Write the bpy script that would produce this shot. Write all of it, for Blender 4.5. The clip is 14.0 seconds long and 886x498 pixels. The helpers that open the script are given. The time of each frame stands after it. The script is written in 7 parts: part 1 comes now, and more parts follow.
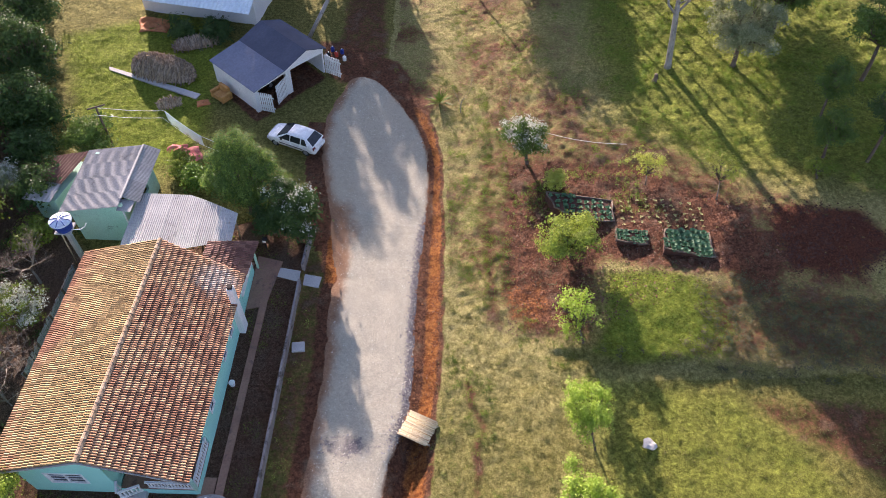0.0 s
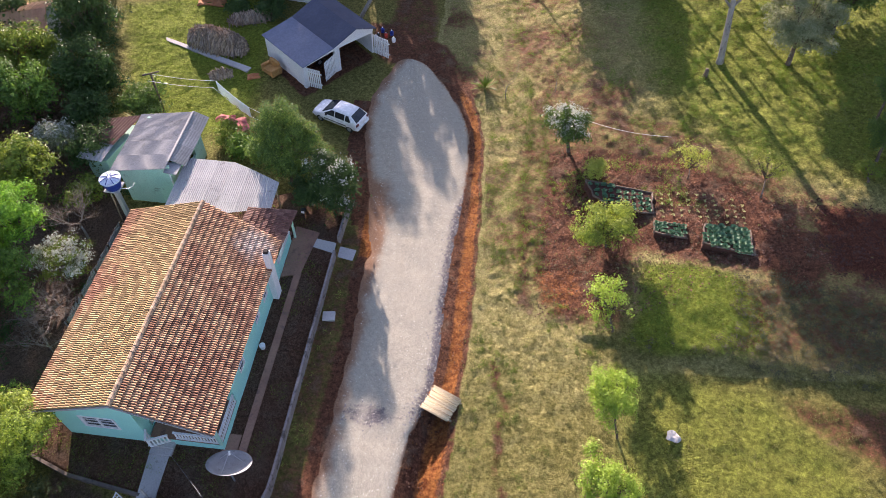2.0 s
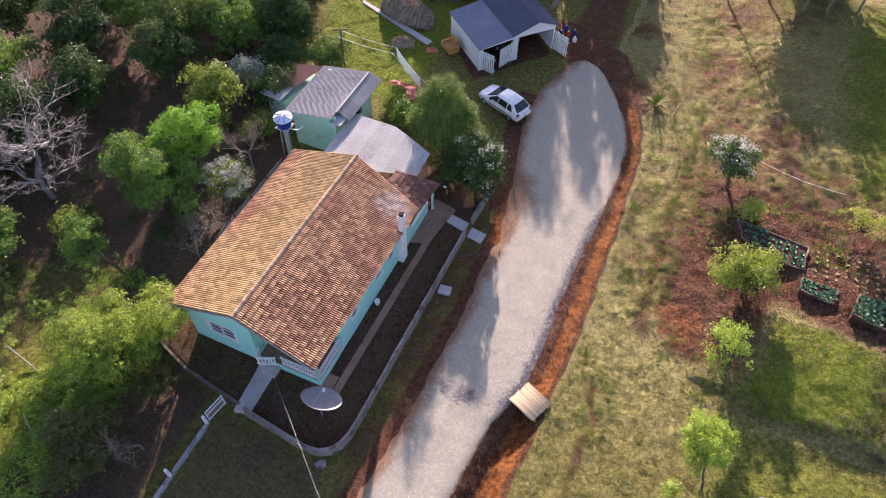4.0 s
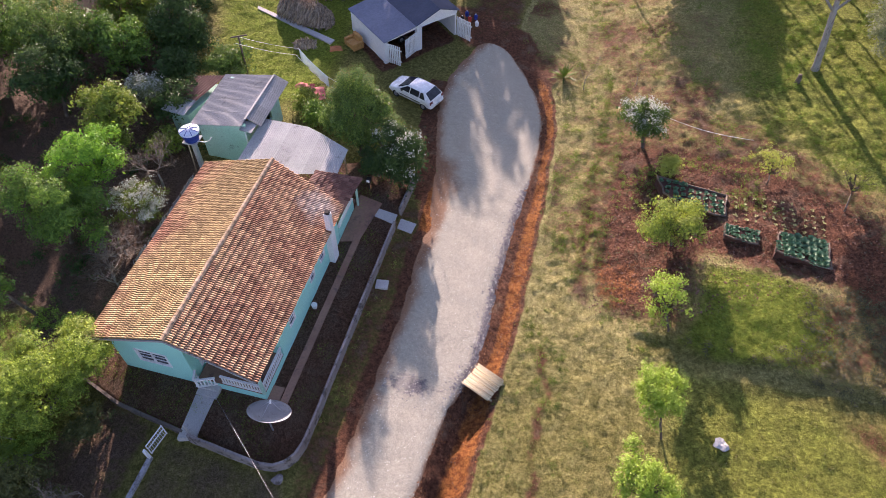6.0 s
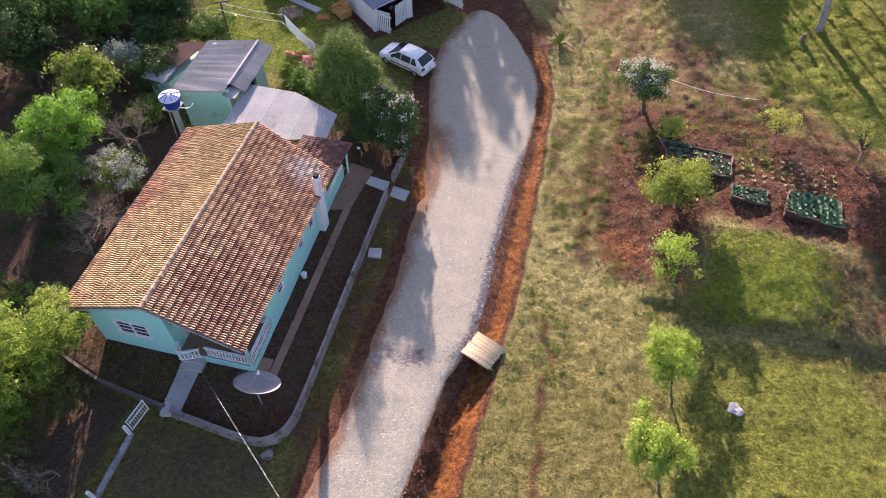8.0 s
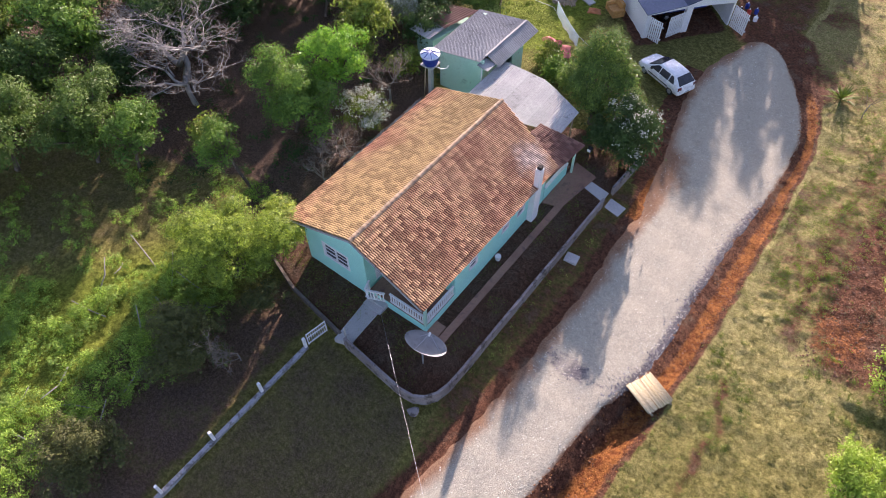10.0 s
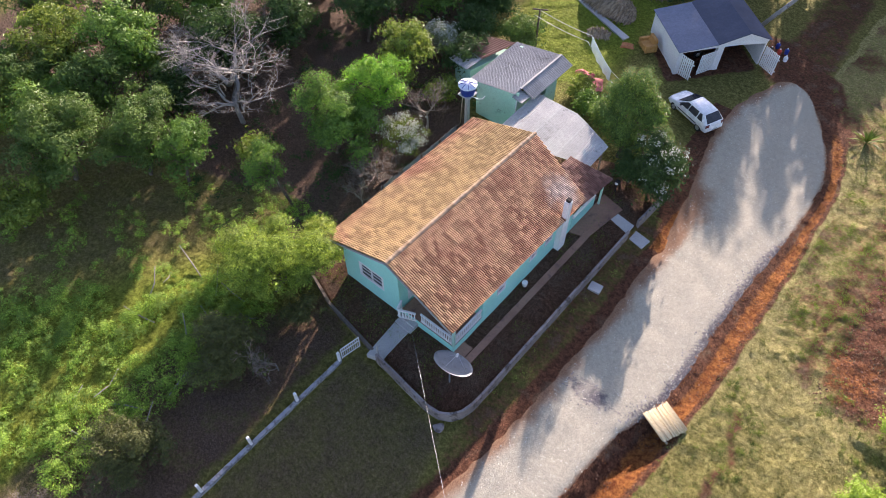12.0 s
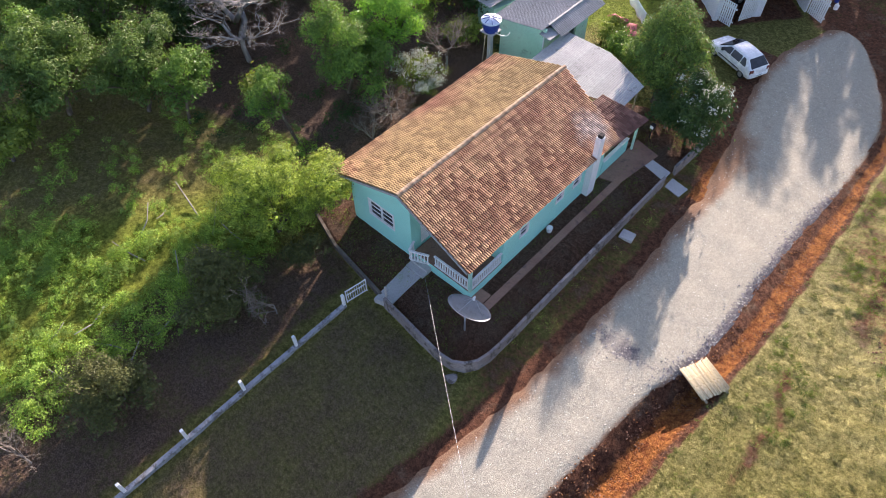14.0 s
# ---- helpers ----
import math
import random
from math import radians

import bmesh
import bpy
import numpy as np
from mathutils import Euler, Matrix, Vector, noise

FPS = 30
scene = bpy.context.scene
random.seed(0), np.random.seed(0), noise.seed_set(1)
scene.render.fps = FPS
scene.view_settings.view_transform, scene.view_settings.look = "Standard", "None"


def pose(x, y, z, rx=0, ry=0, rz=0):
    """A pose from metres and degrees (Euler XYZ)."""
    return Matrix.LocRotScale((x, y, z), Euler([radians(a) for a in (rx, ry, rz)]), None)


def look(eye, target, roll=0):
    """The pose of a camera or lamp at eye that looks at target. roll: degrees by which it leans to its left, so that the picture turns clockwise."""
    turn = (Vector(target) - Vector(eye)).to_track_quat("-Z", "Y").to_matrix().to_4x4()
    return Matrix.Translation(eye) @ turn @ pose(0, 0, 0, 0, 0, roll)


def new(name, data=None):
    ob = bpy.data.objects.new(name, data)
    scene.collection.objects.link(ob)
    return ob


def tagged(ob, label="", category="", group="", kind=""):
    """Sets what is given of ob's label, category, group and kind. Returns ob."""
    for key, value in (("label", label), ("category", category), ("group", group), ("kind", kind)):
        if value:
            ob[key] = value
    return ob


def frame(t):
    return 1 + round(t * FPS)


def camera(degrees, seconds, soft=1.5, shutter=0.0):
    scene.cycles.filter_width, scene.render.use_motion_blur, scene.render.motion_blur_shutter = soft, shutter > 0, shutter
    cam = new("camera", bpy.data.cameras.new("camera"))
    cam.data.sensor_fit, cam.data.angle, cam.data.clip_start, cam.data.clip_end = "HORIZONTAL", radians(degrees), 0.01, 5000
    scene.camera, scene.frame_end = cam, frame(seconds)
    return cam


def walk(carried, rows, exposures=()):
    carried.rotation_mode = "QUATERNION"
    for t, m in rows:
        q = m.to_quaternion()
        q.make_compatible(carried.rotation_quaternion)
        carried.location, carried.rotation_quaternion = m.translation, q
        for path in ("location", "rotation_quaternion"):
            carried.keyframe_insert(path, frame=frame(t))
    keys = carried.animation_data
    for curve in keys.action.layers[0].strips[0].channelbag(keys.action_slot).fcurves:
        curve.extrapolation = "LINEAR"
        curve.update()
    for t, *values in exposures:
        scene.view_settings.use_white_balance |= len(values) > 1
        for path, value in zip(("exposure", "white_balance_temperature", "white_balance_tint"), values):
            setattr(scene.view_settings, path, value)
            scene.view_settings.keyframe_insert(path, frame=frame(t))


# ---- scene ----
cam = camera(66.1, 14.0, soft=0.7)
PATH = [
    (0, (-0.077, -0.27, 33.751), (-0.059, 0.973, 32.183), 2.8),
    (0.5, (-0.193, -0.136, 33.463), (-0.143, 1.11, 31.899), 2.8),
    (1, (0.198, -0.518, 33.347), (0.248, 0.726, 31.781), 2.5),
    (1.5, (0.458, -0.857, 33.263), (0.513, 0.382, 31.694), 2.5),
    (2, (0.396, -1.196, 33.203), (0.295, 0.034, 31.629), 2.1),
    (2.5, (0.116, -1.228, 33.202), (-0.132, -0.032, 31.619), 2.5),
    (3, (0.483, -1.374, 33.295), (0.057, -0.233, 31.709), 1.1),
    (3.2, (0.752, -1.462, 33.296), (0.264, -0.347, 31.709), 1.0),
    (5.3, (1.267, -1.783, 33.011), (0.829, -0.635, 31.433), 0.3),
    (5.5, (1.185, -1.864, 32.898), (0.805, -0.692, 31.323), 0.5),
    (6, (1.134, -2.072, 32.12), (0.837, -0.871, 30.549), 0.8),
    (6.5, (0.981, -2.279, 31.779), (0.726, -1.07, 30.206), 1.0),
    (7, (1.149, -2.396, 30.793), (0.911, -1.185, 29.219), 0.6),
    (7.5, (1.163, -2.417, 30.125), (0.946, -1.205, 28.55), 0.6),
    (8, (0.979, -2.394, 29.596), (0.708, -1.191, 28.022), 0.9),
    (8.5, (1.066, -2.283, 29.073), (0.476, -1.208, 27.493), 0.1),
    (8.7, (1.124, -2.149, 29.13), (0.486, -1.103, 27.549), -0.5),
    (10.8, (-0.447, -2.642, 30.633), (-1.201, -1.72, 29.026), -0.4),
    (11, (-0.437, -2.901, 30.92), (-1.201, -1.963, 29.327), -0.2),
    (11.5, (-0.164, -2.938, 32.116), (-0.948, -2.006, 30.53), -0.4),
    (12, (0.021, -2.904, 31.885), (-0.778, -1.984, 30.299), -0.6),
    (12.5, (0.416, -3.097, 30.68), (-0.413, -2.184, 29.104), -1.3),
    (13, (0.144, -3.23, 29.6), (-0.682, -2.329, 28.017), -0.9),
    (13.5, (0.088, -3.205, 28.501), (-0.739, -2.316, 26.912), -0.9),
    (14, (0.171, -3.206, 27.457), (-0.658, -2.319, 25.868), -0.9),
]
walk(cam, [(t, look(eye, target, roll)) for t, eye, target, roll in PATH], ((0.0, 1.74, 6350, 31), (2.0, 1.73, 6350, 32), (3.0, 1.68, 6350, 37), (8.5, 1.68, 6350, 38), (11.0, 1.82, 6300, 31), (14.0, 1.82, 6300, 28)))

# ---- light ----
SUN_EL, SUN_AZ = 15.5, -19.0
world = bpy.data.worlds.new("sky")
scene.world = world
world.use_nodes = True
wn = world.node_tree
sky = wn.nodes.new("ShaderNodeTexSky")
sky.sky_type, sky.sun_disc = "NISHITA", False
sky.sun_elevation, sky.sun_rotation = radians(SUN_EL), radians(SUN_AZ)
wn.nodes["Background"].inputs["Strength"].default_value = 0.1
wn.links.new(sky.outputs[0], wn.nodes["Background"].inputs["Color"])
sun = new("sun", bpy.data.lights.new("sun", "SUN"))
sun.data.energy, sun.data.angle, sun.data.color = 5.0, radians(0.6), (1.0, 0.88, 0.70)
sun_way = Vector((-math.sin(radians(-SUN_AZ)) * math.cos(radians(SUN_EL)), math.cos(radians(SUN_AZ)) * math.cos(radians(SUN_EL)), math.sin(radians(SUN_EL))))
sun.matrix_world = look(sun_way * 60, (0, 0, 0))


# ---- materials ----
def nodes_of(name):
    m = bpy.data.materials.new(name)
    m.use_nodes = True
    return m, m.node_tree.nodes, m.node_tree.links, m.node_tree.nodes["Principled BSDF"]


def noise_node(N, L, scale, detail=4.0, rough=0.6, vec=None):
    n = N.new("ShaderNodeTexNoise")
    n.inputs["Scale"].default_value, n.inputs["Detail"].default_value, n.inputs["Roughness"].default_value = scale, detail, rough
    if vec is not None:
        L.new(vec, n.inputs["Vector"])
    return n.outputs["Fac"]


def ramp(N, L, fac, a, b, lo=0.0, hi=1.0):
    r = N.new("ShaderNodeMapRange")
    r.interpolation_type = "SMOOTHSTEP"
    L.new(fac, r.inputs["Value"])
    r.inputs["From Min"].default_value, r.inputs["From Max"].default_value = a, b
    r.inputs["To Min"].default_value, r.inputs["To Max"].default_value = lo, hi
    return r.outputs["Result"]


def mix(N, L, fac, a, b, mode="MIX"):
    m = N.new("ShaderNodeMix")
    m.data_type, m.blend_type = "RGBA", mode
    for sock, v in ((m.inputs["Factor"], fac), (m.inputs[6], a), (m.inputs[7], b)):
        if isinstance(v, (tuple, list)):
            sock.default_value = (*v, 1.0)
        elif isinstance(v, (int, float)):
            sock.default_value = v
        else:
            L.new(v, sock)
    return m.outputs[2]


def calc(N, L, op, a, b):
    m = N.new("ShaderNodeMath")
    m.operation = op
    for sock, v in zip(m.inputs, (a, b)):
        if isinstance(v, (int, float)):
            sock.default_value = v
        else:
            L.new(v, sock)
    return m.outputs[0]


def add_bump(N, L, p, fac, strength, distance):
    b = N.new("ShaderNodeBump")
    b.inputs["Strength"].default_value, b.inputs["Distance"].default_value = strength, distance
    L.new(fac, b.inputs["Height"])
    L.new(b.outputs[0], p.inputs["Normal"])


def surface(name, c1, c2, c3=None, scale=1.0, fine=12.0, rough=0.8, bump=0.3, depth=0.02, metal=0.0, vary=0.0, spec=0.3, stretch=None, stain=0.55):
    """Two large tones, a third in stains, and fine grain with relief."""
    m, N, L, p = nodes_of(name)
    tc = N.new("ShaderNodeTexCoord")
    vec = tc.outputs["Object"]
    if stretch:
        mp = N.new("ShaderNodeMapping")
        mp.inputs["Scale"].default_value = stretch
        L.new(vec, mp.inputs["Vector"])
        vec = mp.outputs[0]
    big = ramp(N, L, noise_node(N, L, scale, 3, 0.6, vec), 0.35, 0.65)
    col = mix(N, L, big, c1, c2)
    if c3:
        col = mix(N, L, ramp(N, L, noise_node(N, L, scale * 2.7, 5, 0.7, vec), stain, stain + 0.12), col, c3)
    grain = noise_node(N, L, fine, 6, 0.7, vec)
    col = mix(N, L, 0.35, col, mix(N, L, ramp(N, L, grain, 0.3, 0.7), (0.55, 0.55, 0.55), (1.35, 1.35, 1.35)), "MULTIPLY")
    if vary:
        oi, geo = N.new("ShaderNodeObjectInfo"), N.new("ShaderNodeNewGeometry")
        rnd = calc(N, L, "FRACT", calc(N, L, "ADD", oi.outputs["Random"], geo.outputs["Random Per Island"]), 0.0)
        hsv = N.new("ShaderNodeHueSaturation")
        L.new(col, hsv.inputs["Color"])
        L.new(ramp(N, L, rnd, 0, 1, 1 - vary, 1 + vary), hsv.inputs["Value"])
        L.new(ramp(N, L, calc(N, L, "FRACT", calc(N, L, "MULTIPLY", rnd, 7.3), 0.0), 0, 1, 1 - vary * 0.5, 1 + vary * 0.3), hsv.inputs["Saturation"])
        col = hsv.outputs[0]
    L.new(col, p.inputs["Base Color"])
    L.new(ramp(N, L, grain, 0.2, 0.8, max(0.05, rough - 0.12), min(1, rough + 0.12)), p.inputs["Roughness"])
    p.inputs["Metallic"].default_value, p.inputs["Specular IOR Level"].default_value = metal, spec
    if bump:
        add_bump(N, L, p, grain, bump, depth)
    return m


def leaf_material(name, c1, c2, c3, through_light=0.35, rough=0.5):
    m, N, L, p = nodes_of(name)
    geo = N.new("ShaderNodeNewGeometry")
    tc = N.new("ShaderNodeTexCoord")
    rnd = geo.outputs["Random Per Island"]
    col = mix(N, L, rnd, c1, c2)
    col = mix(N, L, ramp(N, L, noise_node(N, L, 0.9, 3, 0.6, tc.outputs["Object"]), 0.45, 0.7), col, c3)
    L.new(col, p.inputs["Base Color"])
    p.inputs["Roughness"].default_value, p.inputs["Specular IOR Level"].default_value = rough, 0.22
    tr = N.new("ShaderNodeBsdfTranslucent")
    hs = N.new("ShaderNodeHueSaturation")
    hs.inputs["Saturation"].default_value, hs.inputs["Value"].default_value, hs.inputs["Hue"].default_value = 1.05, 1.8, 0.495
    L.new(col, hs.inputs["Color"])
    L.new(hs.outputs[0], tr.inputs["Color"])
    mx = N.new("ShaderNodeMixShader")
    mx.inputs[0].default_value = through_light * 0.5
    L.new(p.outputs[0], mx.inputs[1])
    L.new(tr.outputs[0], mx.inputs[2])
    L.new(mx.outputs[0], N["Material Output"].inputs["Surface"])
    return m


def ground_material():
    m, N, L, p = nodes_of("ground_cover")
    tc = N.new("ShaderNodeTexCoord")
    vec = tc.outputs["Object"]
    za, zb = N.new("ShaderNodeAttribute"), N.new("ShaderNodeAttribute")
    za.attribute_name, zb.attribute_name = "zone_a", "zone_b"
    sa, sb = N.new("ShaderNodeSeparateColor"), N.new("ShaderNodeSeparateColor")
    L.new(za.outputs["Color"], sa.inputs[0])
    L.new(zb.outputs["Color"], sb.inputs[0])
    soil, ditch, dry = sa.outputs
    tilled, lush_and_lit, litter_and_shade = sb.outputs
    n1, n2, n3 = noise_node(N, L, 0.7, 5, 0.65, vec), noise_node(N, L, 3.5, 6, 0.7, vec), noise_node(N, L, 20, 5, 0.75, vec)
    tuft = ramp(N, L, noise_node(N, L, 9.0, 7, 0.8, vec), 0.35, 0.65)
    rag = calc(N, L, "ADD", calc(N, L, "ADD", calc(N, L, "MULTIPLY", n1, 0.4), calc(N, L, "MULTIPLY", n2, 0.35)), calc(N, L, "MULTIPLY", n3, 0.25))

    def edge(mask, width=0.16, amount=0.9):
        v = calc(N, L, "ADD", mask, calc(N, L, "MULTIPLY", calc(N, L, "SUBTRACT", rag, 0.5), amount))
        return ramp(N, L, v, 0.5 - width, 0.5 + width)
    grass = mix(N, L, ramp(N, L, n2, 0.35, 0.65), (0.17, 0.165, 0.045), (0.34, 0.315, 0.095))
    straw = mix(N, L, ramp(N, L, n2, 0.3, 0.72), (0.33, 0.31, 0.115), (0.60, 0.53, 0.235))
    col = mix(N, L, edge(dry, 0.4, 1.5), grass, straw)
    col = mix(N, L, edge(lush_and_lit, 0.4, 0.9), col, mix(N, L, ramp(N, L, n2, 0.35, 0.65), (0.165, 0.215, 0.025), (0.33, 0.405, 0.06)))
    earth = mix(N, L, ramp(N, L, n2, 0.3, 0.7), (0.10, 0.044, 0.028), (0.26, 0.12, 0.07))
    earth = mix(N, L, ramp(N, L, n1, 0.5, 0.7), earth, (0.23, 0.15, 0.10))
    col = mix(N, L, edge(soil, 0.2, 2.4), col, earth)
    col = mix(N, L, edge(tilled, 0.22, 1.7), col, mix(N, L, ramp(N, L, n3, 0.35, 0.65), (0.085, 0.032, 0.022), (0.20, 0.078, 0.046)))
    col = mix(N, L, edge(litter_and_shade, 0.25, 1.2), col, mix(N, L, ramp(N, L, n3, 0.35, 0.65), (0.12, 0.082, 0.06), (0.23, 0.16, 0.115)))
    clay = mix(N, L, ramp(N, L, n2, 0.3, 0.7), (0.20, 0.062, 0.024), (0.54, 0.22, 0.06))
    col = mix(N, L, edge(ditch, 0.2, 1.3), col, clay)
    col = mix(N, L, 0.7, col, mix(N, L, ramp(N, L, n3, 0.32, 0.68), (0.5, 0.5, 0.5), (1.45, 1.45, 1.42)), "MULTIPLY")
    col = mix(N, L, 0.4, col, mix(N, L, tuft, (0.55, 0.52, 0.5), (1.35, 1.35, 1.35)), "MULTIPLY")
    col = mix(N, L, 0.5, col, mix(N, L, ramp(N, L, noise_node(N, L, 6.5, 4, 0.7, vec), 0.36, 0.64), (0.55, 0.52, 0.5), (1.32, 1.32, 1.3)), "MULTIPLY")
    L.new(col, p.inputs["Base Color"])
    p.inputs["Roughness"].default_value, p.inputs["Specular IOR Level"].default_value = 0.95, 0.1
    add_bump(N, L, p, calc(N, L, "ADD", calc(N, L, "MULTIPLY", tuft, 1.0), calc(N, L, "ADD", n3, n2)), 1.0, 0.11)
    return m


def gravel_material():
    m, N, L, p = nodes_of("gravel")
    tc = N.new("ShaderNodeTexCoord")
    vec = tc.outputs["Object"]
    at = N.new("ShaderNodeAttribute")
    at.attribute_name = "zone_a"
    sp = N.new("ShaderNodeSeparateColor")
    L.new(at.outputs["Color"], sp.inputs[0])
    rut, edge_dirt, coarse = sp.outputs
    vo = N.new("ShaderNodeTexVoronoi")
    vo.inputs["Scale"].default_value = 30
    L.new(vec, vo.inputs["Vector"])
    n1, n2, n3 = noise_node(N, L, 0.6, 4, 0.6, vec), noise_node(N, L, 4, 6, 0.7, vec), noise_node(N, L, 22, 5, 0.8, vec)
    col = mix(N, L, ramp(N, L, n2, 0.3, 0.7), (0.365, 0.345, 0.275), (0.455, 0.43, 0.34))
    col = mix(N, L, ramp(N, L, calc(N, L, "ADD", edge_dirt, calc(N, L, "MULTIPLY", calc(N, L, "SUBTRACT", n1, 0.5), 1.2)), 0.2, 0.95), col, mix(N, L, ramp(N, L, n3, 0.3, 0.7), (0.17, 0.09, 0.056), (0.34, 0.21, 0.125)))
    col = mix(N, L, ramp(N, L, calc(N, L, "ADD", coarse, calc(N, L, "MULTIPLY", calc(N, L, "SUBTRACT", n2, 0.5), 1.0)), 0.45, 0.7), col, mix(N, L, ramp(N, L, n3, 0.35, 0.65), (0.05, 0.048, 0.06), (0.24, 0.22, 0.225)))
    col = mix(N, L, calc(N, L, "MULTIPLY", rut, 0.75), col, mix(N, L, ramp(N, L, n3, 0.3, 0.7), (0.41, 0.385, 0.305), (0.52, 0.49, 0.395)))
    col = mix(N, L, 0.4, col, mix(N, L, ramp(N, L, vo.outputs["Distance"], 0.0, 0.6), (1.3, 1.3, 1.3), (0.55, 0.55, 0.55)), "MULTIPLY")
    sepc = N.new("ShaderNodeSeparateColor")
    L.new(vo.outputs["Color"], sepc.inputs[0])
    col = mix(N, L, 0.6, col, mix(N, L, sepc.outputs[0], (0.55, 0.54, 0.55), (1.35, 1.33, 1.28)), "MULTIPLY")
    L.new(col, p.inputs["Base Color"])
    p.inputs["Roughness"].default_value, p.inputs["Specular IOR Level"].default_value = 0.9, 0.2
    add_bump(N, L, p, calc(N, L, "ADD", calc(N, L, "MULTIPLY", vo.outputs["Distance"], -1.0), n3), 0.5, 0.03)
    return m


def tile_material(name, red, tan, lichen):
    """Fired clay, patched over whole areas of a roof with ochre lichen, soot and lime."""
    m, N, L, p = nodes_of(name)
    geo, oi = N.new("ShaderNodeNewGeometry"), N.new("ShaderNodeObjectInfo")
    vec = geo.outputs["Position"]
    sp = N.new("ShaderNodeSeparateXYZ")
    L.new(vec, sp.inputs[0])
    x = sp.outputs[0]
    area, patch, grain = noise_node(N, L, 0.33, 4, 0.6, vec), noise_node(N, L, 1.7, 5, 0.7, vec), noise_node(N, L, 11, 5, 0.75, vec)
    rnd = calc(N, L, "FRACT", calc(N, L, "ADD", oi.outputs["Random"], geo.outputs["Random Per Island"]), 0.0)
    col = mix(N, L, ramp(N, L, calc(N, L, "ADD", calc(N, L, "MULTIPLY", area, 1.4), calc(N, L, "MULTIPLY", rnd, 0.25)), 0.6, 1.0), red, tan)
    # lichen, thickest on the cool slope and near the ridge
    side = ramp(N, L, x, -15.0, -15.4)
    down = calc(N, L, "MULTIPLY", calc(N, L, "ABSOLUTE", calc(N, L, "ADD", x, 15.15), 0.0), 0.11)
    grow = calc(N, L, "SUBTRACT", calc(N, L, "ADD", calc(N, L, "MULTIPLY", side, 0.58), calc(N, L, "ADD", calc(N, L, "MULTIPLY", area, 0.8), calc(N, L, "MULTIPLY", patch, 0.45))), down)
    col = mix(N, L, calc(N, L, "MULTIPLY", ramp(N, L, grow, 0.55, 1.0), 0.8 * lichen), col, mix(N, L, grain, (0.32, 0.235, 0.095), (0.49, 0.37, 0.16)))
    # soot and old moss
    col = mix(N, L, calc(N, L, "MULTIPLY", ramp(N, L, noise_node(N, L, 0.8, 6, 0.75, vec), 0.55, 0.72), 0.5), col, (0.11, 0.065, 0.05))
    # lime washed down round the chimney
    far = N.new("ShaderNodeVectorMath")
    far.operation = "DISTANCE"
    L.new(vec, far.inputs[0])
    far.inputs[1].default_value = (-11.9, 21.0, 3.4)
    col = mix(N, L, calc(N, L, "MULTIPLY", ramp(N, L, calc(N, L, "ADD", far.outputs["Value"], calc(N, L, "MULTIPLY", patch, 2.2)), 1.3, 2.6, 1.0, 0.0), 0.7 * lichen), col, (0.58, 0.52, 0.45))
    hsv = N.new("ShaderNodeHueSaturation")
    L.new(col, hsv.inputs["Color"])
    L.new(ramp(N, L, rnd, 0, 1, 0.78, 1.24), hsv.inputs["Value"])
    col = mix(N, L, 0.5, hsv.outputs[0], mix(N, L, ramp(N, L, grain, 0.3, 0.7), (0.6, 0.6, 0.6), (1.35, 1.33, 1.3)), "MULTIPLY")
    L.new(col, p.inputs["Base Color"])
    p.inputs["Roughness"].default_value, p.inputs["Specular IOR Level"].default_value = 0.85, 0.2
    add_bump(N, L, p, grain, 0.2, 0.02)
    return m


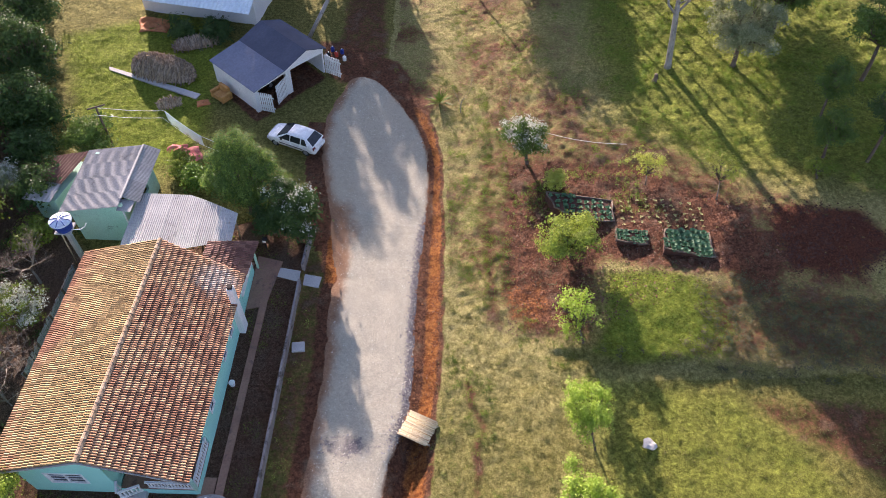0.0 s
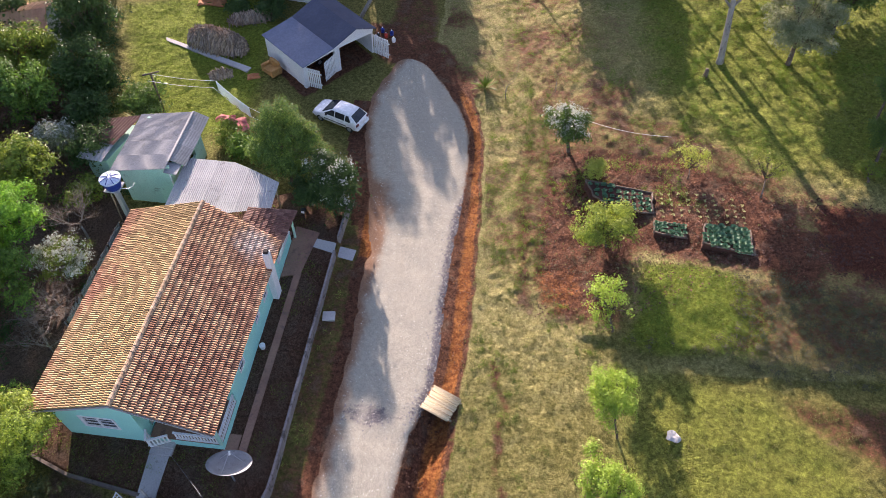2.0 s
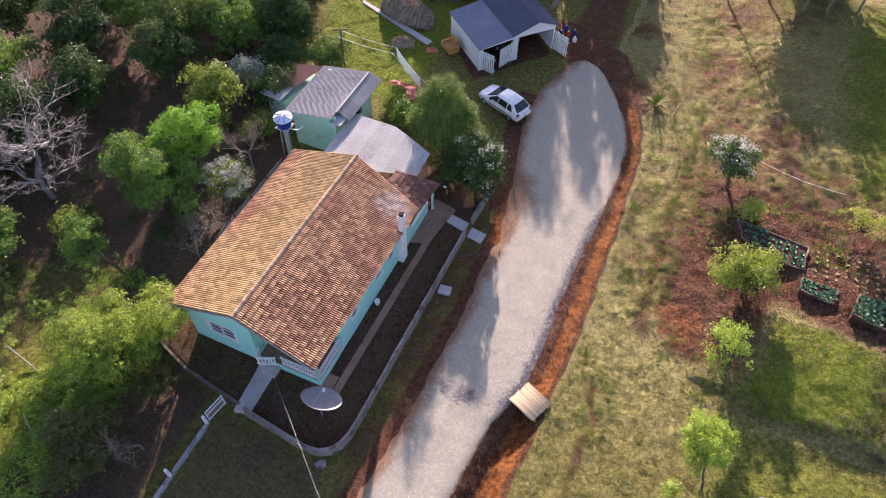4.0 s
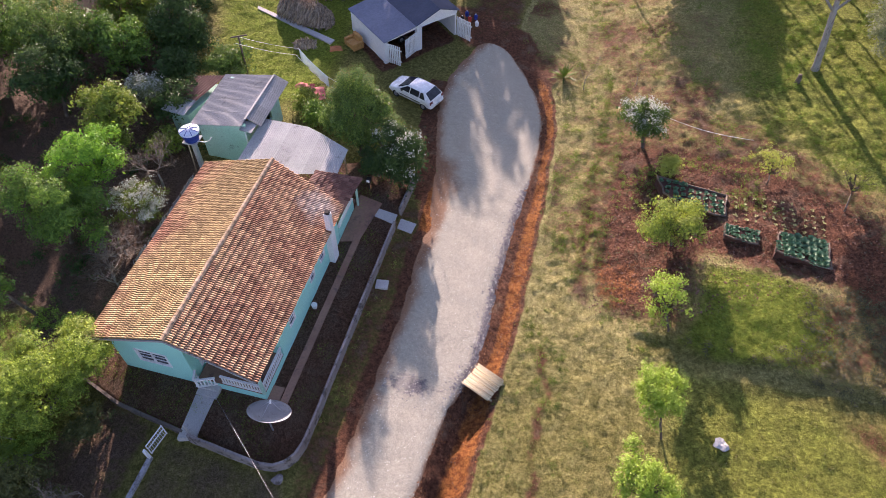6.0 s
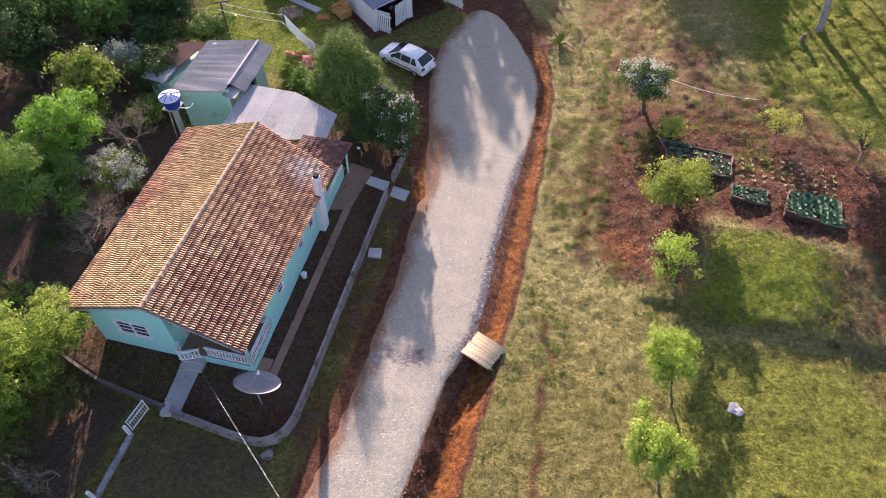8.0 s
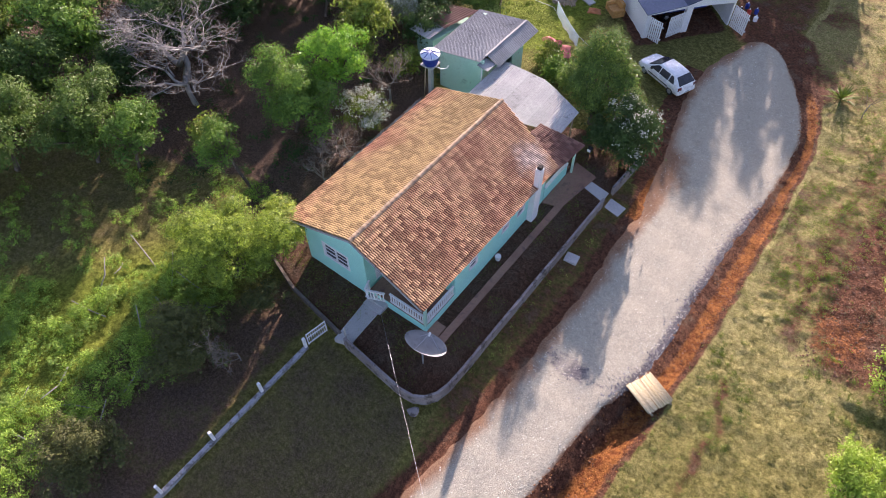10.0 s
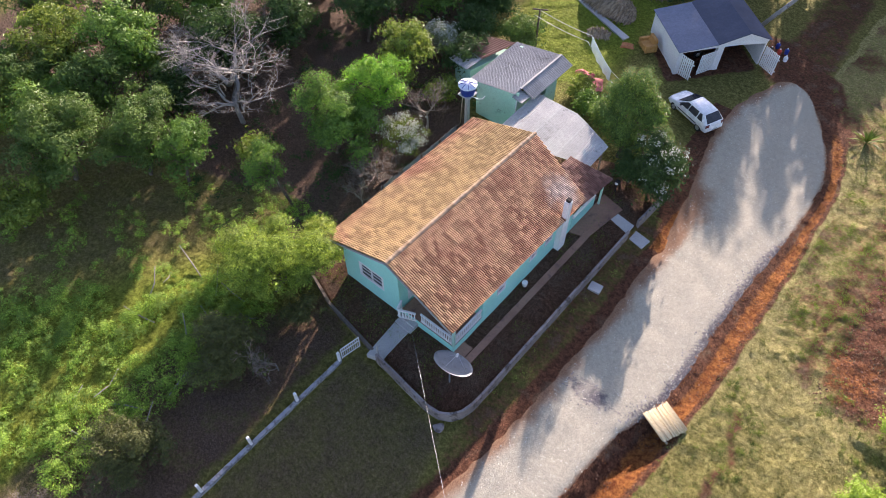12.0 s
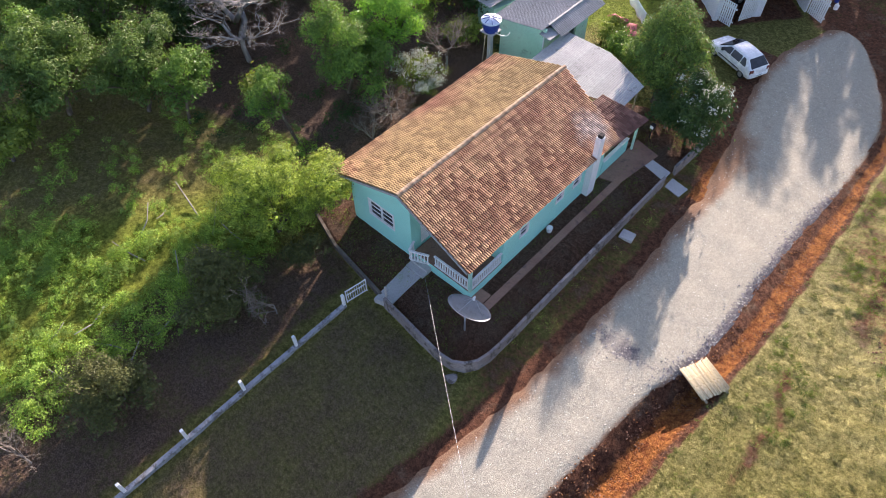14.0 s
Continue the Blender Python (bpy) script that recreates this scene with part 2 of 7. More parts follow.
M = {
    "ground": ground_material(),
    "gravel": gravel_material(),
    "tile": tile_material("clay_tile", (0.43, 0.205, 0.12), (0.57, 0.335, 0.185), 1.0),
    # darker clay for the grooves: shade between the ribs put into the colour
    "tile_groove_shade": tile_material("shaded_tile_groove", (0.17, 0.075, 0.048), (0.23, 0.12, 0.07), 0.45),
    "moss_tile": tile_material("mossy_clay_tile", (0.19, 0.095, 0.075), (0.27, 0.15, 0.115), 0.25),
    "cream": surface("cream_paint", (0.70, 0.58, 0.33), (0.76, 0.64, 0.38), (0.55, 0.44, 0.26), scale=0.8, fine=14, rough=0.7, bump=0.05, stain=0.6),
    "ridge": surface("ridge_clay", (0.42, 0.30, 0.19), (0.36, 0.22, 0.13), (0.2, 0.15, 0.1), scale=1.5, fine=14, rough=0.75, vary=0.2),
    "mint": surface("mint_paint", (0.30, 0.68, 0.60), (0.34, 0.72, 0.63), (0.36, 0.60, 0.53), scale=0.5, fine=20, rough=0.65, bump=0.05, stain=0.62),
    "pale_mint": surface("faded_mint_paint", (0.36, 0.58, 0.48), (0.42, 0.62, 0.52), (0.20, 0.26, 0.21), scale=0.6, fine=14, rough=0.8, bump=0.1, stain=0.6),
    "white": surface("white_paint", (0.72, 0.72, 0.72), (0.78, 0.77, 0.76), (0.55, 0.53, 0.5), scale=0.8, fine=16, rough=0.6, bump=0.05, stain=0.63),
    "concrete": surface("concrete", (0.40, 0.385, 0.37), (0.47, 0.45, 0.43), (0.27, 0.25, 0.23), scale=0.7, fine=14, rough=0.9, bump=0.2, stain=0.58),
    "old_wall": surface("weathered_wall", (0.27, 0.235, 0.225), (0.21, 0.175, 0.165), (0.09, 0.075, 0.065), scale=0.7, fine=9, rough=0.95, bump=0.3, stain=0.5),
    "dark_wall": surface("mossy_dark_wall", (0.12, 0.10, 0.085), (0.16, 0.13, 0.11), (0.07, 0.06, 0.05), scale=0.9, fine=9, rough=0.95, bump=0.3),
    "kerb": surface("weathered_kerb", (0.33, 0.33, 0.34), (0.26, 0.26, 0.27), (0.15, 0.14, 0.13), scale=1.2, fine=9, rough=0.95, bump=0.3, stain=0.5),
    "brownfloor": surface("worn_red_floor", (0.25, 0.135, 0.095), (0.31, 0.18, 0.125), (0.17, 0.10, 0.08), scale=0.6, fine=10, rough=0.7, bump=0.1),
    "fibre": surface("fibre_cement", (0.34, 0.335, 0.325), (0.41, 0.40, 0.385), (0.19, 0.18, 0.17), scale=0.5, fine=8, rough=0.85, bump=0.15, vary=0.1, stain=0.58),
    "fibre_dark": surface("dark_fibre_cement", (0.25, 0.25, 0.245), (0.31, 0.305, 0.30), (0.17, 0.165, 0.16), scale=0.5, fine=7, rough=0.8, bump=0.15, vary=0.12, stain=0.58),
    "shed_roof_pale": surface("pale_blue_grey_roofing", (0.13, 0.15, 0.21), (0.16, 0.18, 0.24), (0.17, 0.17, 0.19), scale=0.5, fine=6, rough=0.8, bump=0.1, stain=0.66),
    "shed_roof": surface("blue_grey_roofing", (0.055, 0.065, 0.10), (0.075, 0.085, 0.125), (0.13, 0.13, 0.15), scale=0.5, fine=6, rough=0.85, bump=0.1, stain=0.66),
    "blue_sheet": surface("pale_blue_sheet", (0.58, 0.66, 0.70), (0.66, 0.73, 0.76), (0.42, 0.48, 0.52), scale=0.6, fine=8, rough=0.7, bump=0.1, stain=0.6),
    "glass": surface("window_glass", (0.02, 0.022, 0.025), (0.035, 0.035, 0.04), scale=1, fine=4, rough=0.12, bump=0, spec=0.6),
    "dark": surface("dark_inside", (0.03, 0.026, 0.024), (0.045, 0.038, 0.035), scale=1, fine=6, rough=0.9, bump=0),
    "branch": surface("twig_bark", (0.20, 0.165, 0.135), (0.29, 0.245, 0.205), (0.12, 0.095, 0.075), scale=1.2, fine=9, rough=0.95, bump=0.2),
    "bark": surface("bark", (0.10, 0.075, 0.055), (0.15, 0.115, 0.085), (0.24, 0.21, 0.18), scale=2, fine=12, rough=0.95, bump=0.5, stretch=(1, 1, 0.3)),
    "pale_bark": surface("pale_bark", (0.25, 0.235, 0.215), (0.33, 0.31, 0.285), (0.14, 0.12, 0.10), scale=1.2, fine=9, rough=0.9, bump=0.3, stretch=(1, 1, 0.35)),
    "wood": surface("weathered_wood", (0.27, 0.20, 0.13), (0.34, 0.27, 0.18), (0.16, 0.12, 0.08), scale=2, fine=14, rough=0.9, bump=0.3, vary=0.2, stretch=(1, 0.2, 1)),
    "bamboo": surface("dry_cane", (0.52, 0.42, 0.25), (0.62, 0.52, 0.33), (0.36, 0.27, 0.15), scale=3, fine=12, rough=0.75, bump=0.2, vary=0.18),
    "firewood": surface("split_firewood", (0.26, 0.19, 0.13), (0.36, 0.28, 0.20), (0.14, 0.10, 0.07), scale=3, fine=14, rough=0.95, bump=0.3, vary=0.35),
    "carpaint": surface("white_car_paint", (0.82, 0.82, 0.82), (0.84, 0.84, 0.84), scale=0.6, fine=4, rough=0.22, bump=0, spec=0.6),
    "rubber": surface("black_rubber", (0.02, 0.02, 0.02), (0.035, 0.033, 0.03), scale=3, fine=20, rough=0.85, bump=0.1),
    "steel": surface("grey_steel", (0.42, 0.43, 0.45), (0.5, 0.5, 0.52), (0.3, 0.28, 0.26), scale=2, fine=10, rough=0.45, bump=0.05, metal=0.6),
    "dish": surface("dish_mesh", (0.24, 0.24, 0.25), (0.29, 0.29, 0.3), (0.2, 0.19, 0.19), scale=1.5, fine=30, rough=0.6, bump=0.15),
    "tank": surface("blue_plastic", (0.02, 0.04, 0.22), (0.03, 0.055, 0.28), (0.06, 0.07, 0.2), scale=2, fine=8, rough=0.4, bump=0),
    "tanklid": surface("pale_blue_plastic", (0.55, 0.62, 0.74), (0.62, 0.68, 0.78), (0.4, 0.45, 0.55), scale=2, fine=8, rough=0.5, bump=0),
    "red": surface("red_plastic", (0.5, 0.05, 0.03), (0.55, 0.07, 0.04), scale=2, fine=8, rough=0.5, bump=0),
    "tail": surface("dark_red_lens", (0.12, 0.015, 0.012), (0.16, 0.02, 0.015), scale=3, fine=8, rough=0.3, bump=0, spec=0.5),
    "orange": surface("orange_brown_cloth", (0.40, 0.15, 0.06), (0.46, 0.2, 0.09), (0.28, 0.1, 0.05), scale=2, fine=10, rough=0.9, bump=0.4),
    "pinkcloth": surface("faded_red_cloth", (0.42, 0.12, 0.11), (0.5, 0.17, 0.15), (0.3, 0.08, 0.07), scale=3, fine=12, rough=0.9, bump=0.4),
    "sofa": surface("tan_upholstery", (0.42, 0.21, 0.06), (0.48, 0.26, 0.09), (0.3, 0.14, 0.05), scale=3, fine=14, rough=0.8, bump=0.2),
    "cloth": surface("white_cloth", (0.80, 0.80, 0.80), (0.84, 0.84, 0.83), scale=3, fine=20, rough=0.9, bump=0.1),
    "stone": surface("grey_stone", (0.46, 0.44, 0.37), (0.60, 0.575, 0.49), (0.33, 0.31, 0.27), scale=3, fine=12, rough=0.9, bump=0.4, vary=0.3),
    "dark_stone": surface("dark_stone", (0.13, 0.125, 0.14), (0.20, 0.19, 0.20), (0.30, 0.28, 0.27), scale=3, fine=12, rough=0.9, bump=0.3, vary=0.3),
    "clay": surface("orange_clay", (0.20, 0.085, 0.035), (0.33, 0.14, 0.055), (0.12, 0.05, 0.026), scale=2, fine=10, rough=0.95, bump=0.4, vary=0.3),
    "soilmat": surface("dark_bed_soil", (0.06, 0.028, 0.02), (0.1, 0.045, 0.03), scale=2, fine=10, rough=0.95, bump=0.6, depth=0.06),
    "earth": surface("red_earth", (0.15, 0.072, 0.046), (0.28, 0.14, 0.085), (0.10, 0.05, 0.034), scale=2, fine=10, rough=0.95, bump=0.4, vary=0.3),
    "leaf_green": leaf_material("leaf_green", (0.07, 0.15, 0.028), (0.18, 0.30, 0.05), (0.075, 0.14, 0.03), 0.42),
    "leaf_mid": leaf_material("leaf_mid", (0.06, 0.115, 0.026), (0.14, 0.215, 0.045), (0.075, 0.13, 0.03), 0.4),
    "leaf_dark": leaf_material("leaf_dark", (0.03, 0.068, 0.02), (0.08, 0.135, 0.034), (0.045, 0.08, 0.022), 0.35),
    "leaf_bright": leaf_material("leaf_bright", (0.22, 0.33, 0.045), (0.34, 0.45, 0.075), (0.25, 0.36, 0.05), 0.45),
    "leaf_olive": leaf_material("leaf_olive", (0.12, 0.185, 0.028), (0.235, 0.29, 0.05), (0.075, 0.12, 0.026), 0.42),
    "leaf_tall": leaf_material("leaf_tall", (0.05, 0.10, 0.026), (0.18, 0.27, 0.055), (0.08, 0.14, 0.034), 0.45),
    "leaf_bush": leaf_material("leaf_bush", (0.085, 0.15, 0.024), (0.36, 0.47, 0.07), (0.12, 0.16, 0.03), 0.5),
    # dull olive with the bushes' shade put into the leaf colour
    "leaf_shade": leaf_material("leaf_shade", (0.06, 0.075, 0.026), (0.14, 0.15, 0.045), (0.08, 0.085, 0.03), 0.3),
    "leaf_pale": leaf_material("leaf_pale", (0.32, 0.33, 0.12), (0.46, 0.45, 0.2), (0.3, 0.32, 0.12), 0.35),
    "leaf_spring": leaf_material("leaf_spring", (0.10, 0.24, 0.03), (0.24, 0.44, 0.05), (0.13, 0.28, 0.035), 0.45),
    "leaf_lime": leaf_material("leaf_lime", (0.12, 0.19, 0.03), (0.40, 0.47, 0.08), (0.14, 0.18, 0.04), 0.45),
    "leaf_yellow": leaf_material("leaf_yellow", (0.27, 0.33, 0.06), (0.40, 0.43, 0.09), (0.32, 0.33, 0.07), 0.45),
    "leaf_grey": leaf_material("leaf_grey", (0.17, 0.20, 0.10), (0.32, 0.34, 0.20), (0.13, 0.17, 0.075), 0.4),
    "blossom": leaf_material("white_blossom", (0.38, 0.40, 0.32), (0.60, 0.60, 0.53), (0.3, 0.34, 0.24), 0.3),
    "dry_weed": leaf_material("dry_weed", (0.09, 0.085, 0.045), (0.19, 0.165, 0.09), (0.09, 0.115, 0.045), 0.25),
    "dull_weed": leaf_material("dull_weed", (0.07, 0.085, 0.04), (0.17, 0.18, 0.085), (0.10, 0.10, 0.05), 0.25),
    "weed": leaf_material("weed", (0.10, 0.20, 0.03), (0.38, 0.54, 0.085), (0.14, 0.22, 0.045), 0.5),
    "grassblade": leaf_material("grass_blade", (0.20, 0.21, 0.06), (0.36, 0.33, 0.14), (0.17, 0.20, 0.05), 0.35, 0.7),
    "lawnblade": leaf_material("lawn_blade", (0.12, 0.195, 0.026), (0.26, 0.36, 0.055), (0.15, 0.21, 0.032), 0.35, 0.7),
    "cabbage": leaf_material("cabbage_leaf", (0.05, 0.13, 0.07), (0.09, 0.19, 0.10), (0.06, 0.14, 0.06), 0.25),
}


# ---- builders ----
def mesh_of(name, V, F, material, smooth=False):
    me = bpy.data.meshes.new(name)
    me.from_pydata([tuple(v) for v in V], [], [tuple(f) for f in F])
    me.materials.append(material)
    if smooth:
        me.shade_smooth()
    me.update()
    return me


def mesh_quads(name, V, F, material, smooth=False):
    """A mesh from numpy arrays: V (n, 3), F (m, 4)."""
    me = bpy.data.meshes.new(name)
    V, F = np.asarray(V, np.float32), np.asarray(F, np.int32)
    k = F.shape[1]
    me.vertices.add(len(V))
    me.vertices.foreach_set("co", V.ravel())
    me.loops.add(F.size)
    me.loops.foreach_set("vertex_index", F.ravel())
    me.polygons.add(len(F))
    me.polygons.foreach_set("loop_start", np.arange(len(F), dtype=np.int32) * k)
    me.update(calc_edges=True)
    me.materials.append(material)
    if smooth:
        me.shade_smooth()
    else:
        me.shade_flat()
    me.validate()
    return me


def under(ob, parent, label=""):
    ob.parent = parent
    if label:
        tagged(ob, label)
    return ob


def part(name, bm, material, parent, label="", smooth=False):
    me = bpy.data.meshes.new(name)
    bm.to_mesh(me)
    bm.free()
    me.materials.append(material)
    if smooth:
        me.shade_smooth()
    ob = new(name, me)
    if parent is not None:
        under(ob, parent, label)
    return ob


def thing(name, x, y, z, label, category, rz=0.0, group="", kind=""):
    e = new(name)
    e.matrix_world = pose(x, y, z, 0, 0, rz)
    return tagged(e, label, category, group, kind)


def box(bm, x0, y0, z0, x1, y1, z1, bevel=0.0, m=None):
    r = bmesh.ops.create_cube(bm, size=1.0)
    bmesh.ops.transform(bm, matrix=Matrix.Translation(((x0 + x1) / 2, (y0 + y1) / 2, (z0 + z1) / 2)) @ Matrix.Diagonal((abs(x1 - x0), abs(y1 - y0), abs(z1 - z0), 1)), verts=r["verts"])
    if bevel:
        ed = list({e for v in r["verts"] for e in v.link_edges})
        r2 = bmesh.ops.bevel(bm, geom=ed, offset=bevel, segments=2, affect="EDGES", profile=0.6)
        vs = list({v for f in r2["faces"] for v in f.verts})
    else:
        vs = r["verts"]
    if m is not None:
        vs = [v for v in bm.verts if v.is_valid] if bevel else vs
        bmesh.ops.transform(bm, matrix=m, verts=vs)
    return bm


def one_box(x0, y0, z0, x1, y1, z1, bevel=0.0):
    return box(bmesh.new(), x0, y0, z0, x1, y1, z1, bevel)


def prism(pts, z0, z1):
    """A solid from a plan outline, or with heights given per corner."""
    bm = bmesh.new()
    lo = [bm.verts.new((x, y, z0)) for x, y in pts]
    hi = [bm.verts.new((x, y, z1)) for x, y in pts]
    n = len(pts)
    bm.faces.new(lo[::-1])
    bm.faces.new(hi)
    for i in range(n):
        bm.faces.new((lo[i], lo[(i + 1) % n], hi[(i + 1) % n], hi[i]))
    bmesh.ops.recalc_face_normals(bm, faces=bm.faces)
    return bm


def slab(corners, thick, up=(0, 0, 1)):
    """A plate on four corners in space, of even thickness."""
    bm = bmesh.new()
    a = [Vector(c) for c in corners]
    nrm = (a[1] - a[0]).cross(a[3] - a[0]).normalized()
    if nrm.z < 0:
        nrm = -nrm
    top = [bm.verts.new(c) for c in a]
    low = [bm.verts.new(c - nrm * thick) for c in a]
    bm.faces.new(top)
    bm.faces.new(low[::-1])
    for i in range(4):
        bm.faces.new((top[i], low[i], low[(i + 1) % 4], top[(i + 1) % 4]))
    bmesh.ops.recalc_face_normals(bm, faces=bm.faces)
    return bm


def tube(V, F, pts, radii, n=6, cap=True):
    """Adds a tapered tube along pts to the lists V and F."""
    pts = [Vector(p) for p in pts]
    base = len(V)
    for i, p in enumerate(pts):
        d = (pts[min(i + 1, len(pts) - 1)] - pts[max(i - 1, 0)]).normalized()
        a = d.orthogonal().normalized() if abs(d.z) < 0.95 else Vector((1, 0, 0))
        a = (a - d * a.dot(d)).normalized()
        b = d.cross(a)
        for k in range(n):
            w = 2 * math.pi * k / n
            V.append(p + (a * math.cos(w) + b * math.sin(w)) * radii[i])
    for i in range(len(pts) - 1):
        for k in range(n):
            F.append((base + i * n + k, base + i * n + (k + 1) % n, base + (i + 1) * n + (k + 1) % n, base + (i + 1) * n + k))
    if cap:
        F.append(tuple(base + k for k in range(n))[::-1])
        F.append(tuple(base + (len(pts) - 1) * n + k for k in range(n)))


def rod(name, pts, radius, material, parent=None, n=6, label="", smooth=True):
    V, F = [], []
    radii = radius if isinstance(radius, (list, tuple)) else [radius] * len(pts)
    tube(V, F, pts, radii, n)
    ob = new(name, mesh_of(name, V, F, material, smooth))
    if parent is not None:
        under(ob, parent, label)
    return ob


# ---- plan of the ground ----
def lerp_y(y, table):
    ys, xs = zip(*table)
    return np.interp(y, ys, xs)


ROAD_L = ((-60, -15.0), (-20, -11.0), (-8, -9.4), (1, -7.6), (5.6, -6.75), (10, -6.3), (14, -6.2), (18, -6.05), (21.5, -6.3), (24, -6.2), (27, -6.8), (29.4, -7.2), (32, -8.0), (35, -8.5), (37.2, -8.7), (39, -8.5), (40.6, -8.1), (42, -7.65), (43, -7.25), (43.4, -6.95), (43.6, -6.7))
ROAD_R = ((-60, -8.5), (-20, -4.6), (-8, -3.4), (0, -2.9), (5.7, -2.72), (9, -2.45), (12, -2.2), (13.8, -1.7), (15.2, -1.28), (17, -1.16), (23, -1.18), (27, -1.0), (30, -0.8), (34, -0.86), (35.5, -1.05), (36.7, -1.4), (38, -1.95), (39.4, -2.7), (40.8, -3.5), (42.2, -4.5), (43, -5.3), (43.4, -5.9), (43.6, -6.4))
DITCH_R = ((-60, -6.6), (-20, -2.6), (0, -0.75), (9.6, -0.2), (13, 0.03), (18, 0.27), (23, 0.35), (27, 0.24), (34, 0.05), (39, -0.95), (42, -2.6), (44, -4.5))
BANK = ((5.13, 19.1), (6.3, 18.95), (10.1, 18.4), (15.0, 17.8), (18.6, 17.25), (23.0, 16.5), (52.4, 13.9))
LAWN = [(9.98, 23.84), (12.98, 23.85), (15.22, 23.16), (16.65, 20.38), (15.76, 18.18), (10.7, 18.04), (8.79, 18.7), (9.63, 20.37)]
TILLED = [(20.52, 28.96), (25.45, 28.06), (26.91, 24.92), (23.82, 22.66), (20.5, 23.32), (19.64, 25.75)]
YARD = [(-8.1, 27.3), (-8.28, 9.4), (-8.7, 7.9), (-9.9, 7.38), (-14.2, 8.0), (-18.2, 8.5), (-20.6, 9.2), (-20.6, 24.0), (-18.9, 25.2), (-12.0, 28.0)]


def smooth(v, a, b):
    t = np.clip((v - a) / (b - a), 0, 1)
    return t * t * (3 - 2 * t)


def inside(x, y, poly, soft=0.25):
    """1 inside the outline, 0 outside, with a soft rim."""
    x, y = np.asarray(x, float), np.asarray(y, float)
    d = np.full(x.shape, 1e9)
    odd = np.zeros(x.shape, bool)
    n = len(poly)
    for i in range(n):
        (ax, ay), (bx, by) = poly[i], poly[(i + 1) % n]
        t = np.clip(((x - ax) * (bx - ax) + (y - ay) * (by - ay)) / ((bx - ax) ** 2 + (by - ay) ** 2), 0, 1)
        d = np.minimum(d, np.hypot(x - ax - t * (bx - ax), y - ay - t * (by - ay)))
        cross = ((ay > y) != (by > y)) & (x < (bx - ax) * (y - ay) / ((by - ay) if by != ay else 1e-9) + ax)
        odd ^= cross
    return smooth(np.where(odd, d, -d), -soft, soft)


def waves(x, y, seed, scale):
    """A cheap smooth noise, about -1 to 1."""
    r = np.random.RandomState(seed)
    v = np.zeros(np.shape(x))
    for k in range(7):
        a, ph, f = r.uniform(0, 2 * math.pi), r.uniform(0, 6.28), scale * r.uniform(0.6, 1.8)
        v = v + np.sin((x * math.cos(a) + y * math.sin(a)) * f + ph)
    return v / 3.2


def lumps(x, y, size, seed):
    """Smooth random lumps of one size, -1 to 1."""
    u, v = x / size, y / size
    i, j = np.floor(u).astype(np.int64), np.floor(v).astype(np.int64)
    a, b = u - i, v - j
    a, b = a * a * (3 - 2 * a), b * b * (3 - 2 * b)

    def h(p, q):
        k = (p * 73856093) ^ (q * 19349663) ^ (seed * 83492791)
        k = ((k ^ (k >> 13)) * 1274126177) & 0x7FFFFFFF
        return ((k ^ (k >> 9)) & 0xFFFF) / 32767.5 - 1
    return (h(i, j) * (1 - a) + h(i + 1, j) * a) * (1 - b) + (h(i, j + 1) * (1 - a) + h(i + 1, j + 1) * a) * b


def blob(x, y, cx, cy, rx, ry):
    return np.exp(-(((x - cx) / rx) ** 2 + ((y - cy) / ry) ** 2))


YARD_UP = 0.32


def height(x, y, fine=True):
    x, y = np.asarray(x, float), np.asarray(y, float)
    # the meadow climbs away from the road
    z = 0.125 * np.clip(x - 1.2, 0, 33) + 0.035 * np.clip(y - 15, 0, 45) * smooth(x, 1, 9)
    bank_y = np.interp(x, *zip(*BANK))
    terrace = 0.26 * smooth(x, 5.6, 8.5) * smooth(y, bank_y - 0.04, bank_y + 0.14) * (1 - smooth(y, 23, 34)) * np.clip((45 - x) / 15, 0, 1)
    z = z + 0.28 * blob(x, y, 12.18, 20.99, 3.4, 2.4) + terrace - 0.03 * smooth(x, 5.6, 8.5) * (1 - smooth(y, bank_y - 0.05, bank_y + 0.45)) * smooth(y, bank_y - 6, bank_y - 1)
    rr, dr = lerp_y(y, ROAD_R), lerp_y(y, DITCH_R) + 0.14 * waves(x * 0, y, 15, 1.6)
    mid, half = (rr + dr) / 2 + 0.05, np.maximum((dr - rr) / 2, 0.3)
    deep = np.where(y < 14.2, 0.75, 0.17) * (1 - smooth(y, 38, 43))
    z = z - deep * np.exp(-((x - mid) / (half * 0.75)) ** 2)
    z = z + YARD_UP * inside(x, y, YARD, 0.12)
    z = z + 0.25 * smooth(-x, 20, 30) * waves(x, y, 3, 0.25)
    if fine:
        on_road = (x > lerp_y(y, ROAD_L) - 0.3) & (x < rr + 0.1) & (y < 43.6)
        rough_g = np.where(on_road, 0.1, 1.0)
        rough_g = rough_g * (1 - 0.5 * inside(x, y, YARD, 0.3))
        hill = smooth(x, 0.8, 2.0) * smooth(y, 16, 22) * (1 - inside(x, y, LAWN, 0.5))
        z = z + rough_g * (0.025 * waves(x, y, 5, 1.6) + (0.045 + 0.025 * hill) * lumps(x, y, 0.9, 6) + (0.035 + 0.03 * hill) * lumps(x + y * 0.4, y - x * 0.4, 0.42, 7))
    return z


def hz(x, y):
    return float(height(np.array([x]), np.array([y]))[0])


def spread(lo, a, b, hi, step):
    """Even steps from a to b, growing towards lo and hi."""
    mid = np.arange(a, b, step)
    g = step * 1.25 ** np.arange(1, 60)
    up = b + np.cumsum(g)
    dn = a - np.cumsum(g)
    return np.concatenate((dn[dn > lo][::-1], mid, up[up < hi]))


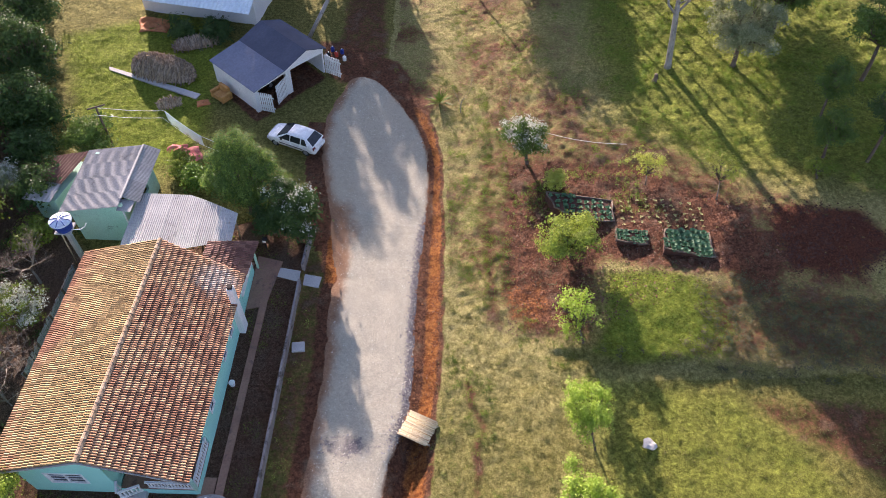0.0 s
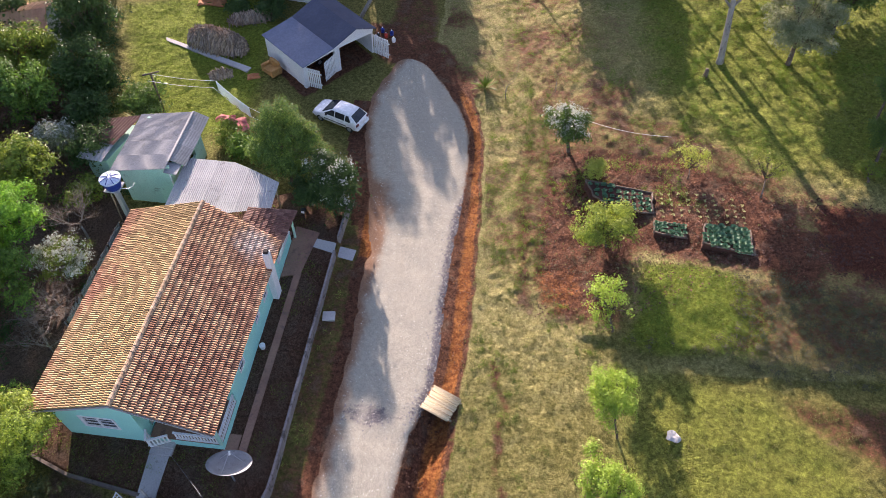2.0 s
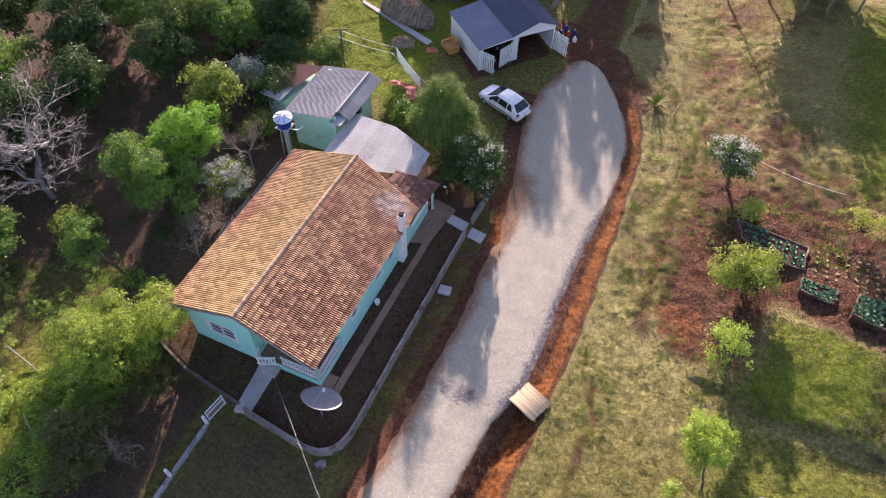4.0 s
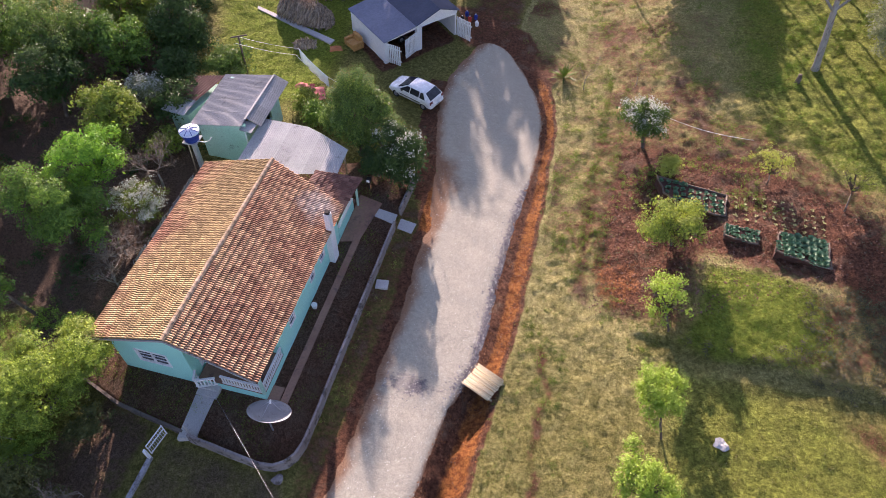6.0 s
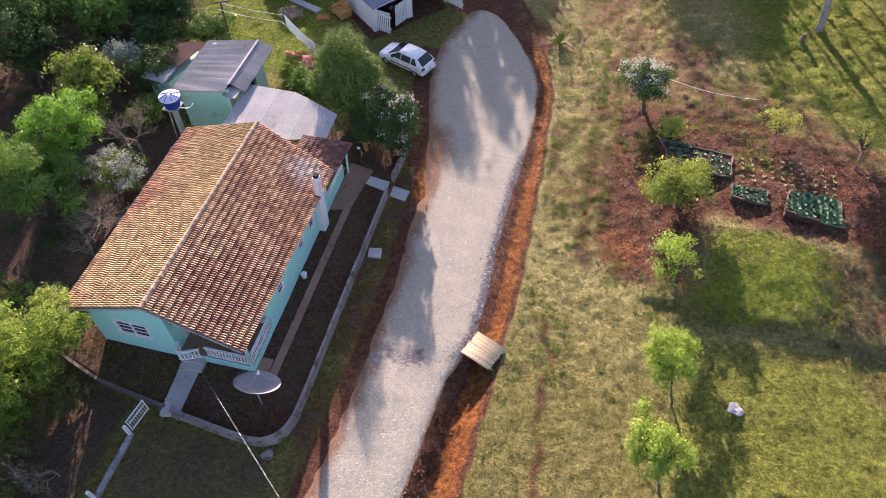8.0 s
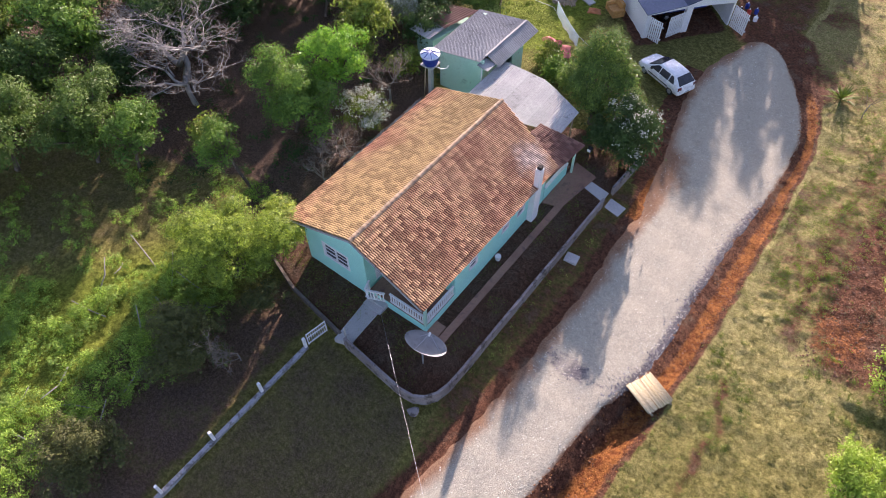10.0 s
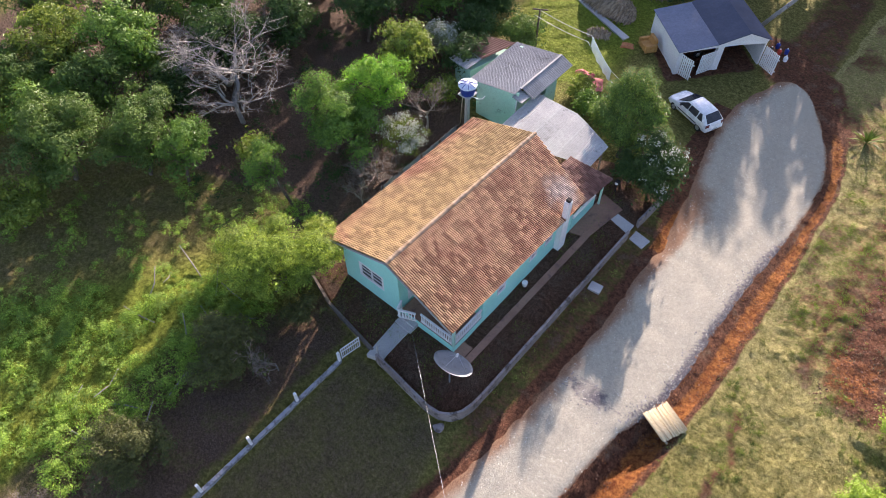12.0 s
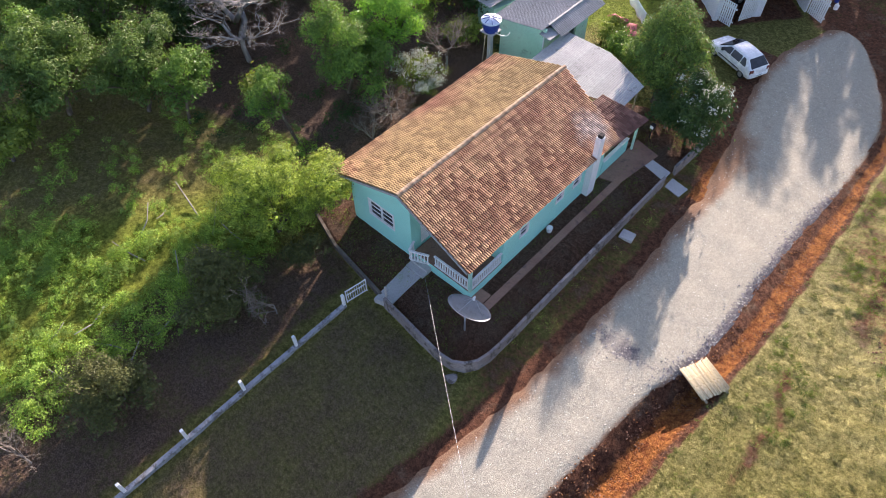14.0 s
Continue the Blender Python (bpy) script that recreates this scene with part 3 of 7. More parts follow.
def build_ground():
    gx, gy = spread(-900, -40, 33, 900, 0.16), spread(-900, -9, 54, 900, 0.16)
    X, Y = np.meshgrid(gx, gy)
    Z = height(X, Y)
    # the roadbed lies a little under the gravel
    Z = Z - 0.05 * smooth(X, lerp_y(Y, ROAD_L) + 0.1, lerp_y(Y, ROAD_L) + 0.4) * (1 - smooth(X, lerp_y(Y, ROAD_R) - 0.3, lerp_y(Y, ROAD_R) - 0.05)) * (Y < 43.3)
    n, k = X.shape
    idx = np.arange(n * k).reshape(n, k)
    F = np.stack((idx[:-1, :-1], idx[:-1, 1:], idx[1:, 1:], idx[1:, :-1]), -1).reshape(-1, 4)
    me = mesh_quads("ground", np.stack((X, Y, Z), -1).reshape(-1, 3), F, M["ground"], True)
    x, y = X.ravel(), Y.ravel()
    rl, rr, dr = lerp_y(y, ROAD_L), lerp_y(y, ROAD_R), lerp_y(y, DITCH_R) + 0.14 * waves(x * 0, y, 15, 1.6)
    # bare red earth: round the garden, beside the road, in the yard
    soil = np.zeros(x.shape)
    soil = np.maximum(soil, 0.56 * inside(x, y, [(2.58, 41.15), (6.17, 40.87), (9.47, 38.24), (13.11, 36.34), (16.49, 33.55), (19.06, 31.26), (23.13, 28.98), (25.29, 20.49), (18.98, 22.67), (8.74, 24.2), (3.47, 23.74), (2.29, 32.81)], 1.3))
    soil = np.maximum(soil, 0.62 * inside(x, y, [(-8.8, 44), (-4.2, 42.3), (-4.6, 47), (-5.5, 60), (-9, 60)], 0.8))
    soil = np.maximum(soil, 0.5 * inside(x, y, [(-8.7, 9.0), (-7.6, 4), (-6.2, 5), (-6.0, 26), (-8.7, 26)], 0.4))
    soil = np.maximum(soil, 0.95 * inside(x, y, [(-13.6, 37.6), (-9.2, 43.2), (-13.2, 46.8), (-17.4, 41.6)], 0.4))
    soil = np.maximum(soil, 0.62 * inside(x, y, [(3.47, 23.74), (6.46, 24.02), (6.86, 21.49), (5.52, 20.05), (4.16, 20.74)], 0.5))
    soil = np.maximum(soil, 0.92 * inside(x, y, [(4.14, 33.88), (6.77, 33.91), (13.22, 32.89), (18.73, 29.36), (20.75, 24.4), (19.01, 21.28), (16.69, 23.26), (9.69, 24.52), (8.59, 19.66), (4.94, 20.09), (3.57, 22.75), (3.76, 27.63)], 1.6))
    soil = np.maximum(soil, 0.62 * inside(x, y, [(2.49, 35.74), (4.13, 34.36), (3.96, 20.26), (2.78, 20.84), (2.19, 27.86)], 0.8))
    soil = np.maximum(soil, 0.6 * inside(x, y, [(16.17, 16.19), (28.09, 14.87), (31.42, 8.2), (22.76, 10.35), (18.59, 13.34), (16.38, 14.86)], 0.8))
    soil = np.maximum(soil, 0.56 * inside(x, y, [(14.76, 23.19), (17.6, 23.49), (20.78, 23.02), (31.24, 20.07), (31.39, 16.1), (13.08, 18.2), (15, 19.53)], 1.2))
    soil = np.maximum(soil, 0.64 * np.exp(-((x - (2.55 + 0.2 * np.sin(y * 0.9) + 0.12 * np.sin(y * 2.7) - 0.8 * smooth(y, 14, 17))) / 0.36) ** 2) * (y < 17.3) * (y > 2))
    soil = np.maximum(soil, 0.8 * ((x > rl - 1.2) & (x < rl + 0.3) & (y > 26) & (y < 38)))
    soil = np.maximum(soil, 0.75 * inside(x, y, [(-9.0, 43), (-3.0, 41), (-1.5, 38), (-0.5, 40), (-3.5, 45.5), (-8, 48), (-10.5, 48)], 0.6))
    soil = np.maximum(soil, 0.9 * np.clip(1.3 - np.abs(x - rl + 0.2) / 0.8, 0, 1) * (y < 27))
    soil = np.maximum(soil, 0.8 * inside(x, y, YARD, 0.2))
    soil = np.maximum(soil, 0.55 * inside(x, y, [(-16, 8), (-19, 9), (-21, 0), (-20.5, -14), (-15.5, -14)], 0.6))
    # orange kept to the sunlit right bank; darker earth paints the shaded left
    ditch = np.clip(1.25 - np.abs(x - rr - 0.66 * (dr - rr)) / np.maximum(0.36 * (dr - rr), 0.26), 0, 1) * 0.9 * (1 - smooth(y, 38.5, 41.5))
    soil = np.maximum(soil, 0.95 * smooth(x, rr - 0.5, rr - 0.2) * (1 - smooth(x, dr - 0.05, dr + 0.35)) * (y < 44))
    ditch = np.maximum(ditch, 0.28 * inside(x, y, [(16.17, 16.19), (28.09, 14.87), (31.42, 8.2), (22.76, 10.35), (18.59, 13.34), (16.38, 14.86)], 1.2))
    ditch = np.maximum(ditch, 0.5 * inside(x, y, [(3.47, 23.74), (6.46, 24.02), (6.86, 21.49), (5.52, 20.05), (4.16, 20.74)], 0.8))
    ditch = np.maximum(ditch, 0.95 * inside(x, y, [(-7.0, 26.8), (-6.3, 28.6), (-6.0, 27), (-6.1, 23.5), (-6.8, 23.5)], 0.3))
    soil = np.maximum(soil, (x > dr + 0.4) * smooth(y, 18, 26) * (1 - smooth(x, 9, 14)) * (0.45 + 0.2 * lumps(x, y, 2.6, 61)))
    # dry straw-coloured meadow right of the ditch, greener further off
    dry = np.where(x > dr, 0.36 + 0.4 * smooth(y, 12, 22), 0.15)
    dry = dry - 0.5 * inside(x, y, [(11.94, 54.8), (12.24, 35.6), (20.42, 30.47), (35.5, 26.43), (33.56, 49.98)], 2.0) * (x > 0)
    dry = dry - 0.35 * smooth(x, 8, 13) * (y < 17) - 0.4 * inside(x, y, [(9.32, 23.79), (14.01, 23.23), (14.91, 19.16), (10.71, 17.75), (6.88, 18.22)], 0.8)
    lush_and_lit = np.zeros(x.shape)
    lush_and_lit = np.maximum(lush_and_lit, 0.95 * inside(x, y, [(-31, 47), (-22, 52), (-18, 46), (-17, 36), (-20, 32), (-26, 36)], 1.5))
    lush_and_lit = np.maximum(lush_and_lit, 0.8 * inside(x, y, LAWN, 0.5))
    lush_and_lit = np.maximum(lush_and_lit, 0.55 * inside(x, y, [(8.33, 17.6), (15.9, 16.8), (19.14, 12.84), (22.76, 3.72), (5.92, 1.95), (7.86, 9.79)], 1.5))
    lush_and_lit = np.maximum(lush_and_lit, 0.62 * inside(x, y, [(10.18, 55.19), (12.19, 37.32), (18.61, 31.48), (35.26, 27.99), (33.56, 49.98)], 3.5))
    # sunlit band across the slope, painted in as brighter green
    lush_and_lit = np.maximum(lush_and_lit, 0.75 * inside(x, y, [(-21, 8), (-24, 10), (-26.5, 7), (-31, -2), (-40, -9), (-40, -20), (-22, -14), (-19, -2)], 1.6))
    tilled = 0.85 * inside(x, y, TILLED, 1.3)
    litter_and_shade = 0.9 * inside(x, y, [(-20.8, 9.5), (-20.8, 24.5), (-24, 27), (-27, 33), (-31, 37), (-60, 40), (-60, 2), (-36, 9), (-26, 12.5), (-23, 9)], 1.0)
    litter_and_shade = np.maximum(litter_and_shade, 0.5 * inside(x, y, YARD, 0.2))
    litter_and_shade = np.maximum(litter_and_shade, 0.6 * inside(x, y, [(-16, 8), (-19, 9), (-23, 2), (-23, -14), (-15.5, -14)], 0.6))
    litter_and_shade = np.maximum(litter_and_shade, 0.52 * inside(x, y, [(-15.2, 7.6), (-8.6, 7.2), (-7.6, 4), (-9.5, -8), (-10.5, -14), (-15.2, -14)], 0.6))
    # shaded slope beside that band, its shade painted in as brown
    litter_and_shade = np.maximum(litter_and_shade, 0.42 * inside(x, y, [(-24, 12), (-27.5, 6.5), (-32.5, -2), (-41, -9), (-60, -9), (-60, 12)], 1.2))
    a = np.ones((len(x), 4), np.float32)
    a[:, 0], a[:, 1], a[:, 2] = soil, ditch, np.clip(dry, 0, 1)
    b = np.ones((len(x), 4), np.float32)
    b[:, 0], b[:, 1], b[:, 2] = tilled, lush_and_lit, litter_and_shade
    for nm, arr in (("zone_a", a), ("zone_b", b)):
        at = me.color_attributes.new(nm, "FLOAT_COLOR", "POINT")
        at.data.foreach_set("color", arr.ravel())
    tagged(new("ground", me), "uneven ground of dry grass, lawn and bare red earth", "ground", kind="structure")


def build_road():
    ys = np.arange(-60, 43.7, 0.2)
    k = 30
    rl, rr = lerp_y(ys, ROAD_L), lerp_y(ys, ROAD_R)
    s = np.linspace(-0.08, 1.08, k)
    X = rl[:, None] + (rr - rl)[:, None] * s[None, :]
    Y = np.repeat(ys[:, None], k, 1) + 0.0
    rim = np.minimum(X - rl[:, None], rr[:, None] - X) + 0.05 * waves(X, Y, 11, 2.5) + 0.05 * waves(X, Y, 12, 6.0)
    Z = height(X, Y) + np.where(rim < 0, np.clip(rim, -0.5, 0) * 0.45, np.clip(rim, 0, 0.25) * 0.08) + 0.004 + 0.012 * waves(X, Y, 13, 3.0) - 0.02 * smooth(ys[:, None], 43, 43.6)
    idx = np.arange(X.size).reshape(X.shape)
    F = np.stack((idx[:-1, :-1], idx[:-1, 1:], idx[1:, 1:], idx[1:, :-1]), -1).reshape(-1, 4)
    me = mesh_quads("road", np.stack((X, Y, Z), -1).reshape(-1, 3), F, M["gravel"], True)
    x, y = X.ravel(), Y.ravel()
    rl2, rr2 = lerp_y(y, ROAD_L), lerp_y(y, ROAD_R)
    a = np.ones((len(x), 4), np.float32)
    s_ = (x - rl2) / (rr2 - rl2)
    a[:, 0] = 0.8 * (np.exp(-((s_ - 0.34 - 0.03 * np.sin(y * 0.21)) / 0.07) ** 2) + np.exp(-((s_ - 0.66 - 0.03 * np.sin(y * 0.21)) / 0.07) ** 2)) * (0.6 + 0.4 * waves(x, y, 14, 0.7))
    a[:, 1] = np.clip(1.05 - (x - rl2) / 1.1, 0, 1.2) + 0.75 * blob(x, y, -5.9, 27.5, 0.9, 3.2) + np.clip(0.9 - (rr2 - x) / 0.35, 0, 1)
    a[:, 2] = np.clip(1.0 - (rr2 - x) / 1.2, 0, 1) * smooth(y, 12, 15) * (1 - smooth(y, 27, 34)) * 0.85 + 0.75 * blob(x, y, -4.3, 13.35, 2.0, 1.0)
    at = me.color_attributes.new("zone_a", "FLOAT_COLOR", "POINT")
    at.data.foreach_set("color", a.ravel())
    tagged(new("road", me), "pale grey gravel road with a curved dead end", "road", kind="structure")


build_ground()
build_road()


# ---- trees and plants ----
def leaf_cloud(lobes, count, size, seed, up=0.35, shell=0.62, clump=20):
    """Folded leaves in small sprays over a set of lobes (x, y, z, rx, ry, rz)."""
    r = np.random.RandomState(seed)
    lobes = np.array(lobes, float)
    w = lobes[:, 3] * lobes[:, 5]
    sprays = max(4, count // clump)
    pick = r.choice(len(lobes), sprays, p=w / w.sum())
    d = r.normal(size=(sprays, 3))
    d /= np.linalg.norm(d, axis=1)[:, None]
    d[:, 2] = np.where(d[:, 2] < -0.45, -d[:, 2], d[:, 2])
    rad = shell + (1.15 - shell) * r.uniform(0, 1, sprays) ** 0.6
    c = lobes[pick, :3] + d * lobes[pick, 3:6] * rad[:, None]
    own = np.minimum((sprays * r.uniform(0, 1, count) ** 1.25).astype(int), sprays - 1)
    wide = size * r.uniform(0.75, 1.5, sprays)
    off = r.normal(size=(count, 3)) * wide[own][:, None] * np.array([1.0, 1.0, 0.6])
    d = d[own]
    c = c[own] + off
    nrm = d * 0.95 + off / (wide[own][:, None] * 2.5) + r.normal(size=(count, 3)) * 0.36 + np.array([0, 0, up])
    nrm /= np.linalg.norm(nrm, axis=1)[:, None]
    t = np.cross(nrm, r.normal(size=(count, 3)))
    t /= np.linalg.norm(t, axis=1)[:, None] + 1e-9
    b = np.cross(nrm, t)
    ln = size * r.uniform(0.6, 1.35, count)[:, None]
    wd = ln * r.uniform(0.42, 0.62, count)[:, None]
    fold = nrm * ln * 0.16
    V = np.stack((c - t * ln * 0.5, c + b * wd * 0.5 + fold, c + t * ln * 0.5, c - b * wd * 0.5 + fold), 1).reshape(-1, 3)
    F = np.arange(count * 4).reshape(-1, 4)
    return V, F


def crown_lobes(cx, cy, cz, R, H, k, seed, loose=1.0):
    """Many small lobes of uneven size on an irregular body, some standing out of it."""
    r = np.random.RandomState(seed)
    out = [(cx, cy, cz - 0.15 * H, R * 0.52 * loose, R * 0.52 * loose, H * 0.5 * loose)]
    lean = r.uniform(0, 6.28)
    for i in range(k):
        a = 2.4 * i + r.uniform(-0.6, 0.6)
        e = r.uniform(-0.8, 1.0)
        reach = 0.86 + 0.16 * math.cos(2 * (a - lean)) + 0.1 * math.cos(3 * a + seed)
        q = math.sqrt(max(0, 1 - e * e * 0.8)) * r.uniform(0.45, 1.0) * reach
        s = r.uniform(0.13, 0.31) * loose
        out.append((cx + R * q * math.cos(a), cy + R * q * math.sin(a), cz + H * (e * 0.66 + r.uniform(-0.08, 0.1)), R * s, R * s, H * s * r.uniform(0.7, 1.1)))
    return out


def limbs(V, F, base, lobes, r0, seed, fork=0.45, n=6):
    """A tapered trunk that forks towards the lobes."""
    r = random.Random(seed)
    base = Vector(base)
    cx = sum(l[0] for l in lobes) / len(lobes)
    cy = sum(l[1] for l in lobes) / len(lobes)
    low = min(l[2] - l[5] for l in lobes)
    ht = max(low + 0.15, base.z + 0.35)
    top = Vector((base.x + (cx - base.x) * 0.6, base.y + (cy - base.y) * 0.6, ht))
    mid = base.lerp(top, 0.5) + Vector((r.uniform(-0.06, 0.06), r.uniform(-0.06, 0.06), 0))
    tube(V, F, [base - Vector((0, 0, 0.15)), base + Vector((0, 0, 0.12)), mid, top], [r0 * 1.35, r0 * 1.05, r0 * 0.9, r0 * 0.75], n)
    for l in lobes[1:]:
        tip = Vector(l[:3])
        m = top.lerp(tip, 0.5) + Vector((r.uniform(-0.15, 0.15), r.uniform(-0.15, 0.15), 0.12))
        tube(V, F, [top - Vector((0, 0, 0.05)), m, tip], [r0 * 0.5, r0 * 0.33, r0 * 0.12], 4)
        for j in range(2):
            e = tip + Vector((r.uniform(-1, 1) * l[3], r.uniform(-1, 1) * l[3], r.uniform(0.1, 0.9) * l[5]))
            tube(V, F, [m, m.lerp(e, 0.55) + Vector((0, 0, 0.06)), e], [r0 * 0.22, r0 * 0.13, r0 * 0.05], 3)


def tree(name, x, y, cz, R, H, leaf, label, category="tree", k=9, count=6000, size=0.2, bx=None, by=None, r0=0.1, seed=1, bark="bark", shell=0.6, blossom=0, lobes=None, group="", loose=1.0):
    bx, by = (x if bx is None else bx), (y if by is None else by)
    g = hz(bx, by)
    e = thing(name, bx, by, g, label, category, group=group)
    lob = lobes or crown_lobes(x - bx, y - by, cz, R, H, int(k * 2.4), seed, loose)
    V, F = [], []
    limbs(V, F, (0, 0, 0), lob, r0, seed)
    under(new("trunk", mesh_of("trunk", V, F, M[bark], True)), e)
    LV, LF = leaf_cloud(lob, int(count * 1.6), size * 0.78, seed, shell=shell)
    if loose > 0.85:
        # larger leaves inside the crown, added to block light and darken it
        IV, IF = leaf_cloud([(l[0], l[1], l[2] - 0.1 * l[5], l[3] * 0.62, l[4] * 0.62, l[5] * 0.55) for l in lob], int(count * 0.24), size * 1.5, seed + 5, shell=0.15, clump=2)
        LF = np.concatenate((LF, IF + len(LV)))
        LV = np.concatenate((LV, IV))
    under(new("crown", mesh_quads("crown", LV, LF, M[leaf])), e)
    if blossom:
        LV, LF = leaf_cloud([(l[0] - 0.1, l[1] + 0.1, l[2] + 0.12, l[3], l[4], l[5]) for l in lob], blossom, size * 0.9, seed + 9, shell=0.9)
        under(new("blossom", mesh_quads("blossom", LV, LF, M["blossom"])), e, "small white blossom over the leaves")
    return e


def bare_tree(name, x, y, height_m, R, label, seed, r0=0.12, depth=5, bark="pale_bark", lean=(0, 0), split=3, category="tree", thin=0.58):
    r = random.Random(seed)
    g = hz(x, y)
    e = thing(name, x, y, g, label, category)
    TV, TF, V, F = [], [], [], []

    def grow(p, d, ln, rad, lev):
        q = p + d * ln
        m = p.lerp(q, 0.5) + Vector((r.uniform(-1, 1), r.uniform(-1, 1), r.uniform(-0.3, 0.6))) * ln * 0.08
        tube(TV if lev == 0 else V, TF if lev == 0 else F, [p, m, q], [rad, rad * 0.8, rad * 0.62], 7 if lev == 0 else (4 if lev < 3 else 3))
        if lev >= depth:
            return
        for i in range(split + (1 if lev == 0 else 0)):
            side = Vector((r.uniform(-1, 1), r.uniform(-1, 1), r.uniform(-0.05, 0.8)))
            nd = (d * 0.75 + side * 0.85).normalized()
            st = q if i < 2 else p.lerp(q, r.uniform(0.45, 0.9))
            grow(st, nd, ln * r.uniform(0.58, 0.82), rad * thin, lev + 1)
    grow(Vector((0, 0, -0.15)), Vector((lean[0], lean[1], 1)).normalized(), height_m * 0.34, r0, 0)
    # keep the crown to its width and height
    V = [Vector(v) for v in V]
    wx = max(max(abs(v.x - lean[0] * height_m * 0.4), abs(v.y - lean[1] * height_m * 0.4)) for v in V)
    f = R / wx
    fz = height_m / max(v.z for v in V)
    under(new("trunk", mesh_of("trunk", [Vector((v.x, v.y, v.z * fz)) for v in TV], TF, M[bark], True)), e)
    under(new("bare_crown", mesh_of("bare_crown", [Vector((v.x * f, v.y * f, v.z * fz)) for v in V], F, M["branch" if bark == "pale_bark" and r0 < 0.15 else bark], True)), e, "bare leafless twigs")
    return e


# ---- house ----
HX0, HX1, HY0, HY1 = -18.85, -11.02, 10.55, 22.6
GZ = YARD_UP
RIDGE = (Vector((-15.24, 10.3, 4.7)), Vector((-15.06, 22.65, 4.7)))
EAVE_R = (Vector((-10.88, 10.18, 2.9)), Vector((-10.72, 21.8, 2.9)))
EAVE_L = (Vector((-19.65, 10.2, 3.22)), Vector((-19.55, 22.75, 3.22)))


def tile_shape():
    prof = [(0.0, 0.0), (0.028, 0.03), (0.06, 0.042), (0.092, 0.03), (0.12, 0.0), (0.148, 0.03), (0.18, 0.042), (0.212, 0.03), (0.245, 0.0)]
    n = len(prof)
    V, F = [], []
    for yy, up in ((0.0, 0.0), (0.41, 0.085)):
        for px, pz in prof:
            V.append((px, yy, pz + up))
    for px, pz in prof:
        V.append((px, 0.405, pz + 0.0))
    for i in range(n - 1):
        F.append((i, i + 1, n + 1 + i, n + i))
        F.append((n + i, n + 1 + i, 2 * n + 1 + i, 2 * n + i))
    return V, F


def tile_field(ridge, eave, courses, width=0.24):
    """Places of all the tiles of a slope: matrices with x along the ridge and y down the slope."""
    out = []
    rng = random.Random(5)
    for c in range(courses):
        v = c / courses
        a, b = ridge[0].lerp(eave[0], v), ridge[1].lerp(eave[1], v)
        a2, b2 = ridge[0].lerp(eave[0], (c + 1) / courses), ridge[1].lerp(eave[1], (c + 1) / courses)
        along = (b - a).normalized()
        ln = (b - a).length
        n = int(ln / width)
        for i in range(n):
            p = a + along * (ln * i / n)
            q = a2 + (b2 - a2).normalized() * ((b2 - a2).length * i / n)
            down = (q - p)
            down = (down - along * down.dot(along)).normalized()
            nrm = along.cross(down)
            if nrm.z < 0:
                nrm = -nrm
            m = Matrix(((along.x, down.x, nrm.x, p.x), (along.y, down.y, nrm.y, p.y), (along.z, down.z, nrm.z, p.z + 0.045), (0, 0, 0, 1)))
            out.append((c, i, m @ pose(rng.uniform(-0.006, 0.006), rng.uniform(-0.012, 0.012), rng.uniform(0, 0.006), rng.uniform(-0.8, 0.8), rng.uniform(-0.8, 0.8), rng.uniform(-0.6, 0.6))))
    return out


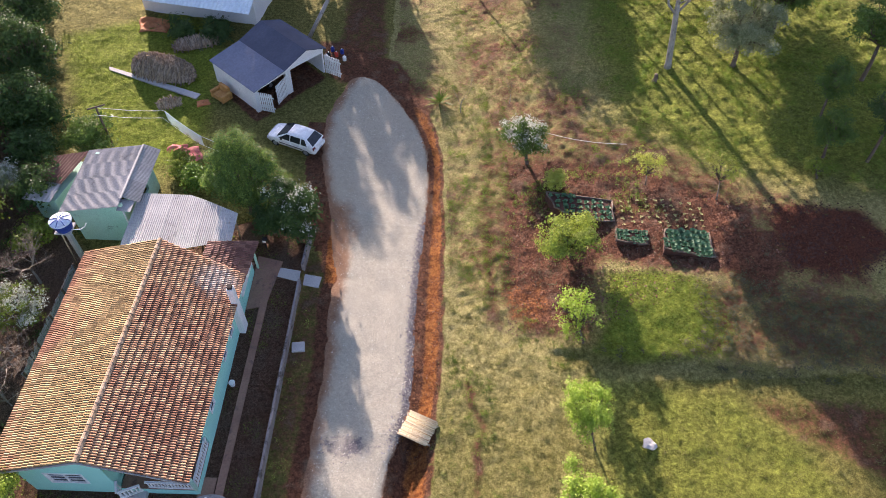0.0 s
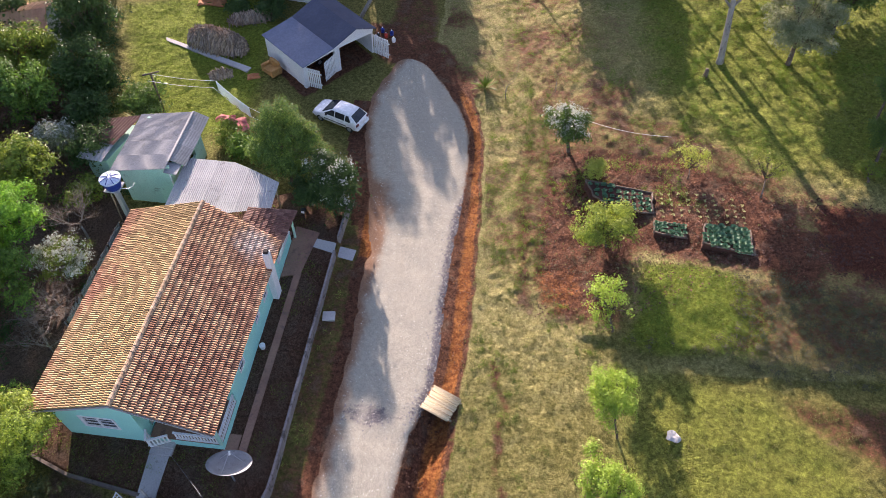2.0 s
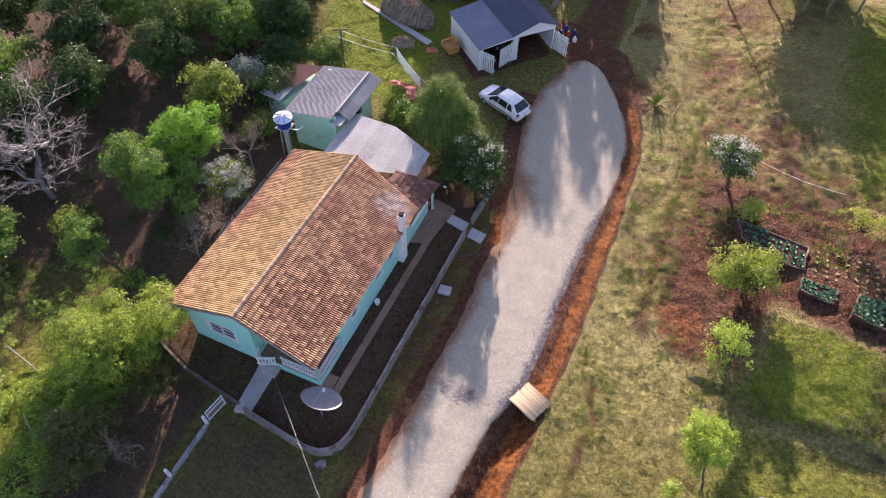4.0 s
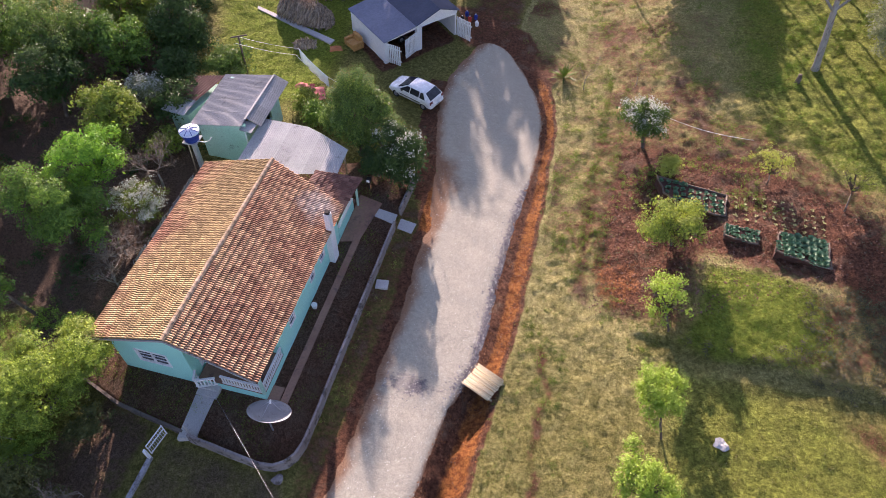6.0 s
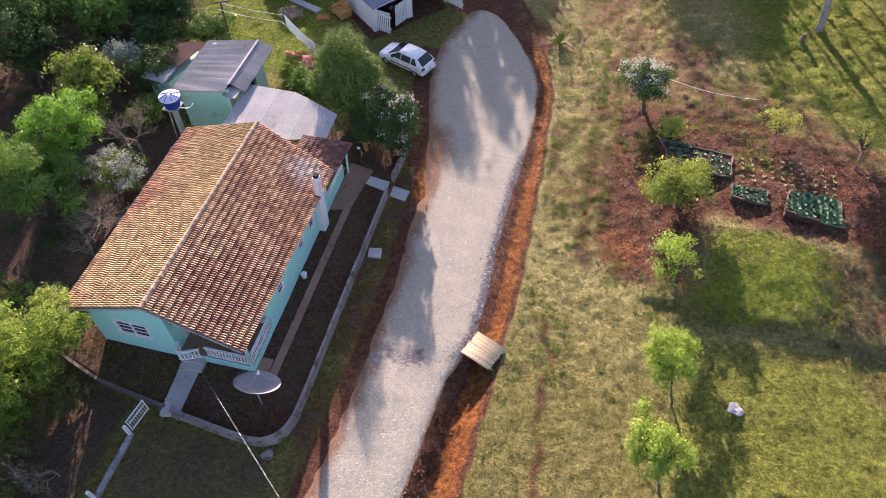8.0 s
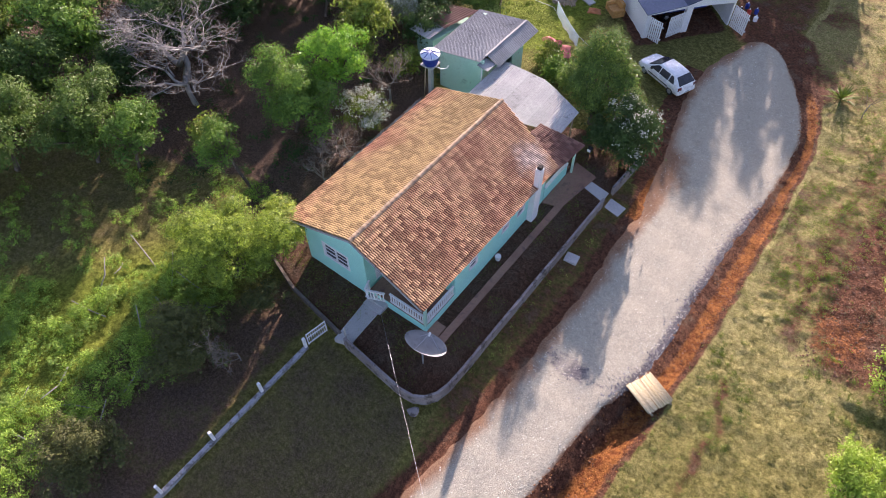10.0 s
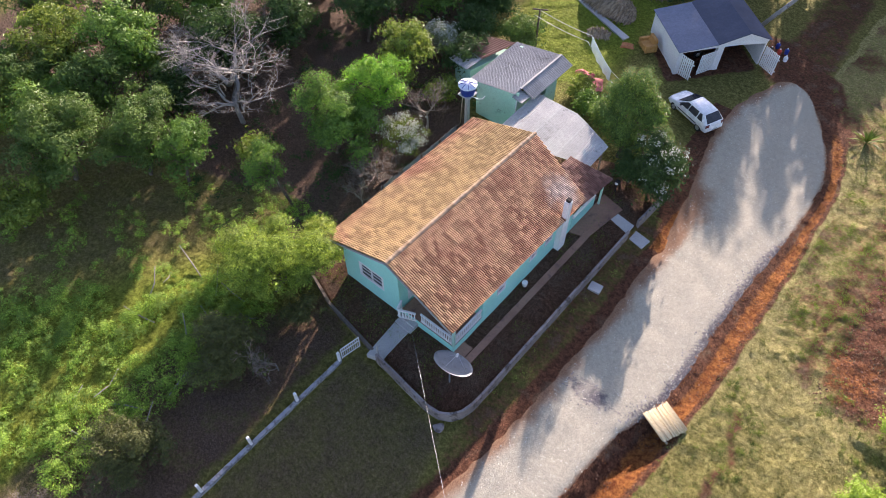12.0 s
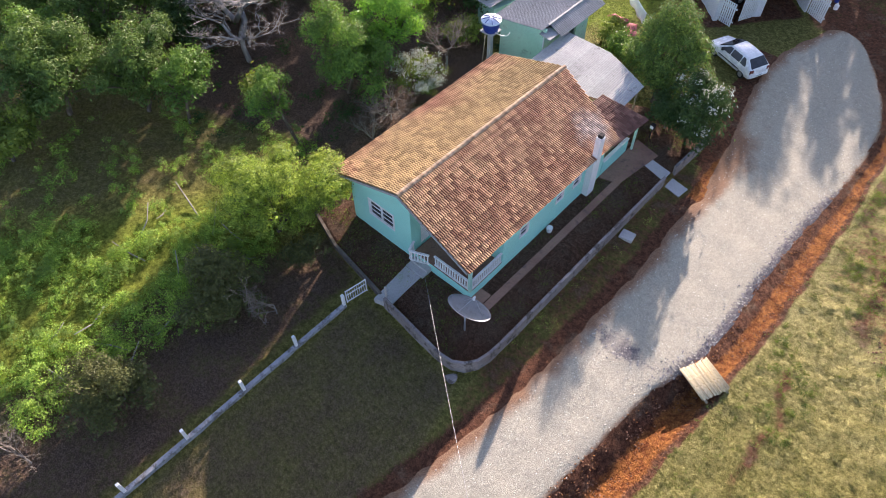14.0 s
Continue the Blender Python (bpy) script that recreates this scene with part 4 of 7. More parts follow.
def build_house():
    h = thing("house", -15, 16.5, GZ, "single-storey mint green house with a clay tile gable roof", "house")

    def P(name, bm, material, parent=h, label=""):
        ob = part(name, bm, M[material], None)
        ob.parent = parent
        ob.matrix_parent_inverse = Matrix.Translation((15, -16.5, -GZ)) if parent is h else parent.matrix_world.inverted()
        if label:
            tagged(ob, label)
        return ob
    WT = 0.16

    def roof_z(x):
        return (4.7 - (x + 15.2) / 4.34 * 1.8 if x > -15.2 else 4.7 + (x + 15.2) / 4.42 * 1.48) - 0.16
    top_r = roof_z(HX1)

    def wall_with_holes(name, axis, fixed, lo, hi, top, holes, t):
        """A wall along x or y with openings cut through. holes: (a, b, z0, z1). top(a): its height."""
        bm = bmesh.new()
        cuts = sorted({lo, hi, *[v for q in holes for v in q[:2]], *( [-15.2] if axis == "x" and lo < -15.2 < hi else [])})
        for a, b in zip(cuts, cuts[1:]):
            hs = sorted([q for q in holes if q[0] <= a + 1e-6 and q[1] >= b - 1e-6], key=lambda q: q[2])
            spans = []
            z = GZ - 0.3
            for q in hs:
                spans.append((z, q[2], False))
                z = q[3]
            spans.append((z, None, True))
            for z0, z1, last in spans:
                ta, tb = (top(a), top(b)) if last else (z1, z1)
                ring = [(a, z0), (b, z0), (b, tb), (a, ta)]
                fr, bk = [], []
                for u, z2 in ring:
                    if axis == "x":
                        fr.append(bm.verts.new((u, fixed, z2)))
                        bk.append(bm.verts.new((u, fixed + t, z2)))
                    else:
                        fr.append(bm.verts.new((fixed, u, z2)))
                        bk.append(bm.verts.new((fixed + t, u, z2)))
                bm.faces.new(fr)
                bm.faces.new(bk[::-1])
                for i in range(4):
                    bm.faces.new((fr[i], bk[i], bk[(i + 1) % 4], fr[(i + 1) % 4]))
        bmesh.ops.remove_doubles(bm, verts=bm.verts, dist=1e-5)
        bmesh.ops.recalc_face_normals(bm, faces=bm.faces)
        return P(name, bm, "mint")
    fl = GZ + 0.5
    # front gable wall up to the veranda, with a two-leaf window
    wall_with_holes("front_wall", "x", HY0, HX0, -14.75, roof_z, [(-17.55, -15.95, fl + 0.75, fl + 1.75)], WT)
    wall_with_holes("back_wall", "x", 21.42, HX0 + WT, HX1 - WT, roof_z, [], WT)
    wall_with_holes("left_wall", "y", HX0, HY0 + WT, HY1, lambda a: roof_z(HX0), [], WT)
    holes = [(14.2, 14.8, fl + 0.8, fl + 1.4), (17.1, 17.65, fl + 0.85, fl + 1.35), (18.55, 19.15, fl + 0.8, fl + 1.4)]
    wall_with_holes("right_wall", "y", HX1 - WT, 12.95, 21.3, lambda a: top_r, holes, WT)
    wall_with_holes("veranda_back_wall", "x", 12.95, -14.75, HX1 - WT, roof_z, [(-13.7, -12.8, fl, fl + 2.0)], WT)
    wall_with_holes("veranda_side_wall", "y", -14.75 - WT, HY0 + WT, 13.1, lambda a: roof_z(-14.8), [(11.2, 12.05, fl, fl + 2.0)], WT)
    # veranda base, floor and corner post
    P("veranda_base", one_box(-14.7, HY0 + 0.02, GZ - 0.3, HX1, 12.95, fl - 0.02), "mint")
    P("veranda_floor", one_box(-14.68, HY0 + 0.05, fl - 0.02, HX1 - 0.03, 12.94, fl + 0.01), "brownfloor", label="dark red polished veranda floor")
    P("veranda_post", one_box(HX1 - 0.14, HY0 + 0.02, fl, HX1, HY0 + 0.16, roof_z(HX1) + 0.02, 0.01), "pale_mint")
    P("veranda_step", one_box(-14.62, HY0 - 0.3, GZ - 0.2, -13.5, HY0 + 0.02, GZ + 0.28, 0.015), "concrete", label="grey concrete step")
    P("veranda_step", one_box(-14.62, HY0 - 0.62, GZ - 0.2, -13.5, HY0 - 0.3, GZ + 0.12, 0.015), "concrete", label="grey concrete step")
    # railings with square balusters
    rail_runs = [((-13.35, HY0 + 0.1), (HX1 - 0.16, HY0 + 0.1)), ((HX1 - 0.07, HY0 + 0.2), (HX1 - 0.07, 12.93)), ((-14.7, HY0 + 0.1), (-14.5, HY0 - 0.45)), ((-14.45, HY0 - 0.45), (-13.55, HY0 - 0.05))]
    bal = bmesh.new()
    box(bal, -0.028, -0.028, 0, 0.028, 0.028, 0.66)
    bal_me = bpy.data.meshes.new("baluster")
    bal.to_mesh(bal_me)
    bal.free()
    bal_me.materials.append(M["white"])
    for (ax, ay), (bx, by) in rail_runs:
        d = Vector((bx - ax, by - ay, 0))
        ln = d.length
        ang = math.degrees(math.atan2(d.y, d.x))
        bm = bmesh.new()
        box(bm, 0, -0.05, 0.70, ln, 0.05, 0.78)
        rl = part("veranda_railing", bm, M["white"], h, "white painted railing")
        part("bottom_rail", one_box(0, -0.04, 0.06, ln, 0.04, 0.12), M["white"], rl)
        rl.matrix_parent_inverse = Matrix.Translation((15, -16.5, -GZ))
        rl.matrix_basis = pose(ax, ay, fl, 0, 0, ang)
        nb = max(3, int(ln / 0.15))
        for i in range(nb):
            o = new("baluster", bal_me)
            o.parent = rl
            o.matrix_basis = pose(ln * (i + 0.5) / nb, 0, 0.08)
    # windows
    def window(axis, fixed, a, b, z0, z1, leaves, out):
        bm = bmesh.new()
        fr = 0.09 if leaves > 1 else 0.05

        def bar(u0, u1, w0, w1, d0, d1):
            if axis == "x":
                box(bm, u0, fixed + d0, w0, u1, fixed + d1, w1)
            else:
                box(bm, fixed + d0, u0, w0, fixed + d1, u1, w1)
        s = -1 if out < 0 else 1
        lo, hi = (-0.035, 0.10) if out < 0 else (-0.10, 0.035)
        bar(a - fr, b + fr, z1, z1 + fr, lo, hi)
        bar(a - fr, b + fr, z0 - fr, z0, lo, hi)
        bar(a - fr, a, z0, z1, lo, hi)
        bar(b, b + fr, z0, z1, lo, hi)
        wn_ = P("window", bm, "white", label="white framed window with dark panes")
        step = (b - a) / leaves
        for i in range(leaves):
            bm = bmesh.new()
            u0, u1 = a + step * i, a + step * (i + 1)
            l2, h2 = (0.0, 0.05) if out < 0 else (-0.05, 0.0)
            for q in ((u0, u0 + 0.05, z0, z1), (u1 - 0.05, u1, z0, z1)):
                if axis == "x":
                    box(bm, q[0], fixed + l2, q[2], q[1], fixed + h2, q[3])
                else:
                    box(bm, fixed + l2, q[0], q[2], fixed + h2, q[1], q[3])
            n = 3 if z1 - z0 > 0.8 else 2
            for j in range(n + 1):
                zz = z0 + (z1 - z0 - 0.03) * j / n
                if axis == "x":
                    box(bm, u0 + 0.05, fixed + l2 + 0.005, zz, u1 - 0.05, fixed + h2 - 0.005, zz + 0.03)
                else:
                    box(bm, fixed + l2 + 0.005, u0 + 0.05, zz, fixed + h2 - 0.005, u1 - 0.05, zz + 0.03)
            P("window_sash", bm, "white", wn_)
            bm = bmesh.new()
            if axis == "x":
                box(bm, u0 + 0.02, fixed + 0.055, z0, u1 - 0.02, fixed + 0.065, z1)
            else:
                box(bm, fixed - 0.065, u0 + 0.02, z0, fixed - 0.055, u1 - 0.02, z1)
            P("pane", bm, "glass", wn_)
    window("x", HY0, -17.55, -15.95, fl + 0.75, fl + 1.75, 2, -1)
    for q in holes:
        window("y", HX1, *q, 1, 1)
    P("door", one_box(-13.68, 13.0, fl + 0.01, -12.82, 13.06, fl + 1.99), "wood", label="brown wooden door")
    P("door", one_box(-14.86, 11.22, fl + 0.01, -14.8, 12.03, fl + 1.98), "white", label="white painted door")
    # chimney: a wide breast against the wall and a stack over the eave
    P("chimney_breast", one_box(HX1 - 0.02, 19.62, GZ - 0.2, HX1 + 0.34, 20.25, 2.8, 0.02), "white")
    bm = bmesh.new()
    box(bm, HX1 + 0.05, 19.78, 2.8, HX1 + 0.39, 20.12, 4.3, 0.015)
    st = P("chimney_stack", bm, "white")
    P("chimney_pot", one_box(HX1 + 0.1, 19.83, 4.28, HX1 + 0.34, 20.07, 4.48, 0.02), "dark", st, "sooty black chimney mouth")
    # back porch under the roof: low wall, post, bright things within
    P("porch_wall", one_box(HX1 - 0.12, 21.35, GZ - 0.2, HX1, 23.9, GZ + 0.95), "mint", label="low mint green porch wall")
    P("porch_post", one_box(-10.92, 24.15, GZ, -10.8, 24.27, 2.5, 0.01), "pale_mint")
    P("porch_floor", one_box(-14.9, 22.45, GZ - 0.2, HX1 - 0.13, 24.6, GZ + 0.06), "brownfloor")
    P("porch_panel", one_box(-13.2, 23.9, GZ - 0.1, -11.3, 24.0, GZ + 1.9), "cream", label="cream painted panel closing the porch")
    P("porch_shelf", one_box(-11.9, 22.3, GZ, -11.35, 23.6, GZ + 0.85, 0.02), "wood", label="brown wooden cupboard in the porch")
    P("parapet_cap", one_box(HX1 - 0.16, 21.45, GZ + 0.954, HX1 + 0.04, 23.9, GZ + 1.0, 0.01), "white", label="white cap of the porch wall")
    por = (Vector((-13.3, 22.0, 3.12)), Vector((-13.15, 23.95, 3.12)))
    poe = (Vector((-10.83, 21.5, 2.45)), Vector((-10.56, 24.65, 2.45)))
    pdeck = P("porch_roof", slab([por[0], por[1], poe[1], poe[0]], 0.06), "wood", label="dark mossy tile roof over the porch")
    PV, PF = tile_shape()
    places = tile_field(por, poe, 8)
    A = np.array(PV)
    pm = mesh_quads("roof_tiles", np.concatenate([(A @ np.array(m.to_3x3()).T + np.array(m.translation)) for c, i, m in places]), (np.array(PF)[None] + (np.arange(len(places)) * len(PV))[:, None, None]).reshape(-1, 4), M["moss_tile"])
    o = new("roof_tiles", pm)
    o.parent = pdeck
    tagged(o, kind="stuff")
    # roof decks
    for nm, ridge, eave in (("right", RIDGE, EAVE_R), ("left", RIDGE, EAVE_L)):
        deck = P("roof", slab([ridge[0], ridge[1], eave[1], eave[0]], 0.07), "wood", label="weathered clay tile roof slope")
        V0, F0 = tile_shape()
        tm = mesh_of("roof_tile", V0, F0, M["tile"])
        tm.materials.append(M["tile_groove_shade"])
        # faces beside each groove take the darker, shaded colour
        groove = [1 if (k // 2) in (0, 3, 4, 7) else 0 for k in range(len(F0))]
        tm.polygons.foreach_set("material_index", groove)
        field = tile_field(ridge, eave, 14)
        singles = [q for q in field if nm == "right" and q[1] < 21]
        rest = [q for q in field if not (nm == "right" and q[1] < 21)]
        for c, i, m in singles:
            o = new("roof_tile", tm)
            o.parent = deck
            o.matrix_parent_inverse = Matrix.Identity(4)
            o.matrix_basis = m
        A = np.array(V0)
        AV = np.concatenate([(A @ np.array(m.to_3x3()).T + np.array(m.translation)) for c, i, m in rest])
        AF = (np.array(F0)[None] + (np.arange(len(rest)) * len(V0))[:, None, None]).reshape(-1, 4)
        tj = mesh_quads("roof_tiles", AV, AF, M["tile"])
        tj.materials.append(M["tile_groove_shade"])
        tj.polygons.foreach_set("material_index", groove * len(rest))
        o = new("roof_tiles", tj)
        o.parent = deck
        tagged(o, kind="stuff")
    # ridge caps
    V, F = [], []
    for k in range(6):
        a = math.pi * k / 5
        for yy, rr_ in ((0.0, 0.125), (0.40, 0.105)):
            V.append((math.cos(a) * rr_ * 1.1, yy, math.sin(a) * rr_))
    V2 = [(x * 0.87, 0.0, z * 0.84) for x, yy, z in V[::2]]
    n0 = len(V)
    V += V2
    for k in range(5):
        F.append((2 * k, 2 * k + 2, 2 * k + 3, 2 * k + 1))
        F.append((2 * k + 2, 2 * k, n0 + k, n0 + k + 1))
    cm = mesh_of("ridge_tile", V, F, M["ridge"])
    rg = random.Random(8)
    d = RIDGE[1] - RIDGE[0]
    ln = d.length
    ridge_e = P("ridge", one_box(-15.21, 10.4, 4.67, -15.09, 22.5, 4.73), "ridge", label="row of pale ridge tiles")
    n = 36
    for i in range(n):
        p = RIDGE[0] + d * (i / n)
        o = new("ridge_tile", cm)
        o.parent = ridge_e
        o.matrix_basis = pose(p.x, p.y, p.z + 0.04, rg.uniform(-1, 2), rg.uniform(-3, 3), -0.94 + rg.uniform(-2, 2))
    # pale fascia along the gables
    for a, b in ((RIDGE[0], EAVE_L[0]), (RIDGE[0], EAVE_R[0]), (RIDGE[1], EAVE_R[1]), (RIDGE[1], EAVE_L[1])):
        dd = Vector((0, -0.03 if a is RIDGE[0] else 0.03, 0))
        P("bargeboard", slab([a + dd + Vector((0, 0, 0.03)), b + dd + Vector((0, 0, 0.03)), b - dd + Vector((0, 0, 0.03)), a - dd + Vector((0, 0, 0.03))], 0.1), "fibre")
    return h


build_house()


# ---- walls, paths and fence of the yard ----
def along_wall(name, pts, thick, z0, z1, material, label, cap=0.0):
    """A wall of even thickness along a line of plan points."""
    bm = bmesh.new()
    pts = [Vector((x, y, 0)) for x, y in pts]
    rows = []
    for i, p in enumerate(pts):
        d = (pts[min(i + 1, len(pts) - 1)] - pts[max(i - 1, 0)]).normalized()
        s = Vector((-d.y, d.x, 0)) * thick / 2
        jig = 0.015 * math.sin(i * 2.1)
        rows.append([bm.verts.new(p + s + Vector((0, 0, z0))), bm.verts.new(p - s + Vector((0, 0, z0))), bm.verts.new(p - s * 0.92 + Vector((0, 0, z1 + jig))), bm.verts.new(p + s * 0.92 + Vector((0, 0, z1 + jig)))])
    for a, b in zip(rows, rows[1:]):
        for k in range(4):
            bm.faces.new((a[k], a[(k + 1) % 4], b[(k + 1) % 4], b[k]))
    bm.faces.new(rows[0])
    bm.faces.new(rows[-1][::-1])
    bmesh.ops.recalc_face_normals(bm, faces=bm.faces)
    e = part(name, bm, M[material], None)
    return tagged(e, label, "wall", kind="structure")


def densify(pts, step=0.8):
    out = []
    for (ax, ay), (bx, by) in zip(pts, pts[1:]):
        n = max(1, int(math.hypot(bx - ax, by - ay) / step))
        out += [(ax + (bx - ax) * i / n, ay + (by - ay) * i / n) for i in range(n)]
    return out + [pts[-1]]


along_wall("wall_yard", densify([(-8.05, 27.3), (-8.15, 24.25)]), 0.16, -0.15, 0.8, "old_wall", "low weathered concrete yard wall beside the road")
along_wall("wall_yard_front", densify([(-8.17, 23.2), (-8.24, 16.5), (-8.28, 9.6), (-8.33, 8.8), (-8.48, 8.15), (-8.8, 7.68), (-9.3, 7.38), (-10.0, 7.3), (-13.85, 7.72)], 0.6), 0.15, -0.15, 0.8, "old_wall", "low weathered concrete yard wall with a rounded corner")
along_wall("wall_yard_left", densify([(-14.35, 7.95), (-18.2, 8.5), (-20.6, 9.3)]), 0.16, -0.15, GZ + 0.05, "dark_wall", "low dark retaining wall at the edge of the yard")
p_ = part("path", prism([(-14.42, 7.55), (-13.55, 7.84), (-13.62, 10.0), (-14.62, 9.9)], -0.1, GZ + 0.035), M["concrete"], None)
tagged(p_, "pale concrete path to the veranda steps", "path", kind="structure")
p_ = part("path", prism([(-10.9, 23.95), (-8.27, 23.3), (-8.27, 24.1), (-10.75, 24.5)], -0.1, GZ + 0.03), M["concrete"], None)
tagged(p_, "pale concrete path from the porch to the road", "path", kind="structure")
p_ = part("path_slab", prism([(-8.26, 23.3), (-7.1, 23.1), (-7.0, 23.9), (-8.26, 24.1)], -0.1, 0.09), M["concrete"], None)
tagged(p_, "pale concrete slab at the road edge", "path", kind="structure")
p_ = part("terrace", prism([(-11.0, 21.2), (-9.9, 21.5), (-9.45, 24.75), (-11.0, 25.1)], -0.1, GZ + 0.05), M["brownfloor"], None)
tagged(p_, "brown concrete terrace before the porch", "path", kind="structure")
p_ = part("path_strip", prism([(-10.35, 9.9), (-9.95, 9.9), (-9.85, 21.6), (-10.25, 21.6)], 0.0, GZ + 0.06), M["brownfloor"], None)
tagged(p_, "narrow worn concrete strip along the house", "path", kind="structure")
p_ = part("path_strip", prism([(-11.15, 9.6), (-10.4, 9.6), (-10.4, 11.4), (-11.15, 11.4)], 0.0, GZ + 0.04), M["brownfloor"], None)
tagged(p_, "square of worn concrete by the veranda", "path", kind="structure")


def build_fence():
    f = thing("fence", -15.3, 0, 0, "low concrete kerb fence with white posts", "fence")
    bm = bmesh.new()
    box(bm, -0.11, -14, -0.2, 0.11, 6.45, 0.22, 0.02)
    part("kerb", bm, M["kerb"], f)
    for i in range(7):
        y = 6.42 - 2.96 * i
        bm = bmesh.new()
        box(bm, -0.07, y - 0.07, 0.0, 0.07, y + 0.07, 1.0, 0.012)
        part("post", bm, M["white"], f)


build_fence()


def build_board_fence():
    f = thing("board_fence", -21.7, 20.0, hz(-21.7, 20.0), "low grey weathered board fence behind the house", "fence")
    rng = random.Random(12)
    bm = box(bmesh.new(), -0.012, -0.065, -0.1, 0.012, 0.065, 0.75)
    me = bpy.data.meshes.new("board")
    bm.to_mesh(me)
    bm.free()
    me.materials.append(M["kerb"])
    for i in range(46):
        o = new("board", me)
        o.parent = f
        o.matrix_basis = pose(rng.uniform(-0.02, 0.02), -3.6 + i * 0.16, rng.uniform(-0.05, 0.06), rng.uniform(-2, 2), rng.uniform(-3, 3), 0)
    for z in (0.18, 0.52):
        part("rail", one_box(0.014, -3.7, z, 0.05, 3.75, z + 0.07), M["kerb"], f)
    for i in range(5):
        part("post", one_box(0.052, -3.65 + i * 1.8, -0.2, 0.13, -3.57 + i * 1.8, 0.85), M["bark"], f)


build_board_fence()


def build_gate():
    g = thing("gate", -15.3, 6.6, 0.1, "white metal bar gate standing half open", "gate", rz=80)
    bm = bmesh.new()
    for z in (0.1, 0.62, 0.95):
        box(bm, 0, -0.02, z, 1.15, 0.02, z + 0.045)
    for x in (0.0, 1.11):
        box(bm, x, -0.025, 0.06, x + 0.045, 0.025, 1.02)
    part("gate_frame", bm, M["white"], g)
    for i in range(8):
        x = 0.12 + i * 0.125
        part("bar", one_box(x, -0.012, 0.1, x + 0.022, 0.012, 0.97), M["white"], g)


build_gate()
p_ = thing("gate_post", -13.92, 7.9, GZ, "slim pale gate post beside the path", "post")
part("post", one_box(-0.04, -0.04, -0.3, 0.04, 0.04, 1.1, 0.01), M["concrete"], p_)
p_ = thing("concrete_block", -7.66, 19.0, 0, "pale concrete block on the verge", "block", rz=8)
part("block", one_box(-0.36, -0.3, -0.05, 0.36, 0.3, 0.16, 0.03), M["concrete"], p_)


def build_dish():
    d = thing("satellite_dish", -10.1, 9.15, GZ, "large grey satellite dish on a pole in the yard", "satellite dish")
    rod("pole", [(0, 0, -0.2), (0, 0, 1.25)], 0.045, M["steel"], d, 8)
    m = Matrix.Translation((0.0, 0.1, 1.3)) @ Euler((radians(-36), 0, 0)).to_matrix().to_4x4()
    V, F = [], []
    rings, seg, R = 7, 32, 1.05
    for i in range(rings + 1):
        r = R * i / rings
        for k in range(seg):
            a = 2 * math.pi * k / seg
            V.append(m @ Vector((r * math.cos(a), r * math.sin(a), 0.32 * (r / R) ** 2)))
    for i in range(rings):
        for k in range(seg):
            F.append((i * seg + k, i * seg + (k + 1) % seg, (i + 1) * seg + (k + 1) % seg, (i + 1) * seg + k))
    o = new("reflector", mesh_of("reflector", V, F, M["dish"], True))
    sol = o.modifiers.new("thick", "SOLIDIFY")
    sol.thickness = 0.02
    under(o, d)
    for k in range(3):
        a = 2 * math.pi * k / 3 + 0.4
        rod("strut", [m @ Vector((0.75 * math.cos(a), 0.75 * math.sin(a), 0.17)), m @ Vector((0.03 * math.cos(a), 0.03 * math.sin(a), 0.85))], 0.012, M["steel"], d, 5)
    rod("feed", [m @ Vector((0, 0, 0.74)), m @ Vector((0, 0, 0.92))], [0.07, 0.05], M["white"], d, 8, "white feed horn")


build_dish()


def corrugated(name, corners, waves_n, depth, material, rows=1, thick=0.012):
    """A corrugated sheet over four corners: ribs run from side 0-1 to side 3-2."""
    a, b, c, d = [Vector(q) for q in corners]
    nrm = (b - a).cross(d - a).normalized()
    if nrm.z < 0:
        nrm = -nrm
    n = waves_n * 6
    V, F = [], []
    for s in range(2):
        for j in range(rows + 1):
            for i in range(n + 1):
                p = a.lerp(b, i / n).lerp(d.lerp(c, i / n), j / rows)
                V.append(p + nrm * (depth * math.sin(2 * math.pi * i / 6) - s * thick))
    k = (n + 1) * (rows + 1)
    for s in range(2):
        for j in range(rows):
            for i in range(n):
                q = s * k + j * (n + 1) + i
                F.append((q, q + 1, q + n + 2, q + n + 1))
    return mesh_of(name, V, F, M[material], True)


